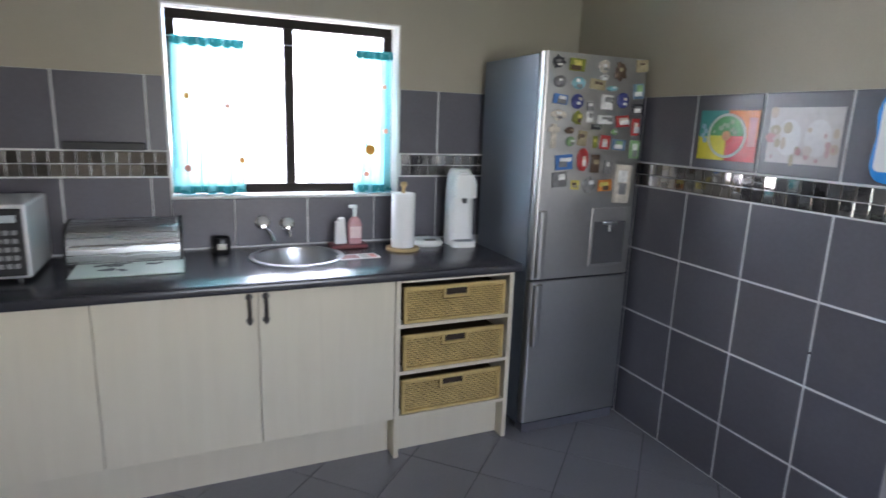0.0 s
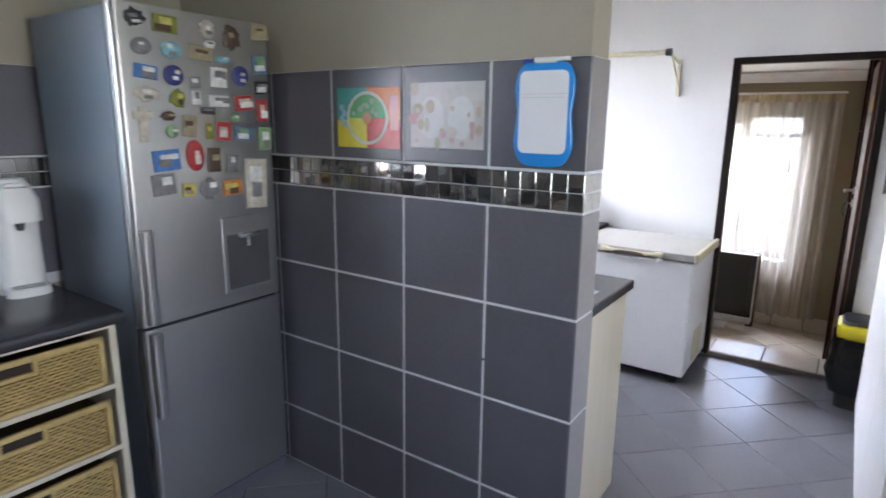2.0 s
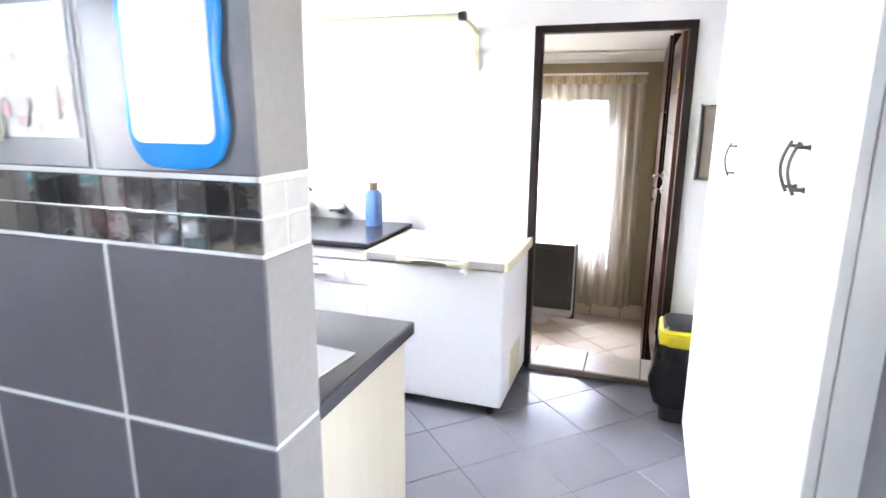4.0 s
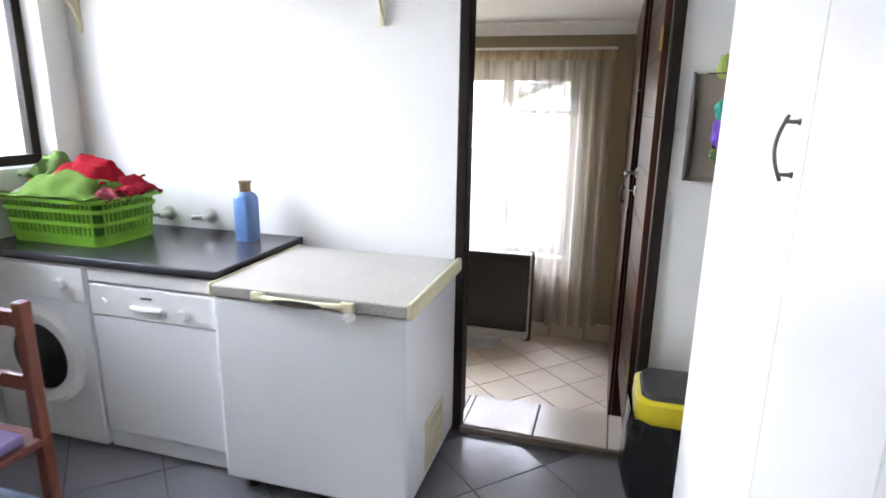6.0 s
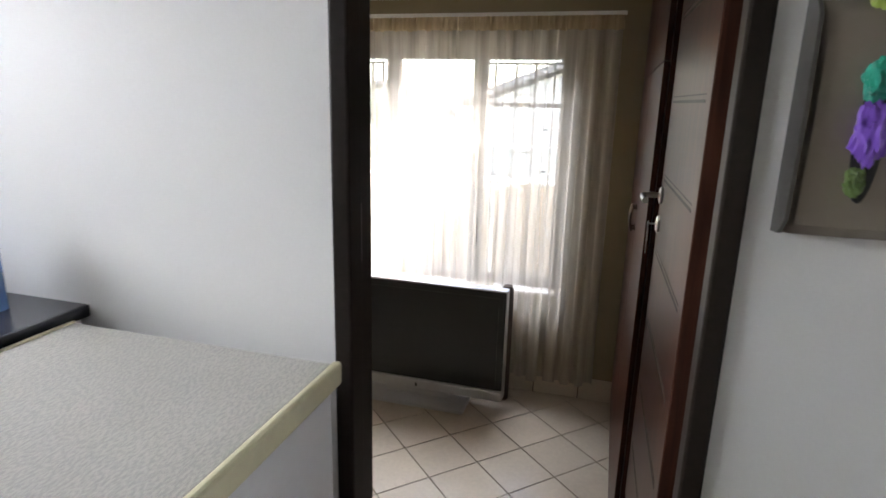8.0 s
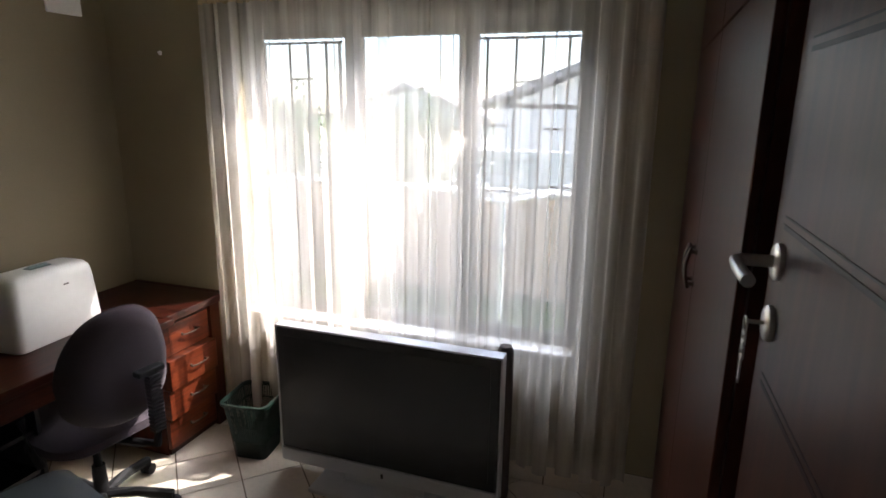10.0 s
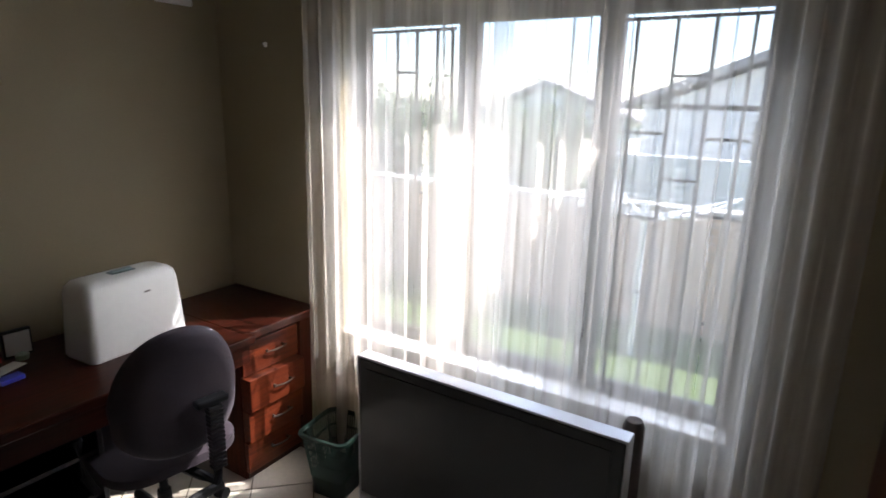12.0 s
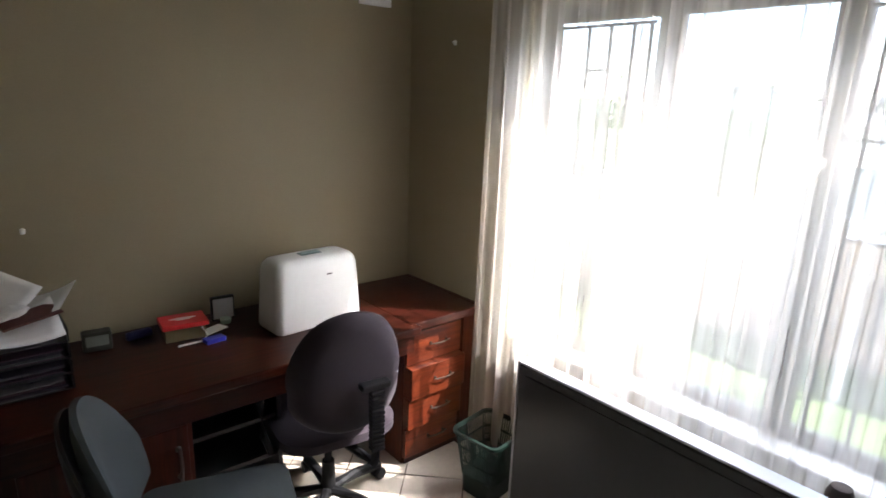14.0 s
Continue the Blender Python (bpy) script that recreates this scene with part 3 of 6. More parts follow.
for y in (0.20, 0.53):
    box(bm, -0.026, -0.004, y - 0.025, y + 0.025, 0.786, 0.819, bevel=0.006)
hd = part("lid_handle", bm, YELLOWED, freezer, "yellowed plastic bow handle with lock", True)
bm = bmesh.new()
loft(bm, [[(x, 0.375 + 0.095 * math.cos(a), 0.799 + 0.011 * math.sin(a)) for a in [k * math.tau / 20 for k in range(20)]] for x in (-0.032, -0.0385)])
part("badge", bm, DARK_METAL, hd, "grey oval badge")
bm = bmesh.new()
tube(bm, (-0.006, 0.195, 0.768), (-0.045, 0.195, 0.768), 0.02, 0.016, 16)
tube(bm, (-0.045, 0.195, 0.768), (-0.049, 0.195, 0.768), 0.010, 0.008, 12)
part("lock", bm, WHITE_PLASTIC, freezer, "white round lock", True)
vent = part("vent", B(0.20, 0.43, -0.003, 0.001, 0.10, 0.30, bevel=0.001), YELLOWED, freezer, "yellowed vent grille")
for k in range(7):
    part("slat", B(0.21, 0.42, -0.0065, -0.003, 0.115 + k * 0.025, 0.125 + k * 0.025), YELLOWED, vent)
bm = bmesh.new()
tube(bm, (0.0, 0.09, 0.11), (-0.006, 0.09, 0.11), 0.008, 0.007, 10)
part("drain_plug", bm, WHITE_PLASTIC, freezer, "", True)
for x in (0.07, 0.54):
    for y in (0.07, 0.65):
        bm = bmesh.new()
        tube(bm, (x, y, 0), (x, y, 0.07), 0.024)
        part("foot", bm, BLACK, freezer)

swt = thing("scullery_worktop", pose(4.505, 1.73, 0.812), "dark laminate worktop over the washing appliances", "worktop")
part("slab", B(0.012, DW - 4.506, 0.003, NW - 1.731, 0.0, 0.034, bevel=0.003), COUNTER, swt)
bm = bmesh.new()
loft(bm, [[(x, y, z) for x, z in ((0.014, 0.0), (0.003, 0.001), (0.0, 0.006), (0.0, 0.027), (0.004, 0.033), (0.014, 0.0345))] for y in (0.003, NW - 1.731)])
part("front_edge", bm, COUNTER, swt, "", True)
part("end_strip", B(0.004, DW - 4.506, 0.0, 0.003, 0.001, 0.033), COUNTER, swt)
part("sealant_bead", B(0.02, DW - 4.5065, NW - 1.738, NW - 1.7315, 0.0345, 0.040, bevel=0.002), WHITE_PLASTIC, swt, "white sealant bead")
dish = thing("dishwasher", pose(4.52, 1.75, 0), "white dishwasher standing under the dark worktop", "dishwasher")
part("body", B(0.03, 0.6, 0, 0.585, 0.06, 0.80, bevel=0.004), WHITE_ENAMEL, dish)
part("top", B(0.0, 0.6, 0, 0.585, 0.75, 0.808, bevel=0.006), WHITE_PLASTIC, dish)
pan = part("control_panel", B(-0.004, 0.03, 0.004, 0.581, 0.615, 0.742, bevel=0.006), WHITE_PLASTIC, dish)
part("door", B(0.0, 0.03, 0.004, 0.581, 0.10, 0.612, bevel=0.005), WHITE_ENAMEL, dish)
part("kick_panel", B(0.015, 0.03, 0.004, 0.581, 0.02, 0.095), WHITE_ENAMEL, dish)
bm = bmesh.new()
tube(bm, (-0.004, 0.14, 0.66), (-0.025, 0.14, 0.66), 0.022, 0.019, 18)
part("knob", bm, WHITE_PLASTIC, pan, "", True)
bm = bmesh.new()
tube(bm, (-0.004, 0.51, 0.675), (-0.012, 0.51, 0.675), 0.012, 0.011, 14)
part("button", bm, WHITE_PLASTIC, pan, "", True)
bm = bmesh.new()
bent(bm, [(-0.006 - 0.008 * math.sin(math.pi * k / 8), 0.24 + 0.14 * k / 8, 0.662) for k in range(9)], 0.011)
part("door_handle", bm, WHITE_PLASTIC, pan, "", True)
part("badge", B(-0.0065, -0.004, 0.285, 0.335, 0.702, 0.71), DARK_METAL, pan)

wash = thing("washing_machine", pose(4.52, 2.345, 0), "white front loading washing machine under the worktop", "washing machine")
part("body", B(0.0, 0.58, 0, 0.56, 0.02, 0.808, bevel=0.008), WHITE_ENAMEL, wash)
part("control_panel", B(-0.006, 0.002, 0.01, 0.55, 0.655, 0.80, bevel=0.003), WHITE_PLASTIC, wash)
bm = bmesh.new()
prof = []
for rad, dep in ((0.215, 0.0), (0.215, -0.02), (0.195, -0.035), (0.15, -0.03), (0.145, -0.02)):
    prof.append([(dep, 0.27 + rad * math.cos(k * math.tau / 36), 0.40 + rad * math.sin(k * math.tau / 36)) for k in range(36)])
loft(bm, prof)
porthole = part("porthole_door", bm, WHITE_PLASTIC, wash, "round white porthole door", True)
bm = bmesh.new()
loft(bm, [[(d, 0.27 + r * math.cos(k * math.tau / 30), 0.40 + r * math.sin(k * math.tau / 30)) for k in range(30)] for r, d in ((0.144, -0.022), (0.1, -0.032), (0.03, -0.036))])
part("porthole_glass", bm, BLACK_GLOSS, porthole, "dark porthole glass", True)
bm = bmesh.new()
tube(bm, (-0.006, 0.12, 0.725), (-0.03, 0.12, 0.725), 0.026, 0.022, 18)
part("knob", bm, WHITE_PLASTIC, wash, "", True)

peninsula = thing("peninsula_cupboard", pose(2.70, 1.0, 0), "cream cupboard end with a dark worktop against the partition", "cabinet")
part("end_panel", B(0.004, 0.56, 0.0, 0.018, 0.0, 0.89), CREAM_BOARD, peninsula)
part("body", B(0.004, 0.55, 0.018, 1.9, 0.12, 0.89), CREAM_BOARD, peninsula)
part("plinth", B(0.004, 0.50, 0.02, 1.9, 0.0, 0.12), CREAM_BOARD, peninsula)
for k in range(4):
    part("door", B(0.552, 0.57, 0.02 + k * 0.47, 0.485 + k * 0.47, 0.13, 0.885, bevel=0.002), CREAM_BOARD, peninsula)
pwt = thing("peninsula_worktop", pose(2.704, 0.985, 0.892), "dark laminate worktop on the cream cupboard", "worktop")
part("slab", B(0.0, 0.588, 0.004, NW - 0.986, 0.0, 0.038, bevel=0.003), COUNTER, pwt)
bm = bmesh.new()
loft(bm, [[(x, y, z) for x, z in ((0.586, 0.0), (0.597, 0.001), (0.601, 0.007), (0.601, 0.031), (0.596, 0.0375), (0.586, 0.0385))] for y in (0.004, NW - 0.986)])
part("front_edge", bm, COUNTER, pwt, "", True)
part("end_strip", B(0.0, 0.598, 0.0, 0.004, 0.001, 0.037, bevel=0.001), COUNTER, pwt)

# ---- tall white cupboards ----
def tall_cupboard(x0, x1, handle_at, handle_z=1.43, handle_long=0.092):
    ob = thing("tall_cupboard", pose(x0, 0.125, 0), "tall white painted cupboard with a metal handle", "cupboard", "tall cupboards")
    w = x1 - x0
    part("body", B(0, w, -0.6, -0.02, 0.1, 2.4), WHITE_GLOSS, ob)
    part("plinth", B(0, w, -0.6, -0.03, 0.0, 0.1), WHITE_GLOSS, ob)
    d = part("door", B(0.0015, w - 0.0015, -0.018, 0.0, 0.105, 2.39, bevel=0.002), WHITE_GLOSS, ob)
    if handle_at is not None:
        bow_handle(d, pose(handle_at, 0, handle_z, 0, 0, 180), handle_long, DARK_METAL, 0.03, 0.0032)
    return ob


tall_cupboard(2.735, 3.005, 0.243)
tall_cupboard(3.005, 3.40, 0.032)
tall_cupboard(3.40, 3.785, None)
tall_cupboard(3.785, 4.55, 0.05, 1.385, 0.102)

# ---- bedroom furniture ----
wardrobe = thing("wardrobe", pose(5.99, 0.30, BF), "dark red-brown built-in wardrobe with bow handles", "wardrobe")
part("body", B(0.0, 1.455, -0.85, -0.02, 0.05, 2.44), MAHOGANY_V, wardrobe)
part("plinth", B(0.0, 1.455, -0.8, -0.03, 0.0, 0.05), MAHOGANY_V, wardrobe)
for k in range(2):
    d = part("door", B(k * 0.72 + 0.002, k * 0.72 + 0.718, -0.018, 0.0, 0.055, 1.95, bevel=0.002), MAHOGANY_V, wardrobe)
    t = part("top_door", B(k * 0.72 + 0.002, k * 0.72 + 0.718, -0.018, 0.0, 1.955, 2.43, bevel=0.002), MAHOGANY_V, wardrobe)
    bow_handle(d, pose(0.69 if k == 0 else 0.75, 0, 1.325, 0, 0, 180), 0.115, AGED_BRONZE, 0.026, 0.005)

tv = thing("television", pose(7.13, 1.47, BF), "large flat black television with a silver lower edge on the floor", "television")
part("screen_case", B(-0.005, 0.06, -0.535, 0.535, 0.13, 0.755, bevel=0.01), BLACK, tv)
part("screen", B(-0.008, -0.004, -0.495, 0.495, 0.17, 0.715), BLACK_GLOSS, tv, "dark switched-off screen")
part("back_case", B(0.06, 0.11, -0.4, 0.4, 0.18, 0.68, bevel=0.02), BLACK, tv)
silver = material("silver_plastic", (0.55, 0.55, 0.56), 0.35, metal=0.4, vary=0.04)
st = part("speaker_strip", B(-0.016, 0.055, -0.535, 0.535, 0.065, 0.13, bevel=0.008), silver, tv, "silver speaker strip")
part("edge_trim", B(-0.004, 0.062, -0.541, 0.541, 0.752, 0.762, bevel=0.003), silver, tv)
part("edge_trim", B(-0.004, 0.062, -0.543, -0.535, 0.08, 0.762, bevel=0.003), silver, tv)
part("edge_trim", B(-0.004, 0.062, 0.535, 0.543, 0.08, 0.762, bevel=0.003), silver, tv)
part("power_mark", B(-0.0175, -0.0155, -0.006, 0.006, 0.085, 0.108), BLACK, tv)
part("neck", B(0.0, 0.05, -0.2, 0.2, 0.02, 0.07), silver, tv)
part("stand", B(-0.12, 0.10, -0.33, 0.33, 0.0, 0.024, bevel=0.006), silver, tv, "flat silver stand")

desk = thing("desk", pose(5.43, 2.50, BF), "long dark mahogany desk along the wall with a cupboard", "desk")
part("desktop", B(-0.155, 1.60, 0.0, 0.675, 0.722, 0.76, bevel=0.006), MAHOGANY, desk)
part("apron", B(-0.15, 1.575, 0.018, 0.036, 0.636, 0.722), MAHOGANY, desk)
part("back_board", B(-0.15, 1.575, 0.64, 0.66, 0.2, 0.722), MAHOGANY, desk)
dc = part("cupboard", B(0.02, 0.62, 0.04, 0.62, 0.04, 0.722), MAHOGANY_V, desk)
dd = part("cupboard_door", B(0.12, 0.60, 0.016, 0.038, 0.06, 0.632, bevel=0.003), MAHOGANY_V, desk)
bow_handle(dd, pose(0.565, 0.016, 0.50), 0.13, AGED_BRONZE)
for z in (0.14, 0.33, 0.50):
    part("shelf", B(0.62, 0.95, 0.10, 0.60, z, z + 0.016), BLACK, desk)
part("shelf_side", B(0.95, 0.966, 0.08, 0.62, 0.05, 0.722), BLACK, desk)

ped = thing("drawer_pedestal", pose(7.02, 2.56, BF), "mahogany drawer pedestal with four drawers, some ajar", "drawers")
part("top", B(-0.02, 0.40, -0.02, 0.60, 0.722, 0.762, bevel=0.006), MAHOGANY, ped)
part("corner_top", B(0.40, 0.428, -0.02, 0.60, 0.722, 0.762, bevel=0.004), MAHOGANY, ped)
part("body", B(0.0, 0.405, 0.06, 0.58, 0.0, 0.722), MAHOGANY_V, ped)
part("stile", B(0.335, 0.405, 0.02, 0.06, 0.0, 0.722), MAHOGANY_V, ped)
for k, o in enumerate((0.0, 0.04, 0.02, 0.0)):
    z0 = 0.53 - k * 0.165
    d = part("drawer", B(0.004, 0.333, 0.035 - o, 0.06, z0, z0 + 0.158, bevel=0.003), MAHOGANY_SUNLIT, ped)
    bow_handle(d, pose(0.19, 0.035 - o, z0 + 0.085, 0, 90, 0), 0.12, AGED_BRONZE, 0.026, 0.004)
part("plinth", B(0.01, 0.40, 0.05, 0.5, 0.0, 0.03), MAHOGANY, ped)

# ---- windows ----
def window_unit(name, m, wide, high, bars, mat, label, bar=0.045, sash=None):
    """A frame in the local xz plane, from its lower left corner; bars: uprights between the lights."""
    ob = thing(name, m, label, "window")
    tagged(ob, kind="structure")
    for nm, a in (("frame_rail", (0, wide, 0, 0.05, 0, bar)), ("frame_rail", (0, wide, 0, 0.05, high - bar, high)),
                  ("frame_stile", (0, bar, 0, 0.05, bar, high - bar)), ("frame_stile", (wide - bar, wide, 0, 0.05, bar, high - bar))):
        part(nm, B(*a, bevel=0.003), mat, ob)
    edges = [bar]
    for x, w in bars:
        part("mullion", B(x - w / 2, x + w / 2, 0.0, 0.05, bar, high - bar, bevel=0.003), mat, ob)
        edges += [x - w / 2, x + w / 2]
    edges.append(wide - bar)
    for a, b in zip(edges[::2], edges[1::2]):
        g = part("pane", B(a, b, 0.022, 0.028, bar, high - bar), GLASS, ob, "clear glass pane")
        g.visible_shadow = False
    return ob


WHITE_PAINT = material("white_reveal_paint", (0.78, 0.77, 0.74), 0.5, vary=0.03, bump=0.03)
kw = window_unit("window_1", pose(WX0 + 0.012, NW + 0.10, WZ0 + 0.01), WX1 - WX0 - 0.024, WZ1 - WZ0 - 0.02, [(0.565, 0.05)], BROWN_METAL, "kitchen window with dark brown steel frame")
setting("window_sill", B(WX0, WX1, NW - 0.012, NW + 0.1, WZ0 - 0.002, WZ0 + 0.008, bevel=0.003), WHITE_PAINT, "white painted window sill", "trim")
bm = bmesh.new()
box(bm, WX0, WX0 + 0.008, NW, NW + 0.1, WZ0 + 0.008, WZ1)
box(bm, WX1 - 0.008, WX1, NW, NW + 0.1, WZ0 + 0.008, WZ1)
box(bm, WX0 + 0.008, WX1 - 0.008, NW, NW + 0.1, WZ1 - 0.008, WZ1)
setting("window_reveal", bm, WHITE_PAINT, "white painted window reveal", "trim")
window_unit("window_2", pose(SX0, NW + 0.10, SZ0), SX1 - SX0, SZ1 - SZ0, [((SX1 - SX0) / 2, 0.05)], BROWN_METAL, "scullery window with dark brown steel frame")


def curtain(name, m, wide, high, mat, label, folds, depth, cols=120, rows=14, spread=0.0, seed=0, lean=0.0, lapped=0.0):
    """A hanging cloth in the local xz plane, top at z = 0, with pleats that widen downward."""
    rnd = random.Random(seed)
    ph = [rnd.uniform(0, 6.28) for _ in range(4)]
    bm = bmesh.new()
    grid = []
    for r in range(rows + 1):
        v = r / rows
        line = []
        for c in range(cols + 1):
            u = c / cols
            amp = depth * (0.45 + 0.55 * v)
            a = u * folds * math.tau
            y = amp * (math.sin(a + 0.5 * math.sin(a * 0.37 + ph[0]) + 0.35 * v * math.sin(u * 9 + ph[1])) + 0.5 * math.sin(a * 0.43 + ph[2] + v * 0.8))
            lap = 0.012 * v if lapped == 0 else lapped * (0.35 + 0.65 * math.sin(u * 7.3 + ph[0]) ** 2) * (0.6 + 0.4 * v)
            x = wide * u + lap * math.sin(a * 2 + ph[3] + 0.9 * math.sin(a * 0.31 + ph[1])) + spread * (u - 0.5) * v + lean * v
            z = -high * v + 0.006 * math.sin(a * 0.7) * v
            line.append(bm.verts.new((x, y, z)))
        grid.append(line)
    for a, b in zip(grid, grid[1:]):
        for i in range(cols):
            bm.faces.new((a[i], a[i + 1], b[i + 1], b[i]))
    return part(name, bm, mat, None, "", True, m), ph


c1, _ = curtain("voile_curtain", pose(WX0 + 0.03, NW + 0.055, 1.93), 0.33, 0.725, TURQUOISE, "", 5, 0.012, seed=3, lean=-0.02)
tagged(c1, "turquoise sheer half curtain hanging in the kitchen window", "curtain", "kitchen curtains")
c2, _ = curtain("voile_curtain", pose(1.215, NW + 0.055, 1.93), 0.20, 0.735, TURQUOISE, "", 4, 0.013, seed=5)
tagged(c2, "turquoise sheer half curtain with an orange sun motif", "curtain", "kitchen curtains")
for c_, w_ in ((c1, 0.33), (c2, 0.20)):
    h, _ = curtain("heading", Matrix.Translation((0, -0.004, 0.012)), w_, 0.04, TURQUOISE_BAND, "", 9, 0.008, 90, 3, 0, 4)
    h.parent = c_
    tagged(h, "doubled turquoise rod pocket")
    h, _ = curtain("hem", Matrix.Translation((-0.02 if c_ is c1 else 0, -0.004, -0.69)), w_, 0.035, TURQUOISE_BAND, "", 5, 0.012, 90, 3, 0, 3)
    h.parent = c_
    tagged(h, "doubled turquoise hem")
ORANGE = material("orange_print", (0.80, 0.36, 0.06), 0.7)
CORAL = material("coral_print", (0.72, 0.30, 0.22), 0.7)
for c_, spots in ((c2, ((0.075, -0.50, 0.028, ORANGE), (0.15, -0.17, 0.013, CORAL), (0.055, -0.63, 0.016, CORAL), (0.16, -0.40, 0.014, CORAL))),
                  (c1, ((0.30, -0.56, 0.016, ORANGE), (0.05, -0.60, 0.018, CORAL), (0.24, -0.30, 0.012, CORAL), (0.06, -0.26, 0.014, ORANGE)))):
    for x, z, r, mat_ in spots:
        bm = bmesh.new()
        lathe(bm, [(0.0, 0.0), (r, 0.0), (r, 0.002), (0.0, 0.002)], 20)
        part("motif", bm, mat_, c_, "orange printed sun" if r > 0.02 else "", False, pose(x, -0.026, z, 90))
bm = bmesh.new()
tube(bm, (WX0 + 0.008, NW + 0.055, 1.934), (WX1 - 0.008, NW + 0.055, 1.934), 0.003, sides=8)
solid("curtain_wire", bm, STEEL, "thin steel curtain wire across the window", "curtain rail")

# bedroom window in three lights
bwm = Matrix(((0, 1, 0, BW + 0.115), (-1, 0, 0, BY1), (0, 0, 1, BZ0), (0, 0, 0, 1)))
bwin = window_unit("window_3", bwm, BY1 - BY0, BZ1 - BZ0, [(BY1 - 1.80, 0.085), (BY1 - 1.235, 0.085)], BRONZE, "wide three-light bronze aluminium bedroom window", bar=0.06)
setting("window_sill_bedroom", B(BW - 0.005, BW + 0.115, BY0, BY1, BZ0 - 0.004, BZ0 + 0.012, bevel=0.003), WHITE_PAINT, "pale painted inner window sill", "trim")


def bars(name, y_list, cross, y0, y1):
    ob = thing(name, pose(BW + 0.095, y0, 0), "thin grey steel burglar bars behind the window glass", "burglar bars", "burglar bars")
    for y in y_list:
        part("upright", B(-0.005, 0.005, y - y0 - 0.005, y - y0 + 0.005, BZ0 + 0.07, BZ1 - 0.08), BRONZE, ob)
    for z in (BZ0 + 0.075, BZ1 - 0.085):
        part("rail", B(-0.005, 0.005, 0, y1 - y0, z - 0.005, z + 0.005), BRONZE, ob)
    for a, b, heights in cross:
        for z in heights:
            part("cross_bar", B(-0.004, 0.004, a - y0, b - y0, z - 0.005, z + 0.005), BRONZE, ob)
    return ob


bars("burglar_bars", (0.79, 0.90, 1.014, 1.14), ((0.76, 0.90, (1.24, 0.99, 0.62)), (0.90, 1.014, (1.435, 1.10, 0.835, 0.48)), (1.014, 1.19, (1.25, 0.96, 0.69))), 0.75, 1.19)
bars("burglar_bars", (1.86, 1.93, 2.03, 2.13, 2.27), ((1.845, 2.03, (1.285, 0.95, 0.6)), (2.03, 2.13, (1.45, 1.14, 0.8, 0.5)), (2.13, 2.31, (1.285, 1.0, 0.65))), 1.845, 2.31)

# bedroom voile: two drops on a rail, with a gathered heading
rail = thing("curtain_rail", pose(7.36, 0.43, 1.86), "white curtain rail above the bedroom window", "curtain rail")
bm = bmesh.new()
box(bm, -0.012, 0.012, -0.01, 2.09, -0.008, 0.012, bevel=0.003)
part("track", bm, WHITE_PLASTIC, rail)
for y in (0.05, 1.0, 2.0):
    part("bracket", B(0.012, 0.088, y, y + 0.02, -0.006, 0.01), WHITE_PLASTIC, rail)
along = Matrix(((0, 1, 0, 0), (1, 0, 0, 0), (0, 0, 1, 0), (0, 0, 0, 1)))
for k, (y0, wid, folds, sd) in enumerate(((0.43, 1.14, 12, 11), (1.50, 0.99, 11, 12))):
    place = Matrix.Translation((7.35 + 0.012 * k, y0, 1.78)) @ along
    c, ph = curtain("voile_curtain", place, wid, 2.06, VOILE, "", folds, 0.026, 560, 22, 0.03, sd, 0.0, 0.023)
    tagged(c, "cream sheer voile curtain hanging to near the floor", "curtain", "bedroom curtains")
    h, _ = curtain("heading", Matrix.Translation((0, 0, 0.072)), wid, 0.072, VOILE_BAND, "", folds * 3, 0.012, 300, 4, 0, sd)
    h.parent = c
    tagged(h, "gathered doubled heading tape")

# ---- kitchen: sink, taps and things on the worktop ----
CZ = 0.935
sink = thing("sink", pose(0.845, 2.665, CZ), "round brushed steel sink let into the dark worktop", "sink")
bm = bmesh.new()
lathe(bm, [(0.196, 0.0), (0.222, 0.0), (0.222, 0.004), (0.205, 0.006), (0.196, 0.002), (0.188, -0.03), (0.178, -0.12), (0.14, -0.145), (0.0, -0.15)], 48, cap=False)
part("bowl", bm, SINK_STEEL, sink, "", True)
bm = bmesh.new()
lathe(bm, [(0.0, -0.146), (0.035, -0.146), (0.04, -0.149)], 20)
part("drain", bm, CHROME, sink, "", True)


def wall_tap(x, z, spout):
    ob = thing("wall_tap", pose(x, NW - 0.006, z), "chrome wall-mounted tap above the sink" if spout else "chrome wall valve above the sink", "tap", "sink taps")
    bm = bmesh.new()
    lathe(bm, [(0.0, 0.0), (0.036, 0.0), (0.034, 0.008), (0.018, 0.014), (0.016, 0.05), (0.0, 0.052)], 24)
    part("rosette", bm, CHROME, ob, "", True, pose(0, 0, 0, 90))
    bm = bmesh.new()
    lathe(bm, [(0.0, 0.0), (0.03, 0.0), (0.034, 0.01), (0.03, 0.022), (0.012, 0.028), (0, 0.028)], 10)
    part("handle", bm, CHROME, ob, "", True, pose(0, -0.045, 0.004, 65))
    bm = bmesh.new()
    pts = [(0, -0.04, -0.01), (0.015, -0.07, -0.02), (0.03, -0.10, -0.045), (0.042, -0.12, -0.075)] if spout else [(0, -0.04, -0.01), (0.006, -0.055, -0.03), (0.008, -0.06, -0.06)]
    bent(bm, pts, 0.011, 10)
    part("spout", bm, CHROME, ob, "", True)
    return ob


wall_tap(0.715, 1.06, True)
wall_tap(0.835, 1.05, False)

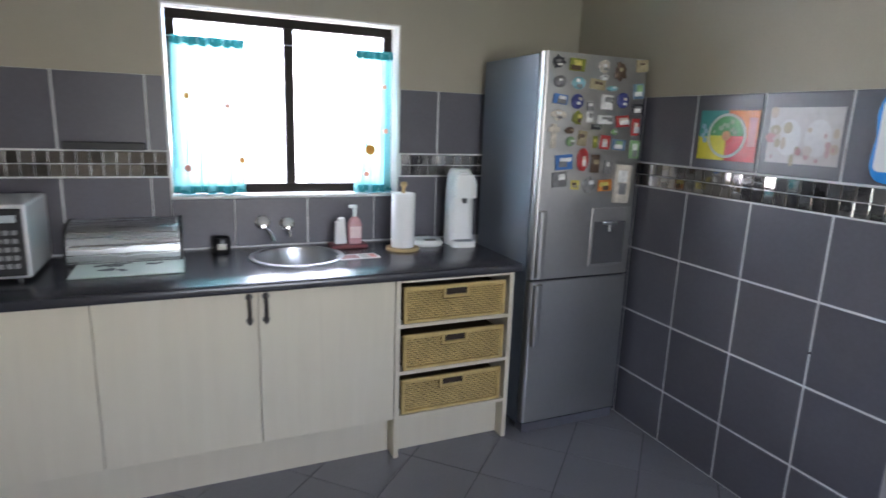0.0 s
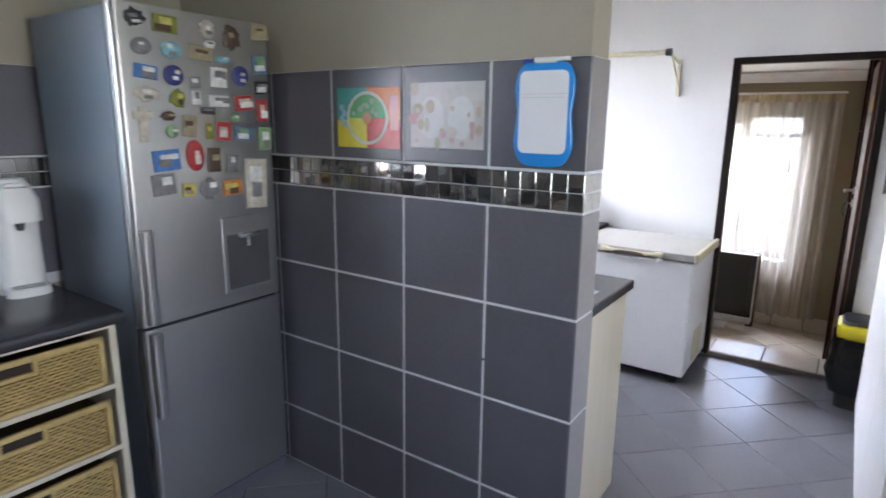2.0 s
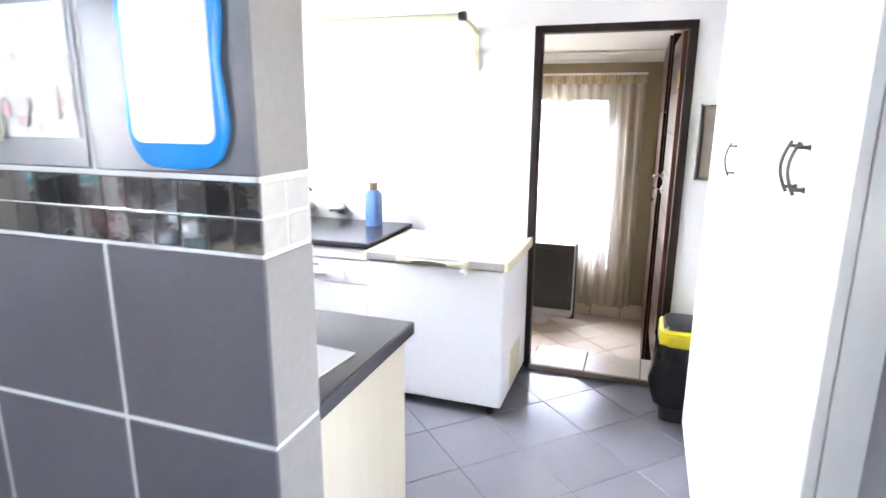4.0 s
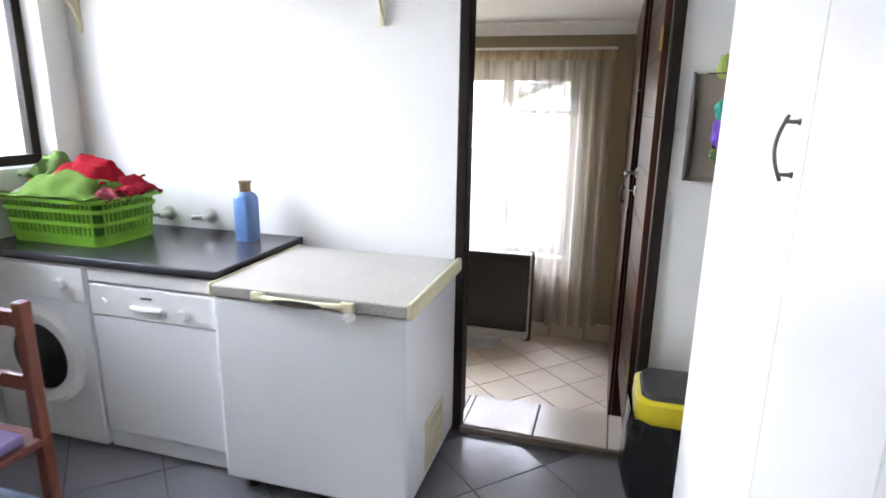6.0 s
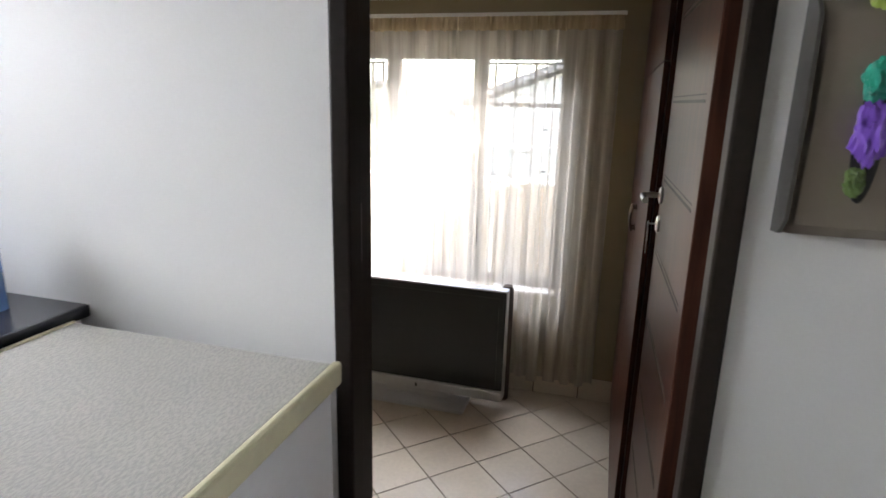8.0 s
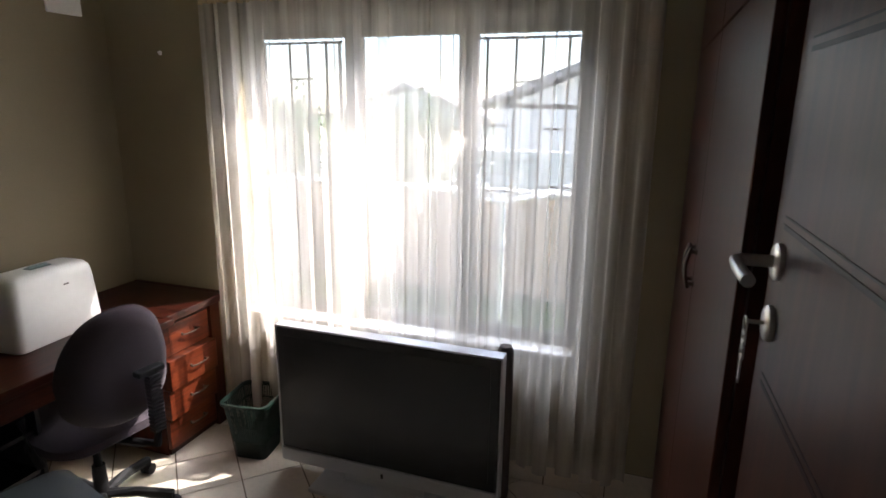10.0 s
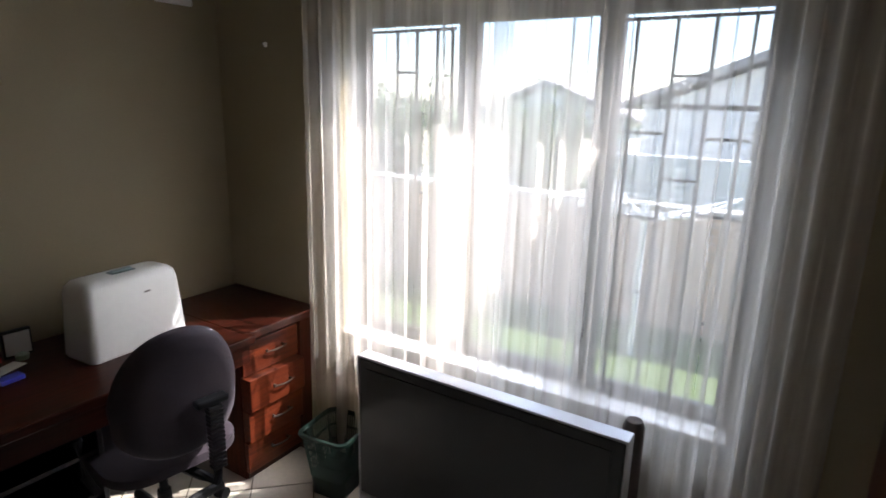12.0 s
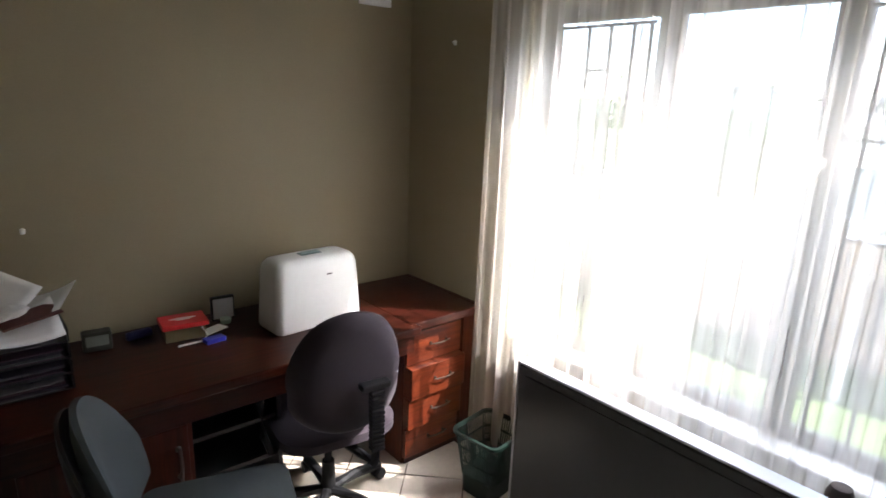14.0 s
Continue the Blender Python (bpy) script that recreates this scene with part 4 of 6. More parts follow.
bin_ = thing("bread_bin", pose(-0.115, 2.70, CZ), "steel roll-top bread bin with black ends", "bread bin")
prof = [(0.0, 0.01), (-0.005, 0.05), (0.0, 0.09), (0.02, 0.125), (0.05, 0.15), (0.09, 0.165), (0.2, 0.17), (0.2, 0.01)]
bm = bmesh.new()
loft(bm, [[(x, y, z) for y, z in prof] for x in (0.012, 0.448)])
part("roll_front", bm, STEEL, bin_, "brushed steel roll front", True)
for x in (0.0, 0.448):
    bm = bmesh.new()
    loft(bm, [[(xx, (y - 0.1) * 1.06 + 0.1, (z - 0.09) * 1.06 + 0.09) for y, z in prof] for xx in (x, x + 0.012)])
    part("end_cheek", bm, BLACK, bin_)
part("base", B(0.0, 0.46, 0.0, 0.2, 0.0, 0.012), BLACK, bin_)
part("grip", B(0.02, 0.44, -0.012, 0.002, 0.085, 0.092, bevel=0.002), CHROME, bin_)

board = thing("glass_board", pose(-0.07, 2.47, CZ), "pale green glass worktop saver with dark tree print", "cutting board")
part("plate", B(0.0, 0.42, 0.0, 0.28, 0.002, 0.008, bevel=0.002), material("frosted_pale_green", (0.52, 0.60, 0.54), 0.3, vary=0.06, grain=10), board)
ink = material("dark_print", (0.06, 0.07, 0.08), 0.5)
rnd = random.Random(4)
for cx, cy, n_ in ((0.14, 0.19, 16), (0.13, 0.10, 14), (0.3, 0.17, 7)):
    bm = bmesh.new()
    for _ in range(n_):
        lathe(bm, [(0, 0.0085), (rnd.uniform(0.008, 0.018), 0.0086), (0, 0.0088)], 9, (cx + rnd.gauss(0, 0.03), cy + rnd.gauss(0, 0.014), 0))
    part("print", bm, ink, board, "dark printed tree")

mw = thing("microwave", pose(-0.66, 2.46, CZ), "silver microwave oven with a dark door", "microwave")
part("case", B(0.0, 0.48, 0.02, 0.38, 0.015, 0.30, bevel=0.012), material("silver_plastic_light", (0.58, 0.58, 0.58), 0.35, metal=0.3, vary=0.04), mw)
part("door", B(0.015, 0.36, 0.0, 0.02, 0.03, 0.285, bevel=0.006), BLACK_GLOSS, mw, "dark glass door")
pnl = part("control_panel", B(0.362, 0.468, 0.002, 0.02, 0.03, 0.285, bevel=0.006), BLACK, mw)
part("display", B(0.385, 0.45, -0.001, 0.002, 0.235, 0.262), material("grey_display", (0.45, 0.5, 0.52), 0.3), pnl)
for r in range(5):
    for c in range(3):
        part("button", B(0.38 + c * 0.026, 0.398 + c * 0.026, -0.001, 0.002, 0.06 + r * 0.032, 0.078 + r * 0.032, bevel=0.001), material("grey_buttons", (0.25, 0.25, 0.26), 0.4) if (r, c) == (0, 0) else bpy.data.materials["grey_buttons"], pnl)
for x in (0.05, 0.43):
    for y in (0.06, 0.33):
        bm = bmesh.new()
        tube(bm, (x, y, 0), (x, y, 0.016), 0.014)
        part("foot", bm, BLACK, mw)

rail_k = solid("knife_rail", B(-0.115, 0.21, NW - 0.03, NW - 0.005, 1.415, 1.45, bevel=0.004), BLACK, "black knife rail on the tiled wall", "knife rail")

jar = thing("candle_jar", pose(0.515, 2.84, CZ), "small black jar with a pale label on the worktop", "jar")
bm = bmesh.new()
lathe(bm, [(0.0, 0.0), (0.04, 0.0), (0.043, 0.006), (0.043, 0.065), (0.038, 0.075), (0.036, 0.075), (0.036, 0.02), (0, 0.018)], 24)
part("body", bm, BLACK_GLOSS, jar, "", True)
bm = bmesh.new()
rr = [[(0.0436 * math.cos(a), 0.0436 * math.sin(a), z) for a in [radians(-120 + 6 * k) for k in range(11)]] for z in (0.02, 0.048)]
va, vb = [[bm.verts.new(p) for p in r] for r in rr]
for i in range(10):
    bm.faces.new((va[i], va[i + 1], vb[i + 1], vb[i]))
part("label", bm, material("paper_label", (0.6, 0.58, 0.52), 0.7), jar)

tray = thing("soap_tray", pose(1.13, 2.81, CZ), "small dark red tray with soap and sponges at the sink", "tray")
part("plate", B(-0.095, 0.095, -0.05, 0.05, 0.0, 0.02, bevel=0.006), material("dark_red_plastic", (0.16, 0.03, 0.035), 0.4), tray)
soap = thing("soap_bottle", pose(1.165, 2.81, CZ + 0.02), "pink pump soap bottle with a clear cap", "bottle")
bm = bmesh.new()
loft(bm, [rounded(-0.037, 0.037, -0.022, 0.022, 0.018, z) for z in (0, 0.1)] + [rounded(-0.028, 0.028, -0.018, 0.018, 0.016, 0.125), rounded(-0.013, 0.013, -0.012, 0.012, 0.011, 0.14)])
part("body", bm, material("pink_soap", (0.50, 0.27, 0.28), 0.2), soap, "", True)
part("label", B(-0.028, 0.028, -0.0245, -0.0225, 0.03, 0.09), material("pale_pink_label", (0.72, 0.55, 0.55), 0.5), soap)
bm = bmesh.new()
tube(bm, (0, 0, 0.14), (0, 0, 0.185), 0.011)
box(bm, -0.03, 0.012, -0.009, 0.009, 0.185, 0.2, bevel=0.004)
part("pump", bm, WHITE_PLASTIC, soap, "", True)
for x, h, tl in ((1.075, 0.115, 3), (1.105, 0.135, -4)):
    b_ = solid("sponge_pack", B(-0.016, 0.016, -0.02, 0.02, 0.0, h, bevel=0.005), WHITE_PLASTIC, "white upright pack leaning in the soap tray", "pack", pose(x, 2.815, CZ + 0.02, 0, tl, 0), "sponge packs")

leaflet = thing("leaflet", pose(1.12, 2.575, CZ, 0, 0, 4), "printed leaflet lying on the worktop", "leaflet")
part("page", B(-0.10, 0.10, -0.05, 0.05, 0.0, 0.003), material("leaflet_paper", (0.55, 0.5, 0.47), 0.5, vary=0.1), leaflet)
for x0, x1, cc in ((-0.09, 0.0, (0.25, 0.10, 0.09)), (0.01, 0.05, (0.3, 0.28, 0.26)), (0.06, 0.09, (0.45, 0.15, 0.12))):
    part("print", B(x0, x1, -0.035, 0.035, 0.003, 0.0036), material("leaflet_print", cc, 0.5), leaflet)

roll = thing("kitchen_roll", pose(1.388, 2.687, CZ), "white kitchen paper roll on a round wooden stand", "kitchen roll")
LIGHT_WOOD = wood("light_wood", (0.42, 0.28, 0.12), (0.6, 0.44, 0.22), 0.45, 6, 0, 0.1)
bm = bmesh.new()
lathe(bm, [(0.0, 0.0), (0.085, 0.0), (0.088, 0.006), (0.085, 0.014), (0.0, 0.014)], 32)
part("base", bm, LIGHT_WOOD, roll, "", True)
bm = bmesh.new()
tube(bm, (0, 0, 0.014), (0, 0, 0.325), 0.009)
lathe(bm, [(0.0, 0.32), (0.014, 0.326), (0.018, 0.338), (0.012, 0.35), (0.0, 0.353)], 16)
part("pole", bm, LIGHT_WOOD, roll, "", True)
bm = bmesh.new()
lathe(bm, [(0.02, 0.016), (0.06, 0.016), (0.061, 0.02), (0.061, 0.29), (0.058, 0.294), (0.02, 0.294), (0.02, 0.016)], 36)
part("paper", bm, material("paper_towel", (0.85, 0.85, 0.84), 0.9, vary=0.03, grain=200, bump=0.3), roll, "", True)

scales = thing("kitchen_scale", pose(1.56, 2.78, CZ), "low white kitchen scale with a grey dial", "scale")
bm = bmesh.new()
lathe(bm, [(0.0, 0.0), (0.085, 0.0), (0.09, 0.012), (0.078, 0.03), (0.0, 0.034)], 32)
part("body", bm, WHITE_PLASTIC, scales, "", True)
part("dial", B(-0.03, 0.03, -0.068, -0.03, 0.030, 0.036, bevel=0.002), DARK_METAL, scales)

soda = thing("soda_maker", pose(1.735, 2.72, CZ, 0, 0, -6), "tall white soda maker with an arched recess", "soda maker")
bm = bmesh.new()
loft(bm, [rounded(-0.075, 0.075, -0.02, 0.11, 0.05, 0.0), rounded(-0.072, 0.072, -0.02, 0.11, 0.05, 0.30), rounded(-0.066, 0.066, -0.0, 0.10, 0.045, 0.385), rounded(-0.05, 0.05, 0.02, 0.09, 0.03, 0.41)])
part("column", bm, WHITE_PLASTIC, soda, "", True)
bm = bmesh.new()
loft(bm, [rounded(-0.068, 0.068, -0.075, 0.0, 0.035, 0.265), rounded(-0.068, 0.068, -0.075, 0.0, 0.035, 0.34), rounded(-0.05, 0.05, -0.055, 0.0, 0.025, 0.385)])
part("head", bm, WHITE_PLASTIC, soda, "", True)
bm = bmesh.new()
loft(bm, [rounded(-0.07, 0.07, -0.085, 0.0, 0.045, 0.0), rounded(-0.07, 0.07, -0.085, 0.0, 0.045, 0.03)])
part("foot", bm, WHITE_PLASTIC, soda, "", True)
bm = bmesh.new()
loft(bm, [rounded(-0.05, 0.05, -0.07, -0.025, 0.02, z) for z in (0.03, 0.034)])
part("drip_tray", bm, material("grey_plastic", (0.3, 0.31, 0.32), 0.4), soda)
bm = bmesh.new()
tube(bm, (0, -0.045, 0.265), (0, -0.045, 0.235), 0.016, 0.01)
part("nozzle", bm, material("dark_grey_plastic", (0.1, 0.1, 0.1), 0.4), soda)
part("button", B(-0.025, 0.025, -0.03, 0.01, 0.385, 0.398, bevel=0.004), WHITE_PLASTIC, soda)

# ---- magnets on the fridge ----
TINTS = {"k": (0.03, 0.03, 0.035), "o": (0.22, 0.24, 0.04), "c": (0.55, 0.5, 0.42), "n": (0.09, 0.055, 0.035), "t": (0.34, 0.29, 0.18), "g": (0.2, 0.2, 0.2),
         "a": (0.2, 0.42, 0.47), "w": (0.72, 0.72, 0.7), "s": (0.12, 0.2, 0.3), "u": (0.07, 0.2, 0.5), "v": (0.04, 0.05, 0.2), "r": (0.4, 0.035, 0.035),
         "m": (0.22, 0.36, 0.18), "y": (0.6, 0.52, 0.14), "f": (0.6, 0.22, 0.05)}
SECOND = {"k": "g", "o": "y", "c": "w", "n": "t", "t": "n", "g": "w", "a": "w", "w": "g", "s": "m", "u": "w", "v": "c", "r": "c", "m": "w", "y": "n", "f": "y"}
tint = {k: material("magnet_" + k, c, 0.4, vary=0.3, grain=60, blotch=25) for k, c in TINTS.items()}
WORDS = {"k": "black", "o": "olive green", "c": "cream", "n": "dark brown", "t": "tan", "g": "grey", "a": "pale blue", "w": "white", "s": "slate blue", "u": "blue", "v": "navy",
         "r": "red", "m": "leaf green", "y": "yellow", "f": "orange"}
SHAPE = {"r": "rectangular", "e": "oval", "b": "moulded figure", "x": "cross-shaped"}


def magnet(x, z, w, h, col, kind, rnd):
    ob = thing("fridge_magnet", pose(x, 2.2645, z, 0, rnd.uniform(-6, 6) if kind != "x" else 0, 0), WORDS[col] + " " + SHAPE[kind] + " souvenir magnet on the silver fridge", "magnet", "fridge magnets")
    bm = bmesh.new()
    if kind == "r":
        box(bm, -w / 2, w / 2, -0.007, 0, -h / 2, h / 2, bevel=0.002)
    elif kind == "x":
        box(bm, -w / 2, w / 2, -0.008, 0, -h / 2, h / 2, bevel=0.003)
        box(bm, -w * 1.1, w * 1.1, -0.0085, 0, h * 0.16, h * 0.16 + w * 0.8, bevel=0.003)
    else:
        wob = [1 + (rnd.uniform(-0.22, 0.22) if kind == "b" else 0) for _ in range(18)]
        ring = [(w / 2 * wob[k] * math.cos(k * math.tau / 18), h / 2 * wob[k] * math.sin(k * math.tau / 18)) for k in range(18)]
        loft(bm, [[(a * s, y, b * s) for a, b in ring] for s, y in ((1, 0), (1, -0.005), (0.8, -0.009), (0.4, -0.011))])
    part("plate", bm, tint[col], ob)
    if kind != "x":
        s = SECOND[col]
        for k in range(2 if min(w, h) > 0.04 else 1):
            ww, hh = w * rnd.uniform(0.2, 0.36), h * rnd.uniform(0.12, 0.24)
            cx, cz = rnd.uniform(-0.15, 0.15) * w, (rnd.uniform(0.05, 0.2) - 0.3 * k) * h
            d = 0.0115 if kind != "r" else 0.0075
            part("picture", B(cx - ww, cx + ww, -d - 0.001 - 0.0005 * k, -d + 0.002, cz - hh, cz + hh, bevel=0.001) if kind == "r" else B(cx - ww * 0.6, cx + ww * 0.6, -d - 0.002, -d + 0.004, cz - hh * 0.6, cz + hh * 0.6, bevel=0.0015), tint[s if k == 0 else SECOND[s]], ob)
    return ob


MAGNETS = [
    [(1.985, 1.879, 0.068, 0.058, 'k', 'b'), (2.088, 1.873, 0.087, 0.057, 'o', 'r'), (2.245, 1.876, 0.060, 0.055, 'c', 'b'), (2.346, 1.857, 0.076, 0.085, 'n', 'b'), (2.472, 1.892, 0.075, 0.059, 't', 'r')],
    [(1.999, 1.793, 0.070, 0.055, 'g', 'e'), (2.104, 1.791, 0.075, 0.057, 'a', 'e'), (2.214, 1.791, 0.090, 0.048, 't', 'r'), (2.251, 1.824, 0.050, 0.029, 'w', 'b'), (2.303, 1.776, 0.064, 0.025, 'a', 'e'), (2.466, 1.771, 0.064, 0.073, 's', 'r')],
    [(2.007, 1.713, 0.079, 0.045, 'u', 'r'), (2.105, 1.707, 0.070, 0.070, 'v', 'e'), (2.280, 1.711, 0.068, 0.069, 'w', 'r'), (2.375, 1.723, 0.072, 0.075, 'v', 'e'), (2.183, 1.688, 0.039, 0.040, 'g', 'r'), (2.183, 1.636, 0.035, 0.048, 'w', 'r')],
    [(2.468, 1.685, 0.065, 0.048, 'k', 'r'), (2.003, 1.641, 0.075, 0.049, 'c', 'b'), (2.113, 1.630, 0.061, 0.067, 'o', 'b'), (2.275, 1.627, 0.084, 0.041, 'w', 'r'), (2.383, 1.623, 0.079, 0.056, 'r', 'r'), (2.227, 1.591, 0.056, 0.025, 'k', 'r')],
    [(2.467, 1.597, 0.047, 0.084, 'r', 'r'), (1.983, 1.542, 0.030, 0.115, 'c', 'x'), (2.073, 1.570, 0.056, 0.031, 'n', 'b'), (2.082, 1.519, 0.047, 0.047, 'm', 'e'), (2.149, 1.535, 0.054, 0.073, 't', 'r'), (2.227, 1.518, 0.026, 0.058, 'o', 'r')],
    [(2.287, 1.518, 0.059, 0.068, 'r', 'r'), (2.341, 1.569, 0.039, 0.030, 'm', 'e'), (2.374, 1.507, 0.084, 0.052, 's', 'r'), (2.475, 1.486, 0.060, 0.090, 'm', 'r'), (2.053, 1.419, 0.098, 0.072, 'u', 'r'), (2.162, 1.432, 0.070, 0.112, 'r', 'e')],
    [(2.238, 1.413, 0.052, 0.089, 'n', 'r'), (2.316, 1.397, 0.044, 0.066, 'g', 'r'), (2.035, 1.336, 0.083, 0.073, 'g', 'r'), (2.128, 1.309, 0.050, 0.046, 'y', 'r'), (2.213, 1.307, 0.073, 0.081, 'g', 'b'), (2.310, 1.305, 0.082, 0.058, 'f', 'r'), (2.419, 1.311, 0.100, 0.196, 'c', 'r')],
]
rnd = random.Random(8)
for row in MAGNETS:
    for m_ in row:
        magnet(*m_, rnd)

# ---- posters and whiteboard on the tiled partition ----
FACE = PW - 0.0015
def flat(y0, y1, z0, z1, d0, d1):
    return B(FACE - d1, FACE - d0, y0, y1, z0, z1)


def disc(cy, cz, r, d, start=0, end=360, inner=0.0, n=40, squeeze=1.0):
    bm = bmesh.new()
    out = [(cy + r * squeeze * math.cos(radians(start + (end - start) * k / n)), cz + r * math.sin(radians(start + (end - start) * k / n))) for k in range(n + 1)]
    inn = [(cy + inner * squeeze * math.cos(radians(start + (end - start) * k / n)), cz + inner * math.sin(radians(start + (end - start) * k / n))) for k in range(n + 1)]
    a, b = [bm.verts.new((FACE - d, y, z)) for y, z in out], [bm.verts.new((FACE - d, y, z)) for y, z in inn]
    for i in range(n):
        bm.faces.new((a[i], a[i + 1], b[i + 1], b[i]))
    return bm


def paper(name, c):
    return material(name, c, 0.3, vary=0.12, grain=40, blotch=14, bump=0.02)


p1 = solid("food_poster", flat(1.625, 1.93, 1.465, 1.68, 0.0, 0.0012), paper("poster_white", (0.6, 0.6, 0.58)), "colourful food plate poster stuck on the grey tiles", "poster")
ym, zm = 1.78, 1.565
for (a, b, c, d), col in (((ym, 1.93, zm, 1.68), (0.05, 0.30, 0.27)), ((1.625, ym, zm, 1.68), (0.72, 0.22, 0.04)), ((ym, 1.93, 1.465, zm), (0.72, 0.62, 0.04)), ((1.625, ym, 1.465, zm), (0.55, 0.05, 0.05))):
    part("field", flat(a, b, c, d, 0.0013, 0.0018), paper("poster_field", col), p1)
part("plate", disc(ym, 1.572, 0.096, 0.0024, squeeze=1.05), paper("plate_white", (0.66, 0.70, 0.62)), p1)
for s, e, col in ((0, 180, (0.06, 0.30, 0.08)), (180, 270, (0.60, 0.05, 0.05)), (270, 360, (0.68, 0.62, 0.05))):
    part("food_field", disc(ym, 1.572, 0.084, 0.003, s, e, 0, 30, 1.05), paper("food_field", col), p1)
rnd = random.Random(2)
for k in range(9):
    a = radians(15 + 19 * k)
    part("food", disc(ym + rnd.uniform(0.03, 0.07) * math.cos(a), 1.572 + rnd.uniform(0.03, 0.065) * math.sin(a), rnd.uniform(0.007, 0.013), 0.0034, n=10), paper("food_leaf", (0.35, 0.5, 0.3)), p1)
part("centre", disc(ym, 1.572, 0.022, 0.0036, n=16), paper("food_orange", (0.6, 0.3, 0.12)), p1)
part("caption", flat(1.632, 1.672, 1.53, 1.65, 0.0019, 0.0025), paper("caption_pink", (0.65, 0.3, 0.28)), p1)
for k in range(4):
    part("food", disc(1.895 + 0.012 * (k % 2), 1.55 + 0.02 * k, 0.012, 0.0022, n=12), paper("food_blue", (0.3, 0.5, 0.62)), p1)

p2 = solid("flower_poster", flat(1.282, 1.578, 1.475, 1.69, 0.0, 0.0012), paper("poster_pale", (0.50, 0.47, 0.455)), "pale glossy poster with faded flowers on the tiles", "poster")
for k in range(60):
    y, z = rnd.uniform(1.295, 1.565), rnd.uniform(1.487, 1.678)
    edge = abs(y - 1.43) > 0.10 or rnd.random() < 0.25
    if not edge:
        continue
    col = rnd.choice(((0.40, 0.26, 0.25), (0.42, 0.34, 0.26), (0.30, 0.25, 0.16), (0.42, 0.22, 0.21), (0.48, 0.42, 0.38)))
    part("petal", disc(y, z, rnd.uniform(0.008, 0.024), 0.002 + 0.0001 * k, n=12, squeeze=rnd.uniform(0.35, 1.3)), paper("petal", col), p2)
for y in (1.37, 1.49):
    part("petal", disc(y, 1.575, 0.07, 0.0016, n=24, squeeze=0.75), paper("white_petal", (0.60, 0.59, 0.58)), p2)

wb = thing("whiteboard", pose(FACE, 1.075, 1.59), "small white memo board with a wavy blue frame", "whiteboard")
bm = bmesh.new()
loop = []
for k in range(80):
    a = k * math.tau / 80
    c, s = math.cos(a), math.sin(a)
    e = 0.3
    y = 0.091 * math.copysign(abs(c) ** e, c)
    z = 0.146 * math.copysign(abs(s) ** e, s)
    y += 0.0048 * math.sin(z * 40 - 1.2) * (1 if c > 0 else -1) * min(1.0, abs(c) * 2.5)
    z -= 0.012 * max(0.0, -s) ** 3 * (1 - (y / 0.11) ** 2)
    loop.append((y, z))
loft(bm, [[(-d, y * q, z * q) for y, z in loop] for q, d in ((1, 0), (1, 0.008), (0.96, 0.012))])
part("frame", bm, material("sky_blue_plastic", (0.015, 0.27, 0.72), 0.3, vary=0.05), wb, "glossy blue wavy frame", True)
bm = bmesh.new()
loft(bm, [[(-d, p[0], p[1]) for p in rounded(-0.078, 0.078, -0.118, 0.122, 0.02, 0)] for d in (0.012, 0.0135)])
sheet = part("writing_surface", bm, material("whiteboard_white", (0.78, 0.79, 0.82), 0.15, vary=0.02, bump=0), wb)
for k, z in enumerate((0.055, 0.045)):
    part("pen_line", B(-0.0140, -0.0134, -0.07, 0.07, z, z + 0.0012), material("faint_grey_ink", (0.5, 0.5, 0.54), 0.5), wb)
pen = part("marker_pen", B(-0.028, -0.006, -0.04, 0.03, 0.142, 0.158, bevel=0.006), WHITE_PLASTIC, wb)
bm = bmesh.new()
tube(bm, (-0.018, 0.03, 0.15), (-0.018, 0.065, 0.15), 0.006)
part("pen_cap", bm, material("ink_blue", (0.03, 0.05, 0.35), 0.3), wb)
bm = bmesh.new()
tube(bm, (-0.018, -0.08, 0.152), (-0.018, -0.04, 0.152), 0.006)
part("pen_tail", bm, WHITE_PLASTIC, wb)

bm = bmesh.new()
tube(bm, (PW + 0.002, 1.262, 0.762), (PW - 0.004, 1.262, 0.762), 0.005, 0.004, 10)
solid("tile_plug", bm, BLACK, "tiny black plug in the tile joint", "wall plug")

# ---- scullery things ----
airer = thing("clothes_airer", pose(DW, 1.33, 1.745), "cream wall-mounted fold-out clothes airer with a long bar", "clothes airer")
for y in (0.0, 1.53):
    part("wall_plate", B(-0.012, 0.0, y - 0.012, y + 0.012, 0.0, 0.24, bevel=0.003), YELLOWED, airer)
    bm = bmesh.new()
    bent(bm, [(-0.012, y, 0.21), (-0.10, y + 0.004, 0.235), (-0.24, y + 0.02, 0.262)], 0.011)
    bent(bm, [(-0.012, y, 0.04), (-0.03, y, 0.10), (-0.16, y + 0.012, 0.235)], 0.007)
    part("arm", bm, YELLOWED, airer, "", True)
bm = bmesh.new()
tube(bm, (-0.25, 0.02, 0.262), (-0.25, 1.56, 0.262), 0.016)
part("bar", bm, YELLOWED, airer, "", True)
bm = bmesh.new()
tube(bm, (-0.25, -0.005, 0.262), (-0.25, 0.03, 0.262), 0.024, 0.022)
part("end_cap", bm, BLACK, airer, "black rubber end cap", True)

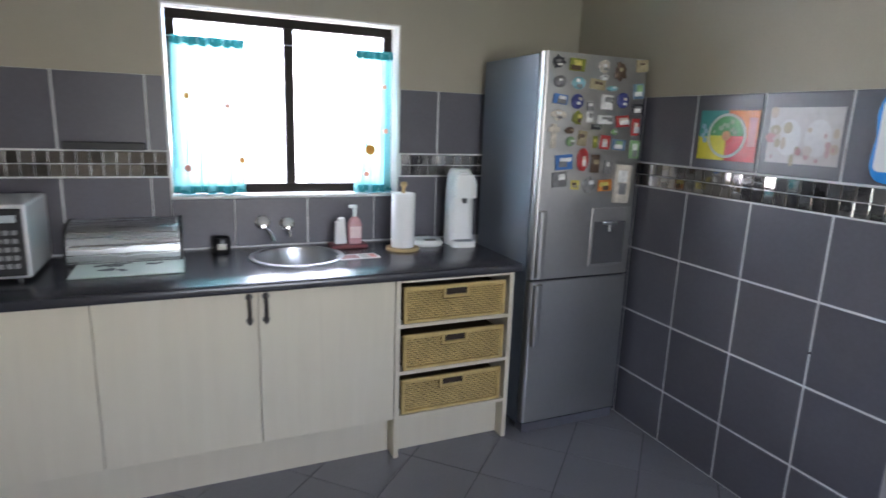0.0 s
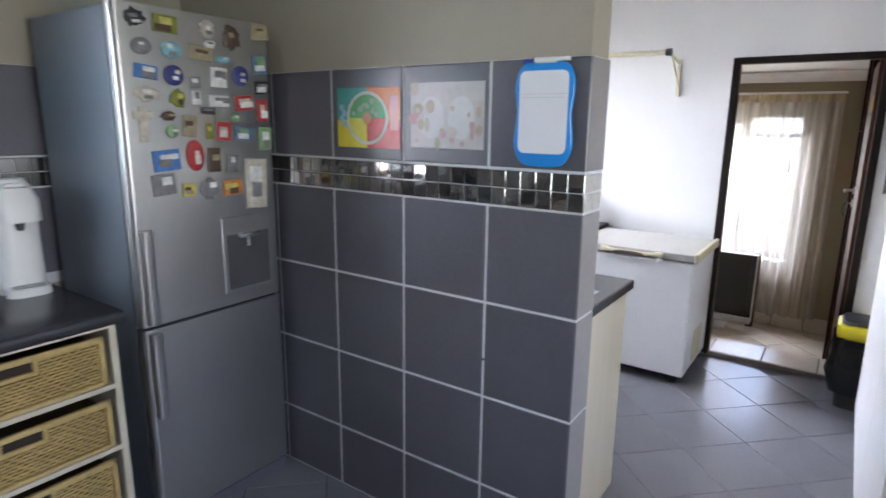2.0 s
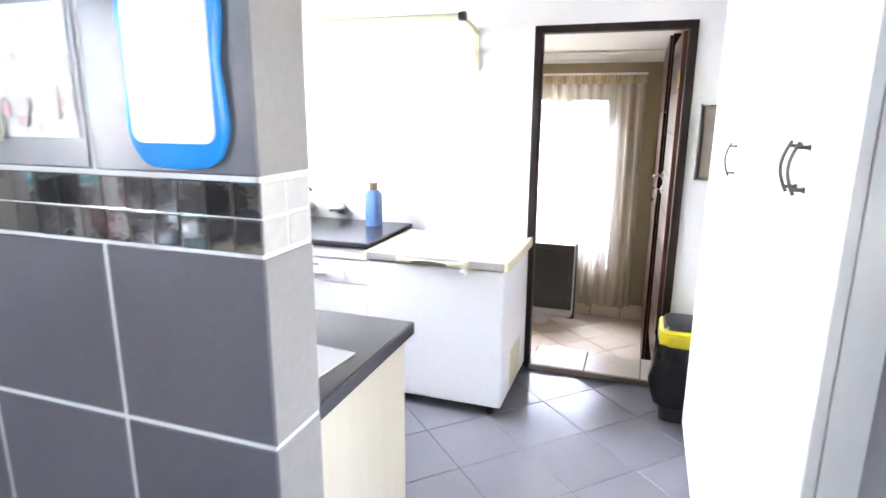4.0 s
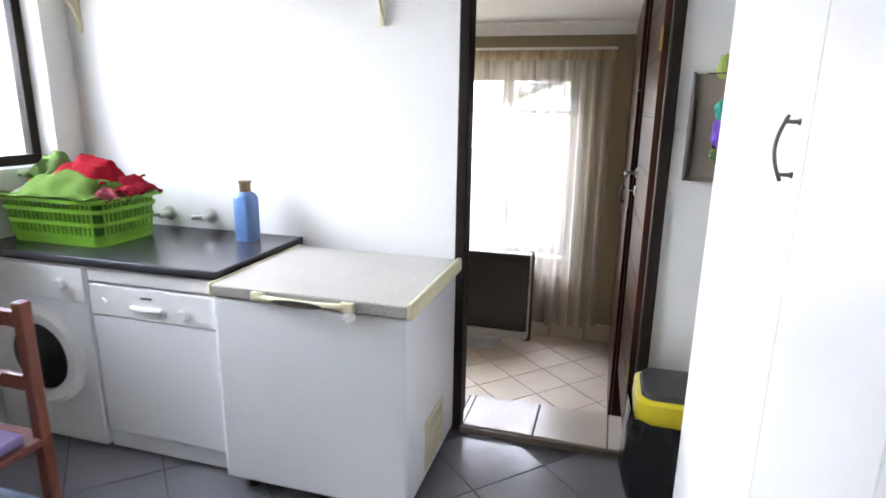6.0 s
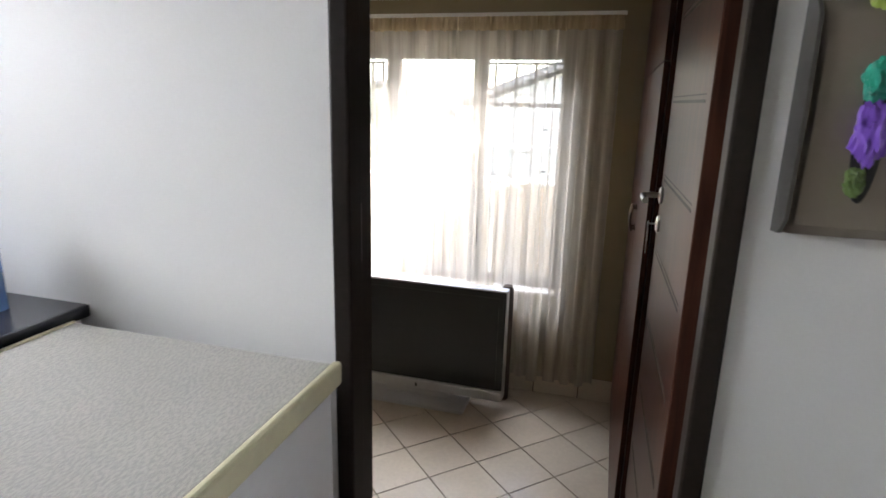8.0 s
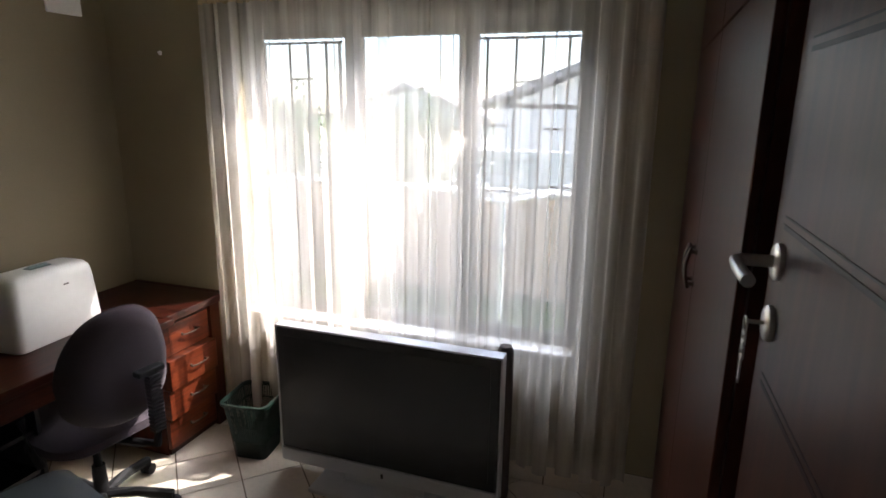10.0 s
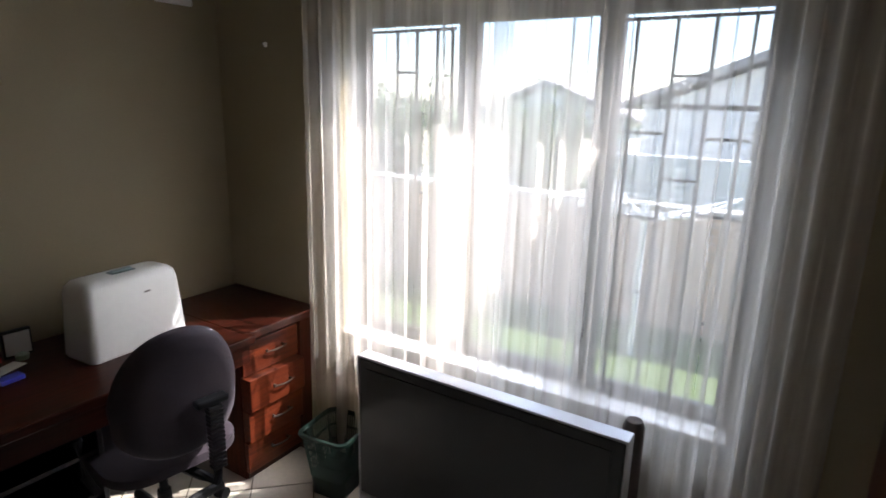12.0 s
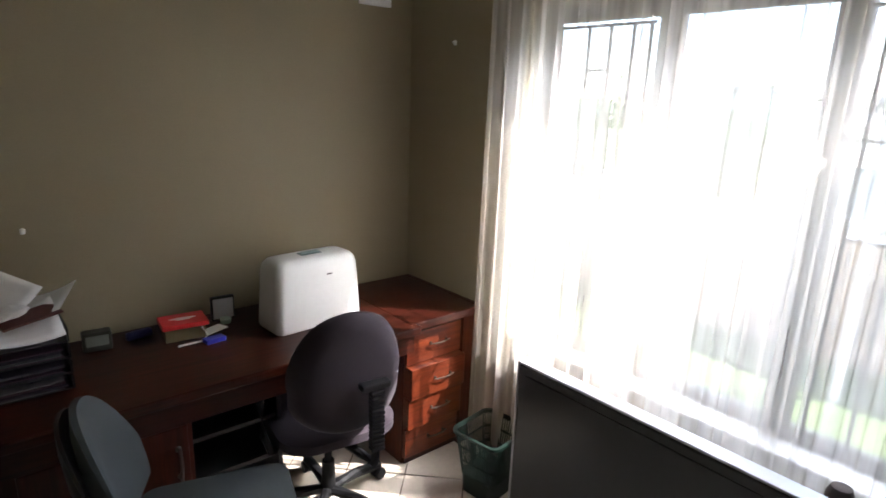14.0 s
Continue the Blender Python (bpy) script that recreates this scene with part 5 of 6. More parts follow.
holder = thing("bag_holder", pose(DW, 0.045, 1.19) @ Matrix.Diagonal((1, 1.04, 0.97, 1)), "bronze metal bag dispenser with coloured plastic bags", "bag holder")
bm = bmesh.new()
ring = lambda z, d: [(0.0, -0.09, z), (0.0, 0.09, z), (-d * 0.7, 0.09, z), (-d, 0.075, z), (-d * 1.12, 0.0, z), (-d, -0.075, z), (-d * 0.7, -0.09, z)]
loft(bm, [ring(0.0, 0.04), ring(0.02, 0.06), ring(0.2, 0.07), ring(0.36, 0.065), ring(0.385, 0.045)])
bronze2 = material("brushed_bronze_metal", (0.30, 0.26, 0.21), 0.4, metal=0.6, vary=0.05)
hold = part("body", bm, bronze2, holder, "", True)
for y in (-0.094, 0.088):
    bm = bmesh.new()
    loft(bm, [[(x, yy, z) for x, z in ((0, -0.005), (-0.045, 0.0), (-0.075, 0.03), (-0.082, 0.2), (-0.075, 0.36), (-0.05, 0.39), (0, 0.395))] for yy in (y, y + 0.006)])
    part("side_cheek", bm, DARK_METAL, holder)


def crumple(bm, c, r, seed, n=4):
    c = Vector(c)
    r = Vector(r)
    start = len(bm.verts)
    bmesh.ops.create_icosphere(bm, subdivisions=n, radius=1.0)
    bm.verts.ensure_lookup_table()
    for v in list(bm.verts)[start:]:
        d = v.co.copy()
        k = 1 + 0.3 * noise.noise(d * 1.7 + Vector((seed, 0, 0))) + 0.45 * abs(noise.noise(Vector((d.x * 5, d.y * 5, d.z * 2)) + Vector((0, seed, 0)))) - 0.15
        v.co = c + Vector((d.x * r.x, d.y * r.y, d.z * r.z)) * k
    return bm


# mouth and slot are closed plates, the shade inside given as near-black
bm = bmesh.new()
loft(bm, [[(-0.052 + 0.030 * math.sin(k * math.tau / 24), 0.058 * math.cos(k * math.tau / 24), z) for k in range(24)] for z in (0.384, 0.3875)])
part("mouth", bm, material("opening_shade", (0.02, 0.02, 0.018), 0.8), holder, "dark oval plate for the shade of the filling mouth")
bm = bmesh.new()
loft(bm, [[(x, 0.02 * math.cos(k * math.tau / 24), 0.175 + 0.11 * math.sin(k * math.tau / 24)) for k in range(24)] for x in (-0.070, -0.0785)])
part("slot", bm, material("opening_shade", (0.02, 0.02, 0.018), 0.8), holder, "dark upright plate for the shade of the slot")
for nm, c, r, col in (("bag", (-0.05, 0.005, 0.40), (0.028, 0.022, 0.05), (0.28, 0.36, 0.06)), ("bag", (-0.082, 0.004, 0.26), (0.016, 0.020, 0.034), (0.01, 0.30, 0.20)),
                      ("bag", (-0.085, 0.004, 0.180), (0.018, 0.024, 0.055), (0.20, 0.08, 0.50)), ("bag", (-0.080, 0.010, 0.10), (0.014, 0.014, 0.024), (0.14, 0.22, 0.06))):
    part(nm, crumple(bmesh.new(), c, r, c[2] * 30), material("thin_bag_plastic", col, 0.3, vary=0.2, grain=20), holder, "crumpled coloured plastic bag", True)

rb = thing("rubbish_bin", pose(4.82, 0.12, 0) @ Matrix.Diagonal((0.93, 0.93, 0.93, 1)), "black pedal bin with a yellow rim and a black bag", "bin")
bm = bmesh.new()
loft(bm, [rounded(-0.11, 0.11, -0.11, 0.11, 0.05, 0.0), rounded(-0.135, 0.135, -0.13, 0.13, 0.06, 0.44)])
part("body", bm, BLACK, rb, "", True)
bm = bmesh.new()
loft(bm, [rounded(-0.145, 0.145, -0.14, 0.14, 0.06, 0.44), rounded(-0.15, 0.15, -0.145, 0.145, 0.06, 0.455), rounded(-0.148, 0.148, -0.142, 0.142, 0.06, 0.52), rounded(-0.13, 0.13, -0.125, 0.125, 0.05, 0.53)])
part("rim", bm, material("yellow_plastic", (0.78, 0.66, 0.02), 0.35, vary=0.05), rb, "bright yellow rim", True)
bm = bmesh.new()
loft(bm, [rounded(-0.128, 0.128, -0.123, 0.123, 0.05, 0.53), rounded(-0.12, 0.12, -0.115, 0.115, 0.05, 0.55), rounded(-0.08, 0.08, -0.08, 0.08, 0.04, 0.558)])
part("lid", bm, BLACK, rb, "", True)
bm = bmesh.new()
rings = []
for j, (z, k) in enumerate(((0.10, 1.0), (0.16, 1.14), (0.22, 1.24), (0.28, 1.22), (0.34, 1.18), (0.40, 1.16), (0.45, 1.10))):
    base = rounded(-0.14, 0.14, -0.135, 0.14, 0.06, z, 9)
    rings.append([(x * (k + 0.16 * noise.noise(Vector((x * 42, y * 42, j * 1.3)))), y * (k + 0.16 * noise.noise(Vector((y * 42, x * 42, j * 1.1 + 4)))), zz + 0.03 * noise.noise(Vector((x * 20, y * 20, 9)))) for x, y, zz in base])
loft(bm, rings, False)
part("bin_bag", bm, material("black_bag_film", (0.012, 0.012, 0.013), 0.18, vary=0.1, bump=0.4, grain=30), rb, "crinkled shiny black bag", True)

bot = thing("glass_bottle", pose(5.0, 1.93, 0.846), "blue glass bottle with a copper coloured neck", "bottle")
bm = bmesh.new()
loft(bm, [rounded(-0.045, 0.045, -0.045, 0.045, 0.025, z) for z in (0, 0.185)] + [rounded(-0.036, 0.036, -0.036, 0.036, 0.022, 0.205), rounded(-0.024, 0.024, -0.024, 0.024, 0.02, 0.215)])
part("body", bm, material("blue_glass", (0.10, 0.19, 0.38), 0.1, vary=0.15, grain=20, bump=0.0), bot, "", True)
bm = bmesh.new()
lathe(bm, [(0.0, 0.213), (0.024, 0.213), (0.024, 0.25), (0.029, 0.252), (0.029, 0.262), (0.0, 0.264)], 20)
part("neck", bm, material("copper_tone", (0.25, 0.17, 0.09), 0.35, metal=0.5), bot, "copper coloured neck band", True)

for y in (2.45, 2.215):
    v = thing("stop_valve", pose(DW, y, 0.91), "chrome stop valve on the white scullery wall", "tap", "scullery valves")
    bm = bmesh.new()
    lathe(bm, [(0, 0), (0.036, 0.0), (0.034, 0.01), (0.016, 0.016), (0.014, 0.055), (0.0, 0.056)], 20)
    part("rosette", bm, SATIN_CHROME, v, "", True, pose(0, 0, 0, 0, -90, 0))
    bm = bmesh.new()
    bent(bm, [(-0.045, 0.0, 0), (-0.055, 0.02, 0), (-0.06, 0.06, -0.002)], 0.012, 10)
    part("spout", bm, SATIN_CHROME, v, "", True)
    bm = bmesh.new()
    lathe(bm, [(0, 0.0), (0.016, 0.0), (0.019, 0.012), (0.012, 0.03), (0, 0.03)], 12)
    part("handle", bm, SATIN_CHROME, v, "", True, pose(-0.05, 0, 0, 0, -90, 0))

lb = thing("laundry_basket", pose(4.62, 2.36, 0.846), "lime green plastic laundry basket full of clothes", "basket")
LIME = material("lime_plastic", (0.23, 0.55, 0.04), 0.35, vary=0.05)
X1, Y1 = 0.37, 0.545
def basket_ring(k, z):
    return rounded(0.03 - k, X1 - 0.03 + k, 0.03 - k, Y1 - 0.03 + k, 0.05, z, 4)
bm = bmesh.new()
loft(bm, [basket_ring(0, 0.0), basket_ring(0.004, 0.03)])
part("base", bm, LIME, lb, "", True)
for z0, k in ((0.03, 0.005), (0.085, 0.012), (0.14, 0.02)):
    bm = bmesh.new()
    loft(bm, [basket_ring(k, z0), basket_ring(k + 0.003, z0 + 0.018)], False)
    part("band", bm, LIME, lb, "", True)
bm = bmesh.new()
loft(bm, [basket_ring(0.026, 0.182), basket_ring(0.045, 0.185), basket_ring(0.048, 0.20), basket_ring(0.028, 0.204)], False)
part("rim", bm, LIME, lb, "", True)
bm = bmesh.new()
def ribs(bm, a, b, n):
    for k in range(n + 1):
        x, y = a[0] + (b[0] - a[0]) * k / n, a[1] + (b[1] - a[1]) * k / n
        ox, oy = (x - X1 / 2) * 0.06, (y - Y1 / 2) * 0.05
        tube(bm, (x, y, 0.02), (x + ox, y + oy, 0.19), 0.0055, sides=6)
ribs(bm, (0.028, 0.06), (0.028, Y1 - 0.06), 18)
ribs(bm, (X1 - 0.028, 0.06), (X1 - 0.028, Y1 - 0.06), 18)
ribs(bm, (0.06, 0.028), (X1 - 0.06, 0.028), 12)
ribs(bm, (0.06, Y1 - 0.028), (X1 - 0.06, Y1 - 0.028), 12)
part("ribs", bm, LIME, lb)
# dark green block: shade behind the ribs put into its colour
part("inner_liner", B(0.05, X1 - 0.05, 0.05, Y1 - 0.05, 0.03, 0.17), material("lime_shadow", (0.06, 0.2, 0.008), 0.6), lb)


def cloth(x, y, z, w, d, h, col, seed, label):
    """A crumpled piece of clothing."""
    bm = bmesh.new()
    n_ = 22
    grid = []
    for i in range(n_ + 1):
        row = []
        for j in range(n_ + 1):
            u, v = i / n_ - 0.5, j / n_ - 0.5
            rr = min(1.0, math.hypot(u, v) * 2)
            k = noise.noise(Vector((u * 5, v * 5, seed))) * 0.6 + noise.noise(Vector((u * 11, v * 11, seed + 7))) * 0.3
            row.append(bm.verts.new((x + w * u * (1 + 0.15 * k), y + d * v * (1 + 0.15 * k), z + h * (1 - rr ** 2) + 0.045 * k)))
        grid.append(row)
    for a, b in zip(grid, grid[1:]):
        for i in range(n_):
            bm.faces.new((a[i], a[i + 1], b[i + 1], b[i]))
    ob = solid("garment", bm, material("garment_cloth", [c * 0.5 for c in col], 0.95, vary=0.2, grain=90, bump=0.3, spec=0.08), label, "clothing", None, "laundry", True)
    ob.modifiers.new("thickness", "SOLIDIFY").thickness = 0.006
    return ob


cloth(4.79, 2.70, 1.03, 0.34, 0.42, 0.10, (0.55, 0.50, 0.45), 1.0, "pale crumpled towel in the laundry basket")
cloth(4.76, 2.62, 1.055, 0.34, 0.50, 0.08, (0.18, 0.33, 0.06), 2.3, "green crumpled cloth in the laundry basket")
cloth(4.83, 2.60, 1.10, 0.26, 0.34, 0.10, (0.50, 0.015, 0.03), 3.1, "red crumpled cloth on top of the laundry")
cloth(4.85, 2.42, 1.065, 0.20, 0.22, 0.05, (0.48, 0.02, 0.04), 4.7, "red sleeve hanging over the basket rim")
cloth(4.72, 2.45, 1.045, 0.14, 0.22, 0.035, (0.55, 0.10, 0.16), 5.2, "pink cloth folded over the basket rim")
cloth(4.83, 2.78, 1.11, 0.2, 0.2, 0.10, (0.20, 0.34, 0.10), 6.2, "green crumpled cloth at the back")

solid("paper_sheet", B(-0.13, 0.13, -0.10, 0.10, 0, 0.004), material("white_sheet", (0.78, 0.78, 0.77), 0.7, vary=0.03), "white paper sheet lying on the dark worktop", "paper", pose(2.915, 1.15, 0.931, 0, 0, -6))

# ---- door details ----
# no grooves are cut: thin strips carry their shade as dark colour
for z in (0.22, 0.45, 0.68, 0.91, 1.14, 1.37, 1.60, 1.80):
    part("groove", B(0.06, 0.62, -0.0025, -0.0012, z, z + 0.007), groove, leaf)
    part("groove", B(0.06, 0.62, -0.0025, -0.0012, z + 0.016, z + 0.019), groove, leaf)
HX, HZ = 0.615, 1.095
for z in (HZ, HZ - 0.09):
    bm = bmesh.new()
    lathe(bm, [(0, 0), (0.026, 0.0), (0.026, 0.006), (0.022, 0.009), (0, 0.009)], 24)
    part("rose", bm, SATIN_CHROME, leaf, "round steel rose", True, pose(HX, -0.002, z, -90))
bm = bmesh.new()
bent(bm, [(HX, 0.0, HZ), (HX, 0.045, HZ), (HX - 0.01, 0.055, HZ), (HX - 0.045, 0.058, HZ), (HX - 0.105, 0.055, HZ - 0.003)], 0.009, 12)
part("lever", bm, SATIN_CHROME, leaf, "steel lever handle", True)
bm = bmesh.new()
tube(bm, (HX, 0.005, HZ - 0.09), (HX, 0.03, HZ - 0.09), 0.003)
bent(bm, [(HX + 0.012 * math.cos(a), 0.03, HZ - 0.095 + 0.012 * math.sin(a)) for a in [k * math.tau / 12 for k in range(13)]], 0.0015, 6)
for z, h in ((HZ - 0.124, 0.018), (HZ - 0.146, 0.018)):
    for q in ((-0.010, 0.010, z, z + 0.004), (-0.010, 0.010, z + h - 0.004, z + h), (-0.010, -0.006, z, z + h), (0.006, 0.010, z, z + h)):
        box(bm, HX + q[0], HX + q[1], 0.028, 0.031, q[2], q[3])
box(bm, HX - 0.002, HX + 0.002, 0.028, 0.031, HZ - 0.186, HZ - 0.146)
part("key", bm, SATIN_CHROME, leaf, "key with two tags hanging in the lock")
for z in (0.25, 1.62):
    part("hinge", B(-0.012, 0.012, -0.003, 0.004, z, z + 0.09, bevel=0.002), material("brass", (0.6, 0.42, 0.14), 0.3, metal=1.0), leaf, "brass hinge")

# ---- white case on the desk ----
DT = BF + 0.761
case = thing("machine_case", pose(6.675, 2.855, DT, 0, 0, 4), "white rounded plastic machine case on the desk", "case")
bm = bmesh.new()
def case_ring(k, z, r=0.05):
    return rounded(-0.212 + k, 0.212 - k, -0.10 + k * 0.9, 0.10 - k * 0.9, r, z, 6)
loft(bm, [case_ring(0.006, 0.0, 0.03), case_ring(0.0, 0.012, 0.035), case_ring(0.006, 0.14, 0.035), case_ring(0.013, 0.255, 0.035), case_ring(0.02, 0.282, 0.032), case_ring(0.034, 0.299, 0.03), case_ring(0.055, 0.307, 0.03)])
part("shell", bm, WHITE_PLASTIC, case, "", True)
part("handle_recess", B(-0.05, 0.05, -0.022, 0.022, 0.304, 0.310, bevel=0.002), material("grey_green_recess", (0.10, 0.16, 0.17), 0.4), case, "grey recessed carrying handle")
part("grip", B(-0.042, 0.042, -0.01, 0.01, 0.310, 0.317, bevel=0.003), material("pale_grip", (0.3, 0.4, 0.42), 0.4), case)
part("badge", B(0.03, 0.055, -0.0925, -0.088, 0.225, 0.231), DARK_METAL, case)

# ---- office chair ----
RUBBER_BLACK = material("matt_black_nylon", (0.010, 0.010, 0.011), 0.6, vary=0.15, spec=0.2)
PURPLE = material("purple_grey_upholstery", (0.040, 0.028, 0.038), 0.9, vary=0.15, grain=220, bump=0.3, sheen=0.1)
chair = thing("office_chair", pose(6.56, 2.36, BF, 0, 0, -8), "purple-grey upholstered office chair on black castors", "chair")
bm = bmesh.new()
outline = []
for k in range(48):
    a = k * math.tau / 48
    c, s = math.cos(a), math.sin(a)
    x = (0.235 - 0.034 * s - 0.02 * math.cos(2 * a)) * c - 0.012
    z = 0.77 + 0.235 * s
    x *= 1.0 - 0.13 * max(0.0, 1 - abs((z - 0.70) / 0.06)) * 0.35
    outline.append((x, z))
loft(bm, [[((x) * q, y + 0.10 * (x * q / 0.2) ** 2 * 0.5 - 0.05 * (z - 0.7), 0.77 + (z - 0.77) * q) for x, z in outline] for q, y in ((0.7, -0.118), (0.9, -0.113), (1.0, -0.09), (1.02, -0.07), (0.98, -0.05), (0.8, -0.035))])
part("backrest", bm, PURPLE, chair, "", True)
bm = bmesh.new()
loft(bm, [rounded(-0.21, 0.21, 0.0, 0.42, 0.11, 0.42, 8), rounded(-0.24, 0.24, -0.03, 0.45, 0.13, 0.44, 8), rounded(-0.24, 0.24, -0.03, 0.45, 0.13, 0.475, 8), rounded(-0.2, 0.2, 0.01, 0.41, 0.12, 0.5, 8)])
part("seat", bm, PURPLE, chair, "", True)
stem = part("back_stem", B(0.045, 0.075, -0.15, -0.125, 0.47, 0.73), BLACK, chair, "black back support with rubber ribs")
for k in range(15):
    z = 0.475 + k * 0.0165
    part("rib", B(0.035, 0.085, -0.163, -0.125, z, z + 0.011, bevel=0.002), BLACK, stem)
part("stem_bracket", B(0.0, 0.115, -0.155, -0.11, 0.72, 0.745, bevel=0.006), BLACK, chair)
bm = bmesh.new()
bent(bm, [(0.06, -0.14, 0.48), (0.06, -0.13, 0.41), (0.05, -0.02, 0.385), (0.0, 0.18, 0.385)], 0.018)
part("back_bar", bm, RUBBER_BLACK, chair, "", True)
part("mechanism", B(-0.09, 0.09, 0.10, 0.30, 0.37, 0.42, bevel=0.012), RUBBER_BLACK, chair)
bm = bmesh.new()
tube(bm, (0, 0.2, 0.09), (0, 0.2, 0.24), 0.032, 0.026, 16)
tube(bm, (0, 0.2, 0.24), (0, 0.2, 0.38), 0.016, 0.016, 16)
part("column", bm, RUBBER_BLACK, chair, "", True)
for k in range(5):
    a = radians(72 * k - 55)
    c, s = math.cos(a), math.sin(a)
    bm = bmesh.new()
    bent(bm, [(0.02 * c, 0.2 + 0.02 * s, 0.10), (0.15 * c, 0.2 + 0.15 * s, 0.095), (0.29 * c, 0.2 + 0.29 * s, 0.07)], 0.022)
    leg = part("leg", bm, RUBBER_BLACK, chair, "", True)
    bm = bmesh.new()
    for o in (-0.014, 0.014):
        tube(bm, (0.29 * c - s * (o - 0.009), 0.2 + 0.29 * s + c * (o - 0.009), 0.027), (0.29 * c - s * (o + 0.009), 0.2 + 0.29 * s + c * (o + 0.009), 0.027), 0.027, sides=16)
    tube(bm, (0.29 * c, 0.2 + 0.29 * s, 0.03), (0.29 * c, 0.2 + 0.29 * s, 0.075), 0.006)
    part("castor", bm, RUBBER_BLACK, leg, "", True)
bm = bmesh.new()
bent(bm, [(-0.26, 0.1, 0.42), (-0.29, 0.1, 0.5), (-0.29, 0.12, 0.62), (-0.28, 0.22, 0.64), (-0.28, 0.34, 0.63)], 0.016)
part("armrest", bm, RUBBER_BLACK, chair, "", True)

# ---- second chair: grey visitor chair ----
GREY_CLOTH = material("grey_green_upholstery", (0.055, 0.065, 0.068), 0.85, vary=0.12, grain=220, bump=0.25)
c2_ = thing("visitor_chair", pose(6.0, 2.20, BF, 0, 0, -16), "dark grey-green upholstered visitor chair with a black back shell", "chair")
def chair_back(half, top, low, thick, dx):
    """A curved upright pad, bowed round the sitter and leaning back."""
    rings = []
    for k in range(19):
        s = -1 + k / 9
        y, cur = half * s, 0.075 * s * s
        hi, lo = top - 0.24 * abs(s) ** 2.6, low + 0.07 * s * s
        th = 0.006 + thick * math.sqrt(max(0.0, 1 - s * s))
        side = [lo + (hi - lo) * f for f in (0.0, 0.12, 0.3, 0.5, 0.7, 0.88, 1.0)]
        bulge = (0.3, 0.8, 1.0, 1.0, 0.95, 0.75, 0.3)
        spine = [dx - 0.24 + cur - 0.17 * (z - 0.47) for z in side]
        rings.append([(c + th * q, y, z) for c, q, z in zip(spine, bulge, side)] + [(c - th * q, y, z) for c, q, z in reversed(list(zip(spine, bulge, side)))])
    return loft(bmesh.new(), rings)
part("backrest", chair_back(0.22, 0.93, 0.47, 0.024, 0.0), GREY_CLOTH, c2_, "", True)
part("back_shell", chair_back(0.232, 0.90, 0.45, 0.012, -0.045), BLACK, c2_, "black plastic back shell", True)
bm = bmesh.new()
loft(bm, [rounded(-0.20, 0.24, -0.23, 0.24, 0.05, 0.40, 5), rounded(-0.215, 0.255, -0.245, 0.255, 0.06, 0.42, 5), rounded(-0.215, 0.255, -0.245, 0.255, 0.06, 0.455, 5), rounded(-0.18, 0.22, -0.21, 0.22, 0.05, 0.47, 5)])
part("seat", bm, GREY_CLOTH, c2_, "", True)
for x in (-0.2, 0.2):
    for y in (-0.2, 0.2):
        bm = bmesh.new()
        tube(bm, (x, y, 0), (x * 0.95, y * 0.95, 0.41), 0.013)
        part("leg", bm, BLACK, c2_)
for y in (-0.12, 0.12):
    bm = bmesh.new()
    bent(bm, [(-0.15, y, 0.41), (-0.27, y, 0.44), (-0.305, y, 0.52), (-0.325, y, 0.66)], 0.012)
    part("back_post", bm, BLACK, c2_)

# ---- rolled mat behind the television ----
mat_roll = thing("rolled_mat", pose(7.30, 0.955, BF), "brown rolled-up mat standing behind the television", "mat")
bm = bmesh.new()
lathe(bm, [(0.0, 0.0), (0.034, 0.0), (0.036, 0.02), (0.037, 0.4), (0.036, 0.72), (0.026, 0.745), (0.0, 0.75)], 20)
part("roll", bm, material("brown_felt", (0.11, 0.085, 0.075), 0.9, vary=0.15, grain=90, bump=0.3), mat_roll, "", True)

# ---- waste bin ----
GREEN = material("dark_green_plastic", (0.005, 0.018, 0.012), 0.45, vary=0.1)
wbin = thing("waste_basket", pose(7.235, 2.235, BF, 0, 0, 8), "dark green slotted plastic waste basket on the tiles", "waste basket")
bm = bmesh.new()
loft(bm, [rounded(-0.095, 0.095, -0.085, 0.085, 0.03, 0.0), rounded(-0.10, 0.10, -0.09, 0.09, 0.03, 0.10)])
part("base", bm, GREEN, wbin, "", True)
bm = bmesh.new()
lo, hi = rounded(-0.10, 0.10, -0.09, 0.09, 0.03, 0.09, 7), rounded(-0.128, 0.128, -0.118, 0.118, 0.04, 0.30, 7)
n_ = len(lo)
for i in range(n_):
    for f_ in (0.0, 0.5):
        j = (i + 1) % n_
        a = Vector(lo[i]).lerp(Vector(lo[j]), f_)
        b = Vector(hi[i]).lerp(Vector(hi[j]), f_)
        if (Vector(lo[i]) - Vector(lo[j])).length > 0.03 or f_ == 0.0:
            tube(bm, a, b, 0.003, sides=6)
for side in range(4):
    pa, pb = Vector(lo[side * 8 + 7]), Vector(lo[(side * 8 + 8) % n_])
    qa, qb = Vector(hi[side * 8 + 7]), Vector(hi[(side * 8 + 8) % n_])
    for k in range(1, 12):
        tube(bm, pa.lerp(pb, k / 12), qa.lerp(qb, k / 12), 0.0032, sides=6)
part("slats", bm, GREEN, wbin)
bm = bmesh.new()
loft(bm, [rounded(-0.128, 0.128, -0.118, 0.118, 0.04, 0.295, 7), rounded(-0.14, 0.14, -0.13, 0.13, 0.045, 0.30, 7), rounded(-0.14, 0.14, -0.13, 0.13, 0.045, 0.312, 7), rounded(-0.126, 0.126, -0.116, 0.116, 0.04, 0.312, 7)], False)
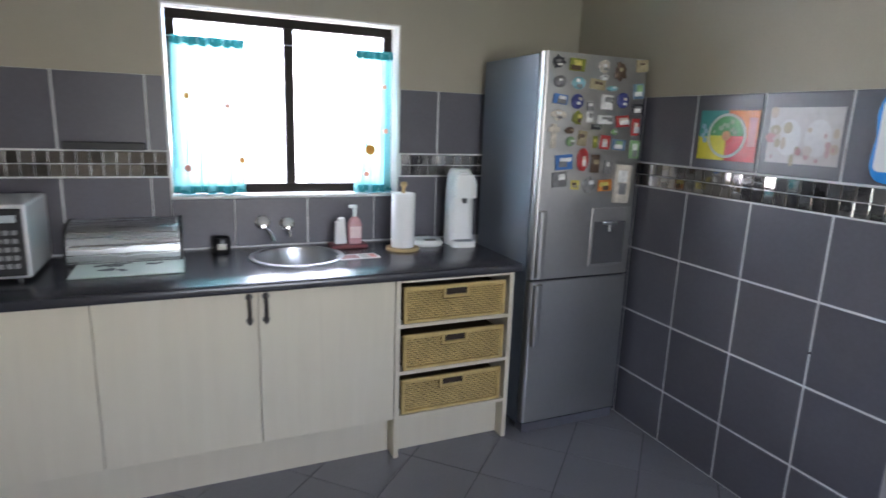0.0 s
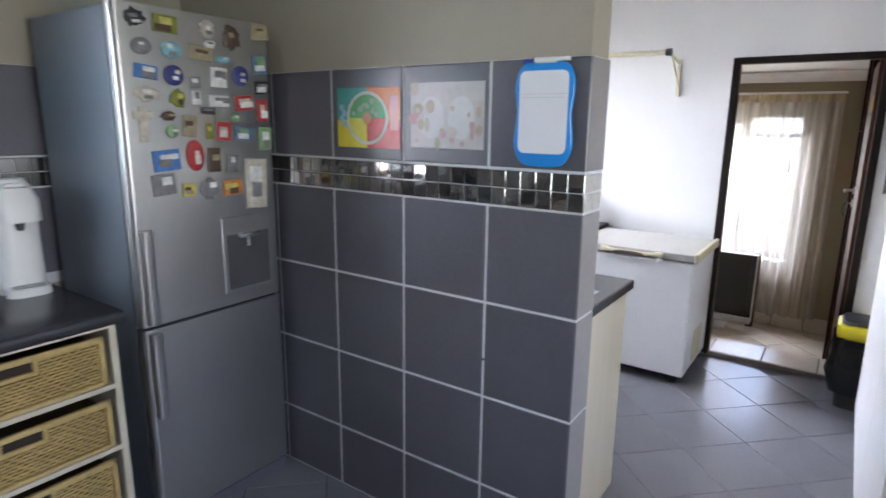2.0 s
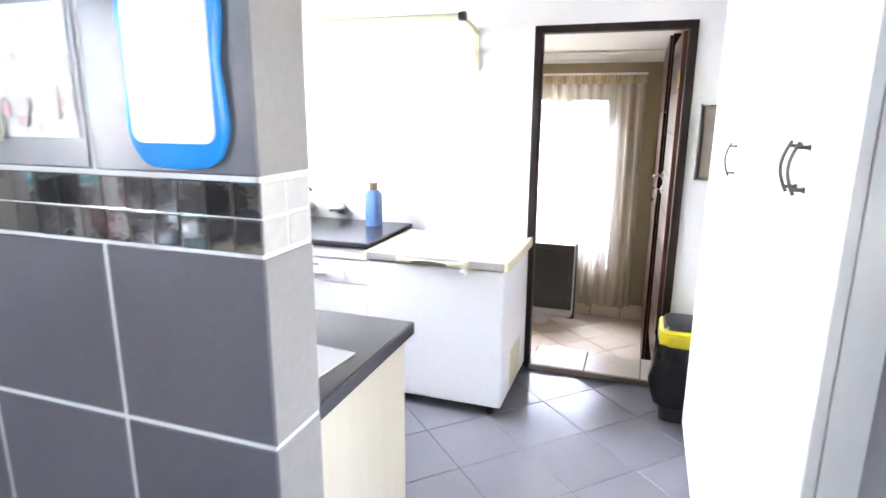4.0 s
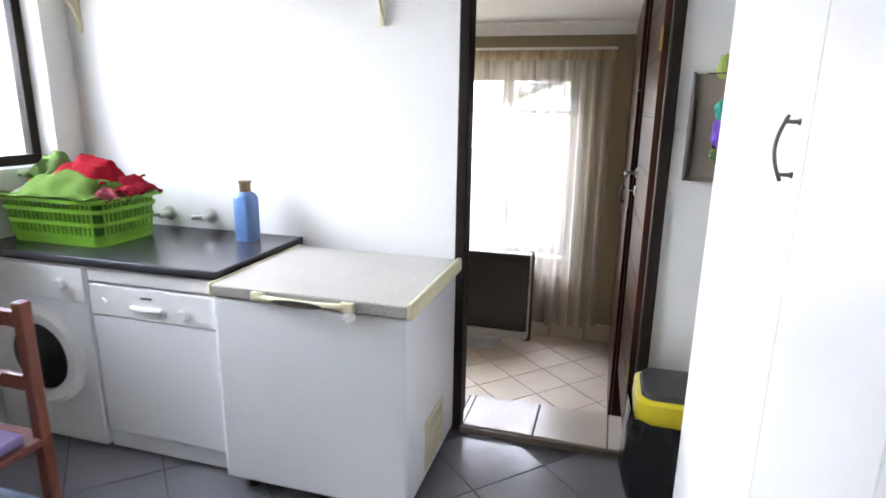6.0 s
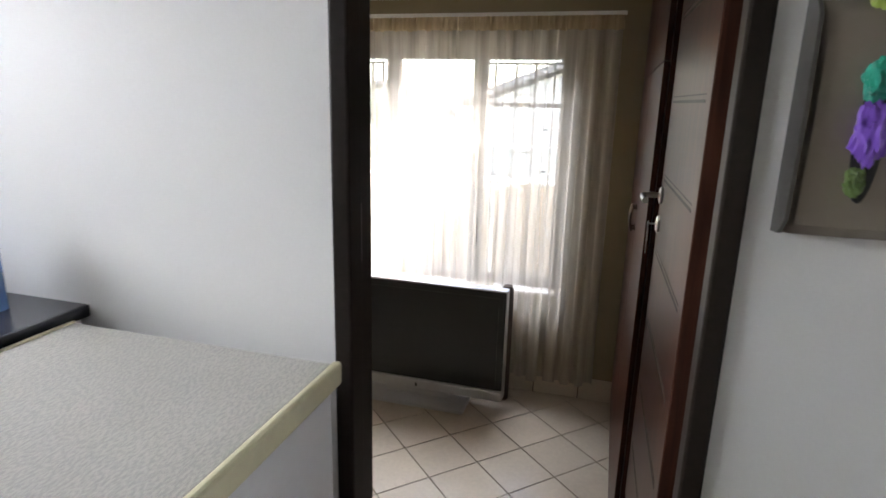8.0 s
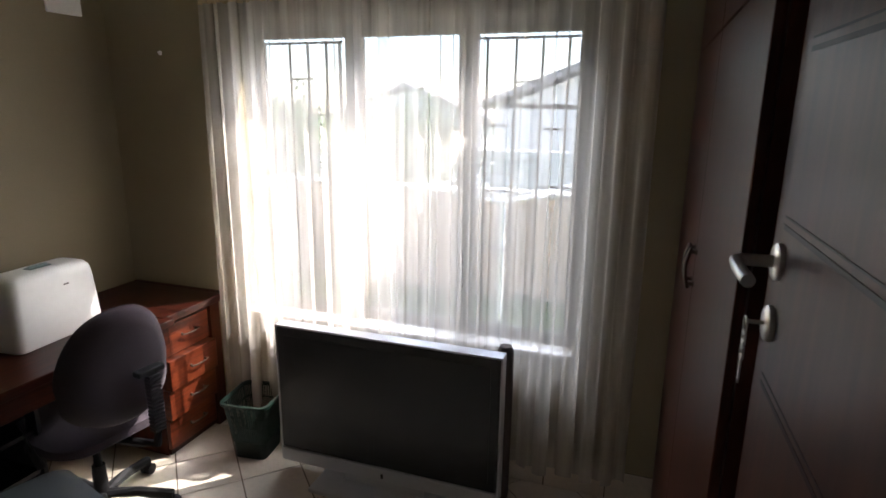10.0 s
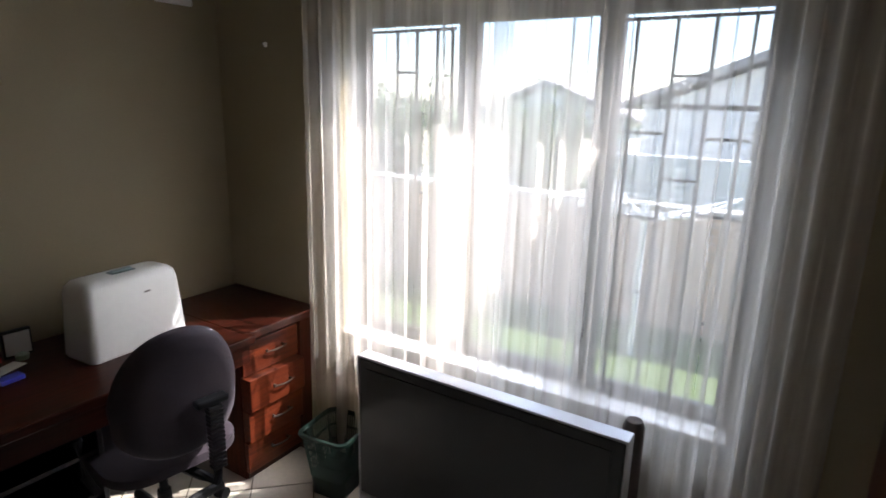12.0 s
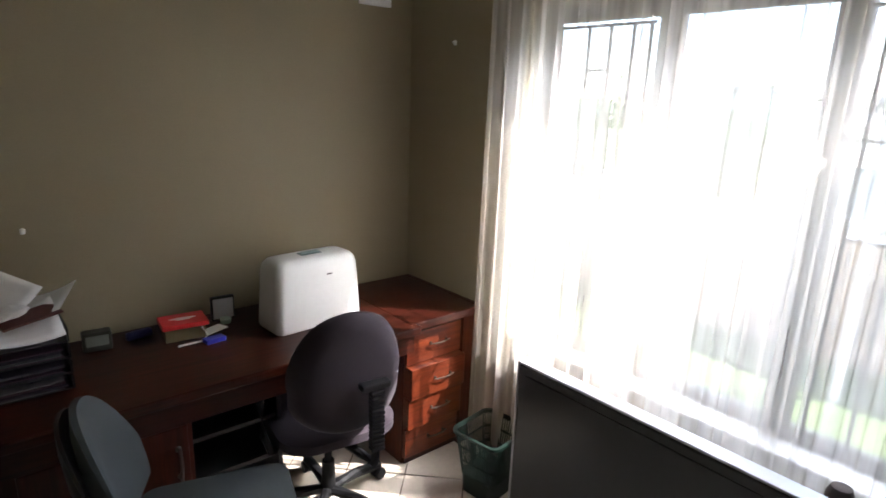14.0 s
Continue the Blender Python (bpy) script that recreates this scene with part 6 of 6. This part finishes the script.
part("rim", bm, GREEN, wbin, "", True)
for zz, kk in ((0.16, 0.0085), (0.23, 0.0175)):
    bm = bmesh.new()
    loft(bm, [rounded(-0.10 - kk, 0.10 + kk, -0.09 - kk, 0.09 + kk, 0.033, z, 7) for z in (zz, zz + 0.012)], False)
    part("hoop", bm, GREEN, wbin, "", True)

# ---- things on the desk ----
tray_t = thing("letter_trays", pose(5.48, 2.73, DT), "stack of black letter trays full of papers", "letter tray")
PAPER = material("white_paper", (0.74, 0.74, 0.73), 0.8, vary=0.04)
tray_paper = (material("grey_paper", (0.16, 0.15, 0.16), 0.8), material("dark_folder", (0.04, 0.035, 0.05), 0.6), material("plum_folder", (0.08, 0.04, 0.06), 0.6))
for k in range(4):
    z = 0.01 + 0.055 * k
    bm = bmesh.new()
    box(bm, 0, 0.27, 0, 0.33, z, z + 0.004)
    box(bm, 0.265, 0.27, 0, 0.33, z, z + 0.045)
    box(bm, 0, 0.005, 0, 0.33, z, z + 0.045)
    box(bm, 0, 0.27, 0.325, 0.33, z, z + 0.045)
    part("tray", bm, BLACK, tray_t)
    rnd = random.Random(30 + k)
    for q in range(4):
        part("paper", B(0.012, 0.25 - 0.02 * rnd.random(), 0.004 - 0.016 * rnd.random(), 0.30, z + 0.005 + q * 0.009, z + 0.008 + q * 0.009), tray_paper[(q + k) % 3], tray_t)
LOOSE = (("white paper sheet bent up on the letter trays", 5.55, 2.88, 0.285, 14, -22, 40), ("white paper sheet lying askew on the letter trays", 5.66, 2.92, 0.252, 3, -7, -24), ("white paper sheet hanging over the front tray", 5.60, 2.79, 0.232, 16, 2, 5))
for label, x, y, z, rx, ry, rz in LOOSE:
    bm = bmesh.new()
    rows = []
    for i in range(9):
        u = i / 8 - 0.5
        rows.append([(0.27 * u, 0.20 * (j / 6 - 0.5), 0.10 * u * u + 0.05 * (j / 6 - 0.5) * u) for j in range(7)])
    vv = [[bm.verts.new(p) for p in r] for r in rows]
    for r0, r1 in zip(vv, vv[1:]):
        for j in range(6):
            bm.faces.new((r0[j], r1[j], r1[j + 1], r0[j + 1]))
    ob = solid("loose_paper", bm, PAPER, label, "paper", pose(x, y, DT + z, rx, ry, rz), "loose papers", True)
    ob.modifiers.new("thickness", "SOLIDIFY").thickness = 0.0012
solid("booklet", B(-0.09, 0.08, -0.05, 0.05, 0, 0.006), material("dark_red_cover", (0.13, 0.04, 0.035), 0.5), "dark red booklet on the papers", "booklet", pose(5.66, 2.80, DT + 0.258, 3, -6, 14))
solid("receipt", crumple(bmesh.new(), (0, 0, 0), (0.05, 0.04, 0.022), 3.3, 2), PAPER, "crumpled white receipt on the papers", "paper", pose(5.61, 2.80, DT + 0.285))

calc = thing("desk_clock", pose(5.87, 3.04, DT, 0, 0, -6), "small dark desk clock with a pale dial", "clock")
part("case", B(-0.05, 0.05, -0.03, 0.03, 0.0, 0.075, bevel=0.008), material("dark_olive_plastic", (0.05, 0.05, 0.04), 0.4), calc)
part("display", B(-0.038, 0.038, -0.032, -0.0295, 0.025, 0.065), material("lcd_grey", (0.22, 0.24, 0.2), 0.3), calc)
solid("stapler", B(-0.05, 0.05, -0.016, 0.016, 0, 0.035, bevel=0.01), material("dark_blue_plastic", (0.02, 0.02, 0.12), 0.35), "dark blue stapler on the desk", "stapler", pose(6.02, 3.06, DT, 0, 0, 10))
rbx = thing("card_box", pose(6.17, 2.985, DT, 0, 0, -6), "red lidded card box with a white emblem", "box")
part("body", B(-0.075, 0.075, -0.05, 0.05, 0.0, 0.055), material("khaki_card", (0.16, 0.14, 0.07), 0.6), rbx)
part("lid", B(-0.088, 0.088, -0.065, 0.065, 0.055, 0.075, bevel=0.003), material("red_card", (0.48, 0.02, 0.02), 0.45), rbx, "bright red lid")
bm = bmesh.new()
loft(bm, [[(0.045 * math.cos(a) * (1 + 0.3 * math.sin(3 * a)), 0.016 * math.sin(a), z) for a in [k * math.tau / 24 for k in range(24)]] for z in (0.0752, 0.0758)])
part("emblem", bm, PAPER, rbx, "white emblem")
bm = bmesh.new()
bent(bm, [(0.06, -0.06, 0.05), (0.075, -0.085, 0.02), (0.05, -0.10, 0.004), (-0.04, -0.11, 0.004)], 0.004, 6)
solid("white_cable", bm, WHITE_PLASTIC, "short white cable beside the red box", "cable", pose(6.17, 2.985, DT, 0, 0, -6))
solid("blue_box", B(-0.04, 0.04, -0.022, 0.022, 0, 0.018, bevel=0.003), material("bright_blue_card", (0.04, 0.05, 0.42), 0.4), "small bright blue packet on the desk", "packet", pose(6.25, 2.86, DT, 0, 0, 8))
mug = thing("photo_stand", pose(6.36, 3.06, DT, 0, 0, -4), "small dark stand holding a white card", "stand")
part("back", B(-0.05, 0.05, 0.0, 0.02, 0.0, 0.11, bevel=0.004), BLACK, mug)
part("card", B(-0.042, 0.042, -0.004, 0.0, 0.012, 0.1), PAPER, mug)
bm = bmesh.new()
lathe(bm, [(0, 0), (0.022, 0.0), (0.024, 0.02), (0.0, 0.03)], 14)
part("figure", bm, material("pale_green_glaze", (0.35, 0.45, 0.35), 0.4), mug, "", True, pose(0, -0.03, 0.0))
solid("note_paper", B(-0.05, 0.05, -0.03, 0.03, 0, 0.002), PAPER, "crumpled white note on the desk", "paper", pose(6.29, 2.98, DT, 0, 0, 22))

# fixture and nails on the walls
solid("wall_vent", B(-0.09, 0.09, -0.02, 0.0, -0.03, 0.12, bevel=0.005), WHITE_PLASTIC, "white plastic vent cover high on the khaki wall", "vent", pose(7.22, BN, 1.77))
for x, y, z, rz in ((BW, 2.83, 1.575, 0), (5.70, BN, 0.80, 90)):
    bm = bmesh.new()
    tube(bm, (0, 0, 0), (-0.018, 0, 0.003), 0.005, 0.004)
    lathe(bm, [(0, -0.012), (0.008, -0.01), (0.009, 0.008), (0, 0.012)], 10, (-0.003, 0, 0))
    solid("wall_plug", bm, WHITE_PLASTIC, "small white wall plug in the khaki wall", "wall plug", pose(x, y, z, 0, 0, rz), "wall plugs")

# purple cloth over a wooden chair back in the scullery
wc = thing("wooden_chair", pose(3.98, 1.98, 0), "red-brown wooden chair with lilac cloth over it", "chair")
RED_WOOD = wood("red_brown_wood", (0.14, 0.035, 0.018), (0.25, 0.07, 0.035), 0.4, 6, 2)
for x, y, h in ((0, 0, 0.88), (-0.38, 0, 0.45), (0, 0.38, 0.88), (-0.38, 0.38, 0.45)):
    part("leg", B(x - 0.018, x + 0.018, y - 0.018, y + 0.018, 0, h, bevel=0.004), RED_WOOD, wc)
part("seat", B(-0.41, 0.02, -0.02, 0.40, 0.43, 0.455, bevel=0.006), RED_WOOD, wc)
for z in (0.6, 0.8):
    part("back_rail", B(-0.01, 0.01, 0.018, 0.362, z, z + 0.05, bevel=0.004), RED_WOOD, wc)
part("cloth", B(-0.40, -0.05, 0.0, 0.38, 0.455, 0.49, bevel=0.012), material("lilac_cloth", (0.25, 0.2, 0.4), 0.9, vary=0.15, grain=120, bump=0.3), wc)

# ---- outside ----
BRICK = material("tan_face_brick", (0.50, 0.37, 0.28), 0.85, vary=0.15, grain=60, bump=0.3, per_piece=0.12)
MORTAR = material("pale_mortar", (0.45, 0.42, 0.38), 0.9, vary=0.1, grain=100, bump=0.3)
PLASTER = material("pale_plaster", (0.72, 0.70, 0.66), 0.85, vary=0.05, grain=60, bump=0.1)
ROOF = material("grey_roof_tile", (0.34, 0.31, 0.30), 0.8, vary=0.15, grain=30, bump=0.2)
garden_wall = setting("garden_wall", B(10.72, 10.88, -6, 12, -0.7, 0.46), MORTAR, "low tan brick garden wall", "wall")
setting("wall_coping", B(10.69, 10.91, -6, 12, 0.46, 0.50), MORTAR, "brick wall coping", "trim")
setting("neighbour_wall", B(14.5, 14.7, -10, 20, -0.7, 0.62), PLASTER, "pale plastered boundary wall", "wall")
# made-up sunlit wall, added so the north windows look out on white
setting("yard_wall", B(-14, 8, 6.8, 7.0, -0.7, 2.2), PLASTER, "white wall added to brighten the kitchen window view", "wall")
setting("paving", B(-14, 8.6, 3.4, 6.8, -0.62, -0.60), material("pale_paving", (0.5, 0.48, 0.44), 0.85, vary=0.1, grain=30, bump=0.2), "pale concrete paving", "pavement")


def house(name, x, y, deep, wide, wall_h, ridge, label, windows):
    ob = thing(name, pose(x, y, -0.62), label, "house")
    part("wall", B(0, deep, 0, wide, 0, wall_h), PLASTER, ob)
    bm = bmesh.new()
    tri = [(-0.4, wall_h - 0.12), (wide / 2, ridge), (wide + 0.4, wall_h - 0.12), (wide + 0.4, wall_h), (wide / 2, ridge + 0.18), (-0.4, wall_h)]
    loft(bm, [[(xx, yy, zz) for yy, zz in tri] for xx in (-0.3, deep + 0.3)])
    part("roof", bm, ROOF, ob)
    bm = bmesh.new()
    loft(bm, [[(xx, yy, zz) for yy, zz in ((0, wall_h - 0.1), (wide / 2, ridge - 0.05), (wide, wall_h - 0.1))] for xx in (0, deep)])
    part("gable", bm, PLASTER, ob)
    for wy, wz, ww, wh in windows:
        f = part("window", B(-0.03, 0.02, wy, wy + ww, wz, wz + wh), BRONZE, ob)
        part("pane", B(-0.035, -0.028, wy + 0.05, wy + ww - 0.05, wz + 0.05, wz + wh - 0.05), BLACK_GLOSS, f)
    return ob


house("neighbour_house", 17.5, -3.6, 8, 7.2, 2.0, 3.35, "pale grey neighbouring house with a gabled tiled roof", ((4.0, 0.9, 1.2, 0.8), (1.2, 0.9, 1.2, 0.9)))
house("far_house", 26, 6.2, 8, 6.0, 1.5, 2.6, "pale far house with a hipped grey roof", ((1.0, 0.5, 1.1, 0.7), (3.6, 0.5, 1.1, 0.7)))

line = thing("washing_line", pose(10.0, 1.62, -0.62), "white rotary washing line on the lawn", "washing line")
bm = bmesh.new()
tube(bm, (0, 0, 0), (0, 0, 1.25), 0.028)
part("pole", bm, WHITE_ENAMEL, line, "", True)
for k in range(4):
    a = radians(35 + 90 * k)
    bm = bmesh.new()
    tube(bm, (0, 0, 1.12), (0.75 * math.cos(a), 0.75 * math.sin(a), 1.28), 0.014)
    part("arm", bm, WHITE_ENAMEL, line)
bm = bmesh.new()
for r in (0.35, 0.55, 0.74):
    for k in range(4):
        a, b = radians(35 + 90 * k), radians(125 + 90 * k)
        z = 1.12 + 0.16 * r / 0.75
        tube(bm, (r * math.cos(a), r * math.sin(a), z), (r * math.cos(b), r * math.sin(b), z), 0.006, sides=6)
part("lines", bm, WHITE_PLASTIC, line)


def tree(x, y, h, label, seed, spread=1.3):
    ob = thing("garden_tree", pose(x, y, -0.62), label, "tree", "garden trees")
    rnd = random.Random(seed)
    bm = bmesh.new()
    tube(bm, (0, 0, 0), (0.05, 0.03, h * 0.5), 0.11, 0.07)
    tips = []
    for k in range(9):
        a = k * 2.4
        e = Vector((spread * 0.6 * math.cos(a), spread * 0.6 * math.sin(a), h * rnd.uniform(0.6, 0.95)))
        tube(bm, (0.05, 0.03, h * rnd.uniform(0.3, 0.5)), e, 0.05, 0.012, 7)
        tips.append(e)
    part("trunk", bm, material("tree_bark", (0.10, 0.07, 0.05), 0.9, vary=0.3, bump=0.6), ob)
    verts, faces = [], []
    for e in tips:
        for _ in range(420):
            c = e + Vector((rnd.gauss(0, spread * 0.27), rnd.gauss(0, spread * 0.27), rnd.gauss(0, h * 0.12)))
            q = Euler((rnd.uniform(0, 6), rnd.uniform(0, 6), rnd.uniform(0, 6))).to_matrix()
            s = rnd.uniform(0.03, 0.065)
            i = len(verts)
            verts += [c + q @ Vector(p) * s for p in ((-1, 0, 0), (0, -0.5, 0.1), (1, 0, 0), (0, 0.5, 0.1))]
            faces.append((i, i + 1, i + 2, i + 3))
    me = bpy.data.meshes.new("crown")
    me.from_pydata(verts, [], faces)
    me.materials.append(material("leaf_green", (0.07, 0.12, 0.03), 0.6, vary=0.3))
    cr = new("crown", me)
    cr.parent = ob
    tagged(cr, "loose crown of small green leaves", kind="stuff")
    return ob


tree(13.0, 6.2, 1.8, "small leafy green garden tree behind the wall", 5, 0.9)
tree(12.4, 3.6, 1.9, "green shrub beyond the brick wall", 6, 0.8)

# ---- tiles: pieces of the walls and floors ----
J = 0.0085
rows_z = ((1.42, 1.752), (0.966, 1.30), (0.622, 0.966), (0.277, 0.622), (-0.06, 0.277))


def tile_rows(parent, cols, rows, place, mat, turn):
    for z0, z1 in rows:
        zz0 = max(z0, 0.0)
        h = z1 - zz0 - J
        by_width = {}
        for a, b in cols:
            by_width.setdefault(round(b - a, 3), []).append((a + b) / 2)
        for w, mids in by_width.items():
            pieces("tile", parent, mat, (w - J, h), [put(*place(u, (zz0 + z1) / 2), turn) for u in mids])


def tilt(m, rnd, deg):
    return m @ Euler((radians(rnd.uniform(-deg, deg)), radians(rnd.uniform(-deg, deg)), 0)).to_matrix().to_4x4()


rnd = random.Random(21)
# partition, kitchen side and end
setting("tile_bed_partition", B(PW + 0.003, PW + 0.008, 0.94, NW, 0, 1.749), GROUT, "white grout bed of the partition tiles", "trim")
cols = [(0.932, 1.264), (1.264, 1.615), (1.615, 1.965), (1.965, 2.31), (2.31, 2.655), (2.655, 2.93)]
tile_rows(partition, cols, rows_z, lambda u, z: (PW, u, z), TILE, WEST)
spots = []
for r, z in enumerate((1.3305, 1.388)):
    for k in range(38):
        spots.append(tilt(put(PW - 0.001, 0.961 + 0.0525 * k, z, WEST), rnd, 1.1))
pieces("mosaic_tile", partition, MIRROR_TILE, (0.0502, 0.0548), spots, thick=0.005, inset=0.002)
setting("tile_bed_partition_end", B(PW + 0.003, PT - 0.002, 0.938, 0.943, 0, 1.749), GROUT, "white grout bed of the wall end tiles", "trim")
# end tiles: same grey tile, scullery light put into a lighter colour
tile_rows(partition, [(PW - 0.002, PT + 0.004)], rows_z, lambda u, z: (u, 0.935, z), material("grey_tile_lit_end", (0.26, 0.24, 0.23), 0.35, vary=0.1, grain=60, per_piece=0.05), SOUTH)
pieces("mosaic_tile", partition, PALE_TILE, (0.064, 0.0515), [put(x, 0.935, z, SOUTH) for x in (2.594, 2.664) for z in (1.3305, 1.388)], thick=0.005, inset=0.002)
# stub wall: kitchen side and end
setting("tile_bed_stub", B(2.593, 2.598, -2.2, 0.05, 0, 1.749), GROUT, "white grout bed of the stub wall tiles", "trim")
cols = [(0.055 - 0.345 * (k + 1), 0.055 - 0.345 * k) for k in range(6)]
tile_rows(stub, cols, rows_z, lambda u, z: (2.59, u, z), TILE, WEST)
pieces("mosaic_tile", stub, MIRROR_TILE, (0.0502, 0.0548), [tilt(put(2.589, 0.026 - 0.0525 * k, z, WEST), rnd, 1.0) for k in range(36) for z in (1.3305, 1.388)], thick=0.005, inset=0.002)
setting("tile_bed_stub_end", B(2.594, 2.728, 0.05, 0.053, 0, 1.749), GROUT, "white grout bed of the stub end tiles", "trim")
tile_rows(stub, [(2.588, 2.73)], rows_z, lambda u, z: (u, 0.058, z), TILE, NORTH)
pieces("mosaic_tile", stub, PALE_TILE, (0.064, 0.0515), [put(x, 0.058, z, NORTH) for x in (2.624, 2.694) for z in (1.3305, 1.388)], thick=0.005, inset=0.002)
# north wall behind the worktop, round the window
bm = bmesh.new()
for a, b, lo, hi in ((-1.5, WX0, 0.9, 1.752), (WX0, WX1, 0.9, WZ0 - 0.002), (WX1, 2.55, 0.9, 1.752)):
    box(bm, a, b, NW - 0.004, NW - 0.0005, lo, hi)
setting("tile_bed_north", bm, GROUT, "white grout bed of the kitchen wall tiles", "trim")
FN = NW - 0.008
edges = [-1.575 + 0.36 * k for k in range(12)]
for z0, z1 in ((1.412, 1.755), (0.94, 1.292)):
    for a, b in zip(edges, edges[1:]):
        for lo, hi in ((a, b),) if not (b > WX0 and a < WX1) else ((a, min(b, WX0)), (max(a, WX1), b)) if z0 > 1.3 else ((a, b),):
            if hi - lo < 0.02:
                continue
            top = z1 if not (z0 < 1.3 and lo < WX1 and hi > WX0) else WZ0 - 0.003
            if top < z1 and (lo < WX0 - 0.02 or hi > WX1 + 0.02):
                for c, d, t in ((lo, WX0, z1), (max(lo, WX0), min(hi, WX1), top), (WX1, hi, z1)):
                    if d - c > 0.02 and c >= lo - 1e-6 and d <= hi + 1e-6:
                        pieces("tile", wall_north, TILE, (d - c - (J if (c == lo and d == hi) else 0.002), t - z0 - J), [put((c + d) / 2, FN, (z0 + t) / 2, SOUTH)])
            else:
                pieces("tile", wall_north, TILE, (hi - lo - J, top - z0 - J), [put((lo + hi) / 2, FN, (z0 + top) / 2, SOUTH)])
spots = []
for z in (1.323, 1.381):
    x = -1.46
    while x < 2.5:
        if x + 0.026 < WX0 or x - 0.026 > WX1:
            spots.append(tilt(put(x, FN - 0.001, z, SOUTH), rnd, 1.0))
        x += 0.0525
pieces("mosaic_tile", wall_north, MIRROR_TILE, (0.0502, 0.0548), spots, thick=0.005, inset=0.002)

# floors: tiles laid on the diagonal
def diagonal(parent, mat, pitch, joint, origin, area, z, keep=None):
    half = pitch / math.sqrt(2)
    spots = []
    for i in range(-60, 61):
        for j in range(-60, 61):
            x, y = origin[0] + (i + j) * half, origin[1] + (i - j) * half
            if area[0] <= x <= area[1] and area[2] <= y <= area[3] and (keep is None or keep(x, y)):
                spots.append(put(x, y, z, Matrix.Rotation(radians(45), 4, "Z")))
    pieces("floor_tile", parent, mat, (pitch - joint, pitch - joint), spots, thick=0.006, inset=0.0007)
    return len(spots)


diagonal(kitchen_floor, FLOOR_TILE, 0.345, 0.005, (4.478, 0.807), (-1.6, 5.13, -2.3, 3.0), 0.0, lambda x, y: (y > -0.42 or x < 2.5) and not (x > 5.0 and 0.0 < y < 1.2 and x > 5.08))
diagonal(bedroom_floor, CREAM_TILE, 0.281, 0.006, (6.588, 0.755), (5.5, 7.6, -0.1, 3.3), BF, lambda x, y: True)
edge_y = [DY0 + 0.035, 0.315, 0.635, 0.955, DY1 - 0.035]
for a, b in zip(edge_y, edge_y[1:]):
    if b - a > 0.012:
        pieces("step_tile", step_upper, CREAM_TILE, (0.292, b - a - 0.006), [put(5.275, (a + b) / 2, 0.03, Matrix.Identity(4))])
edge_y = [0.185, 0.43, 0.75, 1.07, 1.39, 1.445]
for a, b in zip(edge_y, edge_y[1:]):
    pieces("step_tile", step_lower, CREAM_TILE, (0.365, b - a - 0.006), [put(5.617, (a + b) / 2, -0.18, Matrix.Identity(4))])
for k in range(12):
    y = 0.36 + 0.281 * k
    if y < BN:
        pieces("skirting_tile", skirting, CREAM_TILE, (0.275, 0.146), [put(BW - 0.010, y, BF + 0.075, WEST)])

# bricks of the garden wall: the stretch seen through the window singly, the rest joined
def brick_mesh(bm, y, z):
    box(bm, 10.708, 10.73, y + 0.005, y + 0.215, z + 0.005, z + 0.068)


shared = mesh_of(box(bmesh.new(), 0, 0.022, 0, 0.21, 0, 0.063, bevel=0.003, segments=1), "brick", BRICK)
rest = bmesh.new()
for r in range(14):
    z = -0.6 + r * 0.0745
    for k in range(-26, 54):
        y = k * 0.2225 + (0.111 if r % 2 else 0)
        if -0.6 < y < 3.8:
            b = new("brick", shared)
            b.parent = garden_wall
            b.location = (10.708, y, z + 0.005)
        else:
            brick_mesh(rest, y, z)
rest_ob = part("brick_rest", rest, BRICK, garden_wall, "tan bricks of the garden wall")
tagged(rest_ob, kind="stuff")
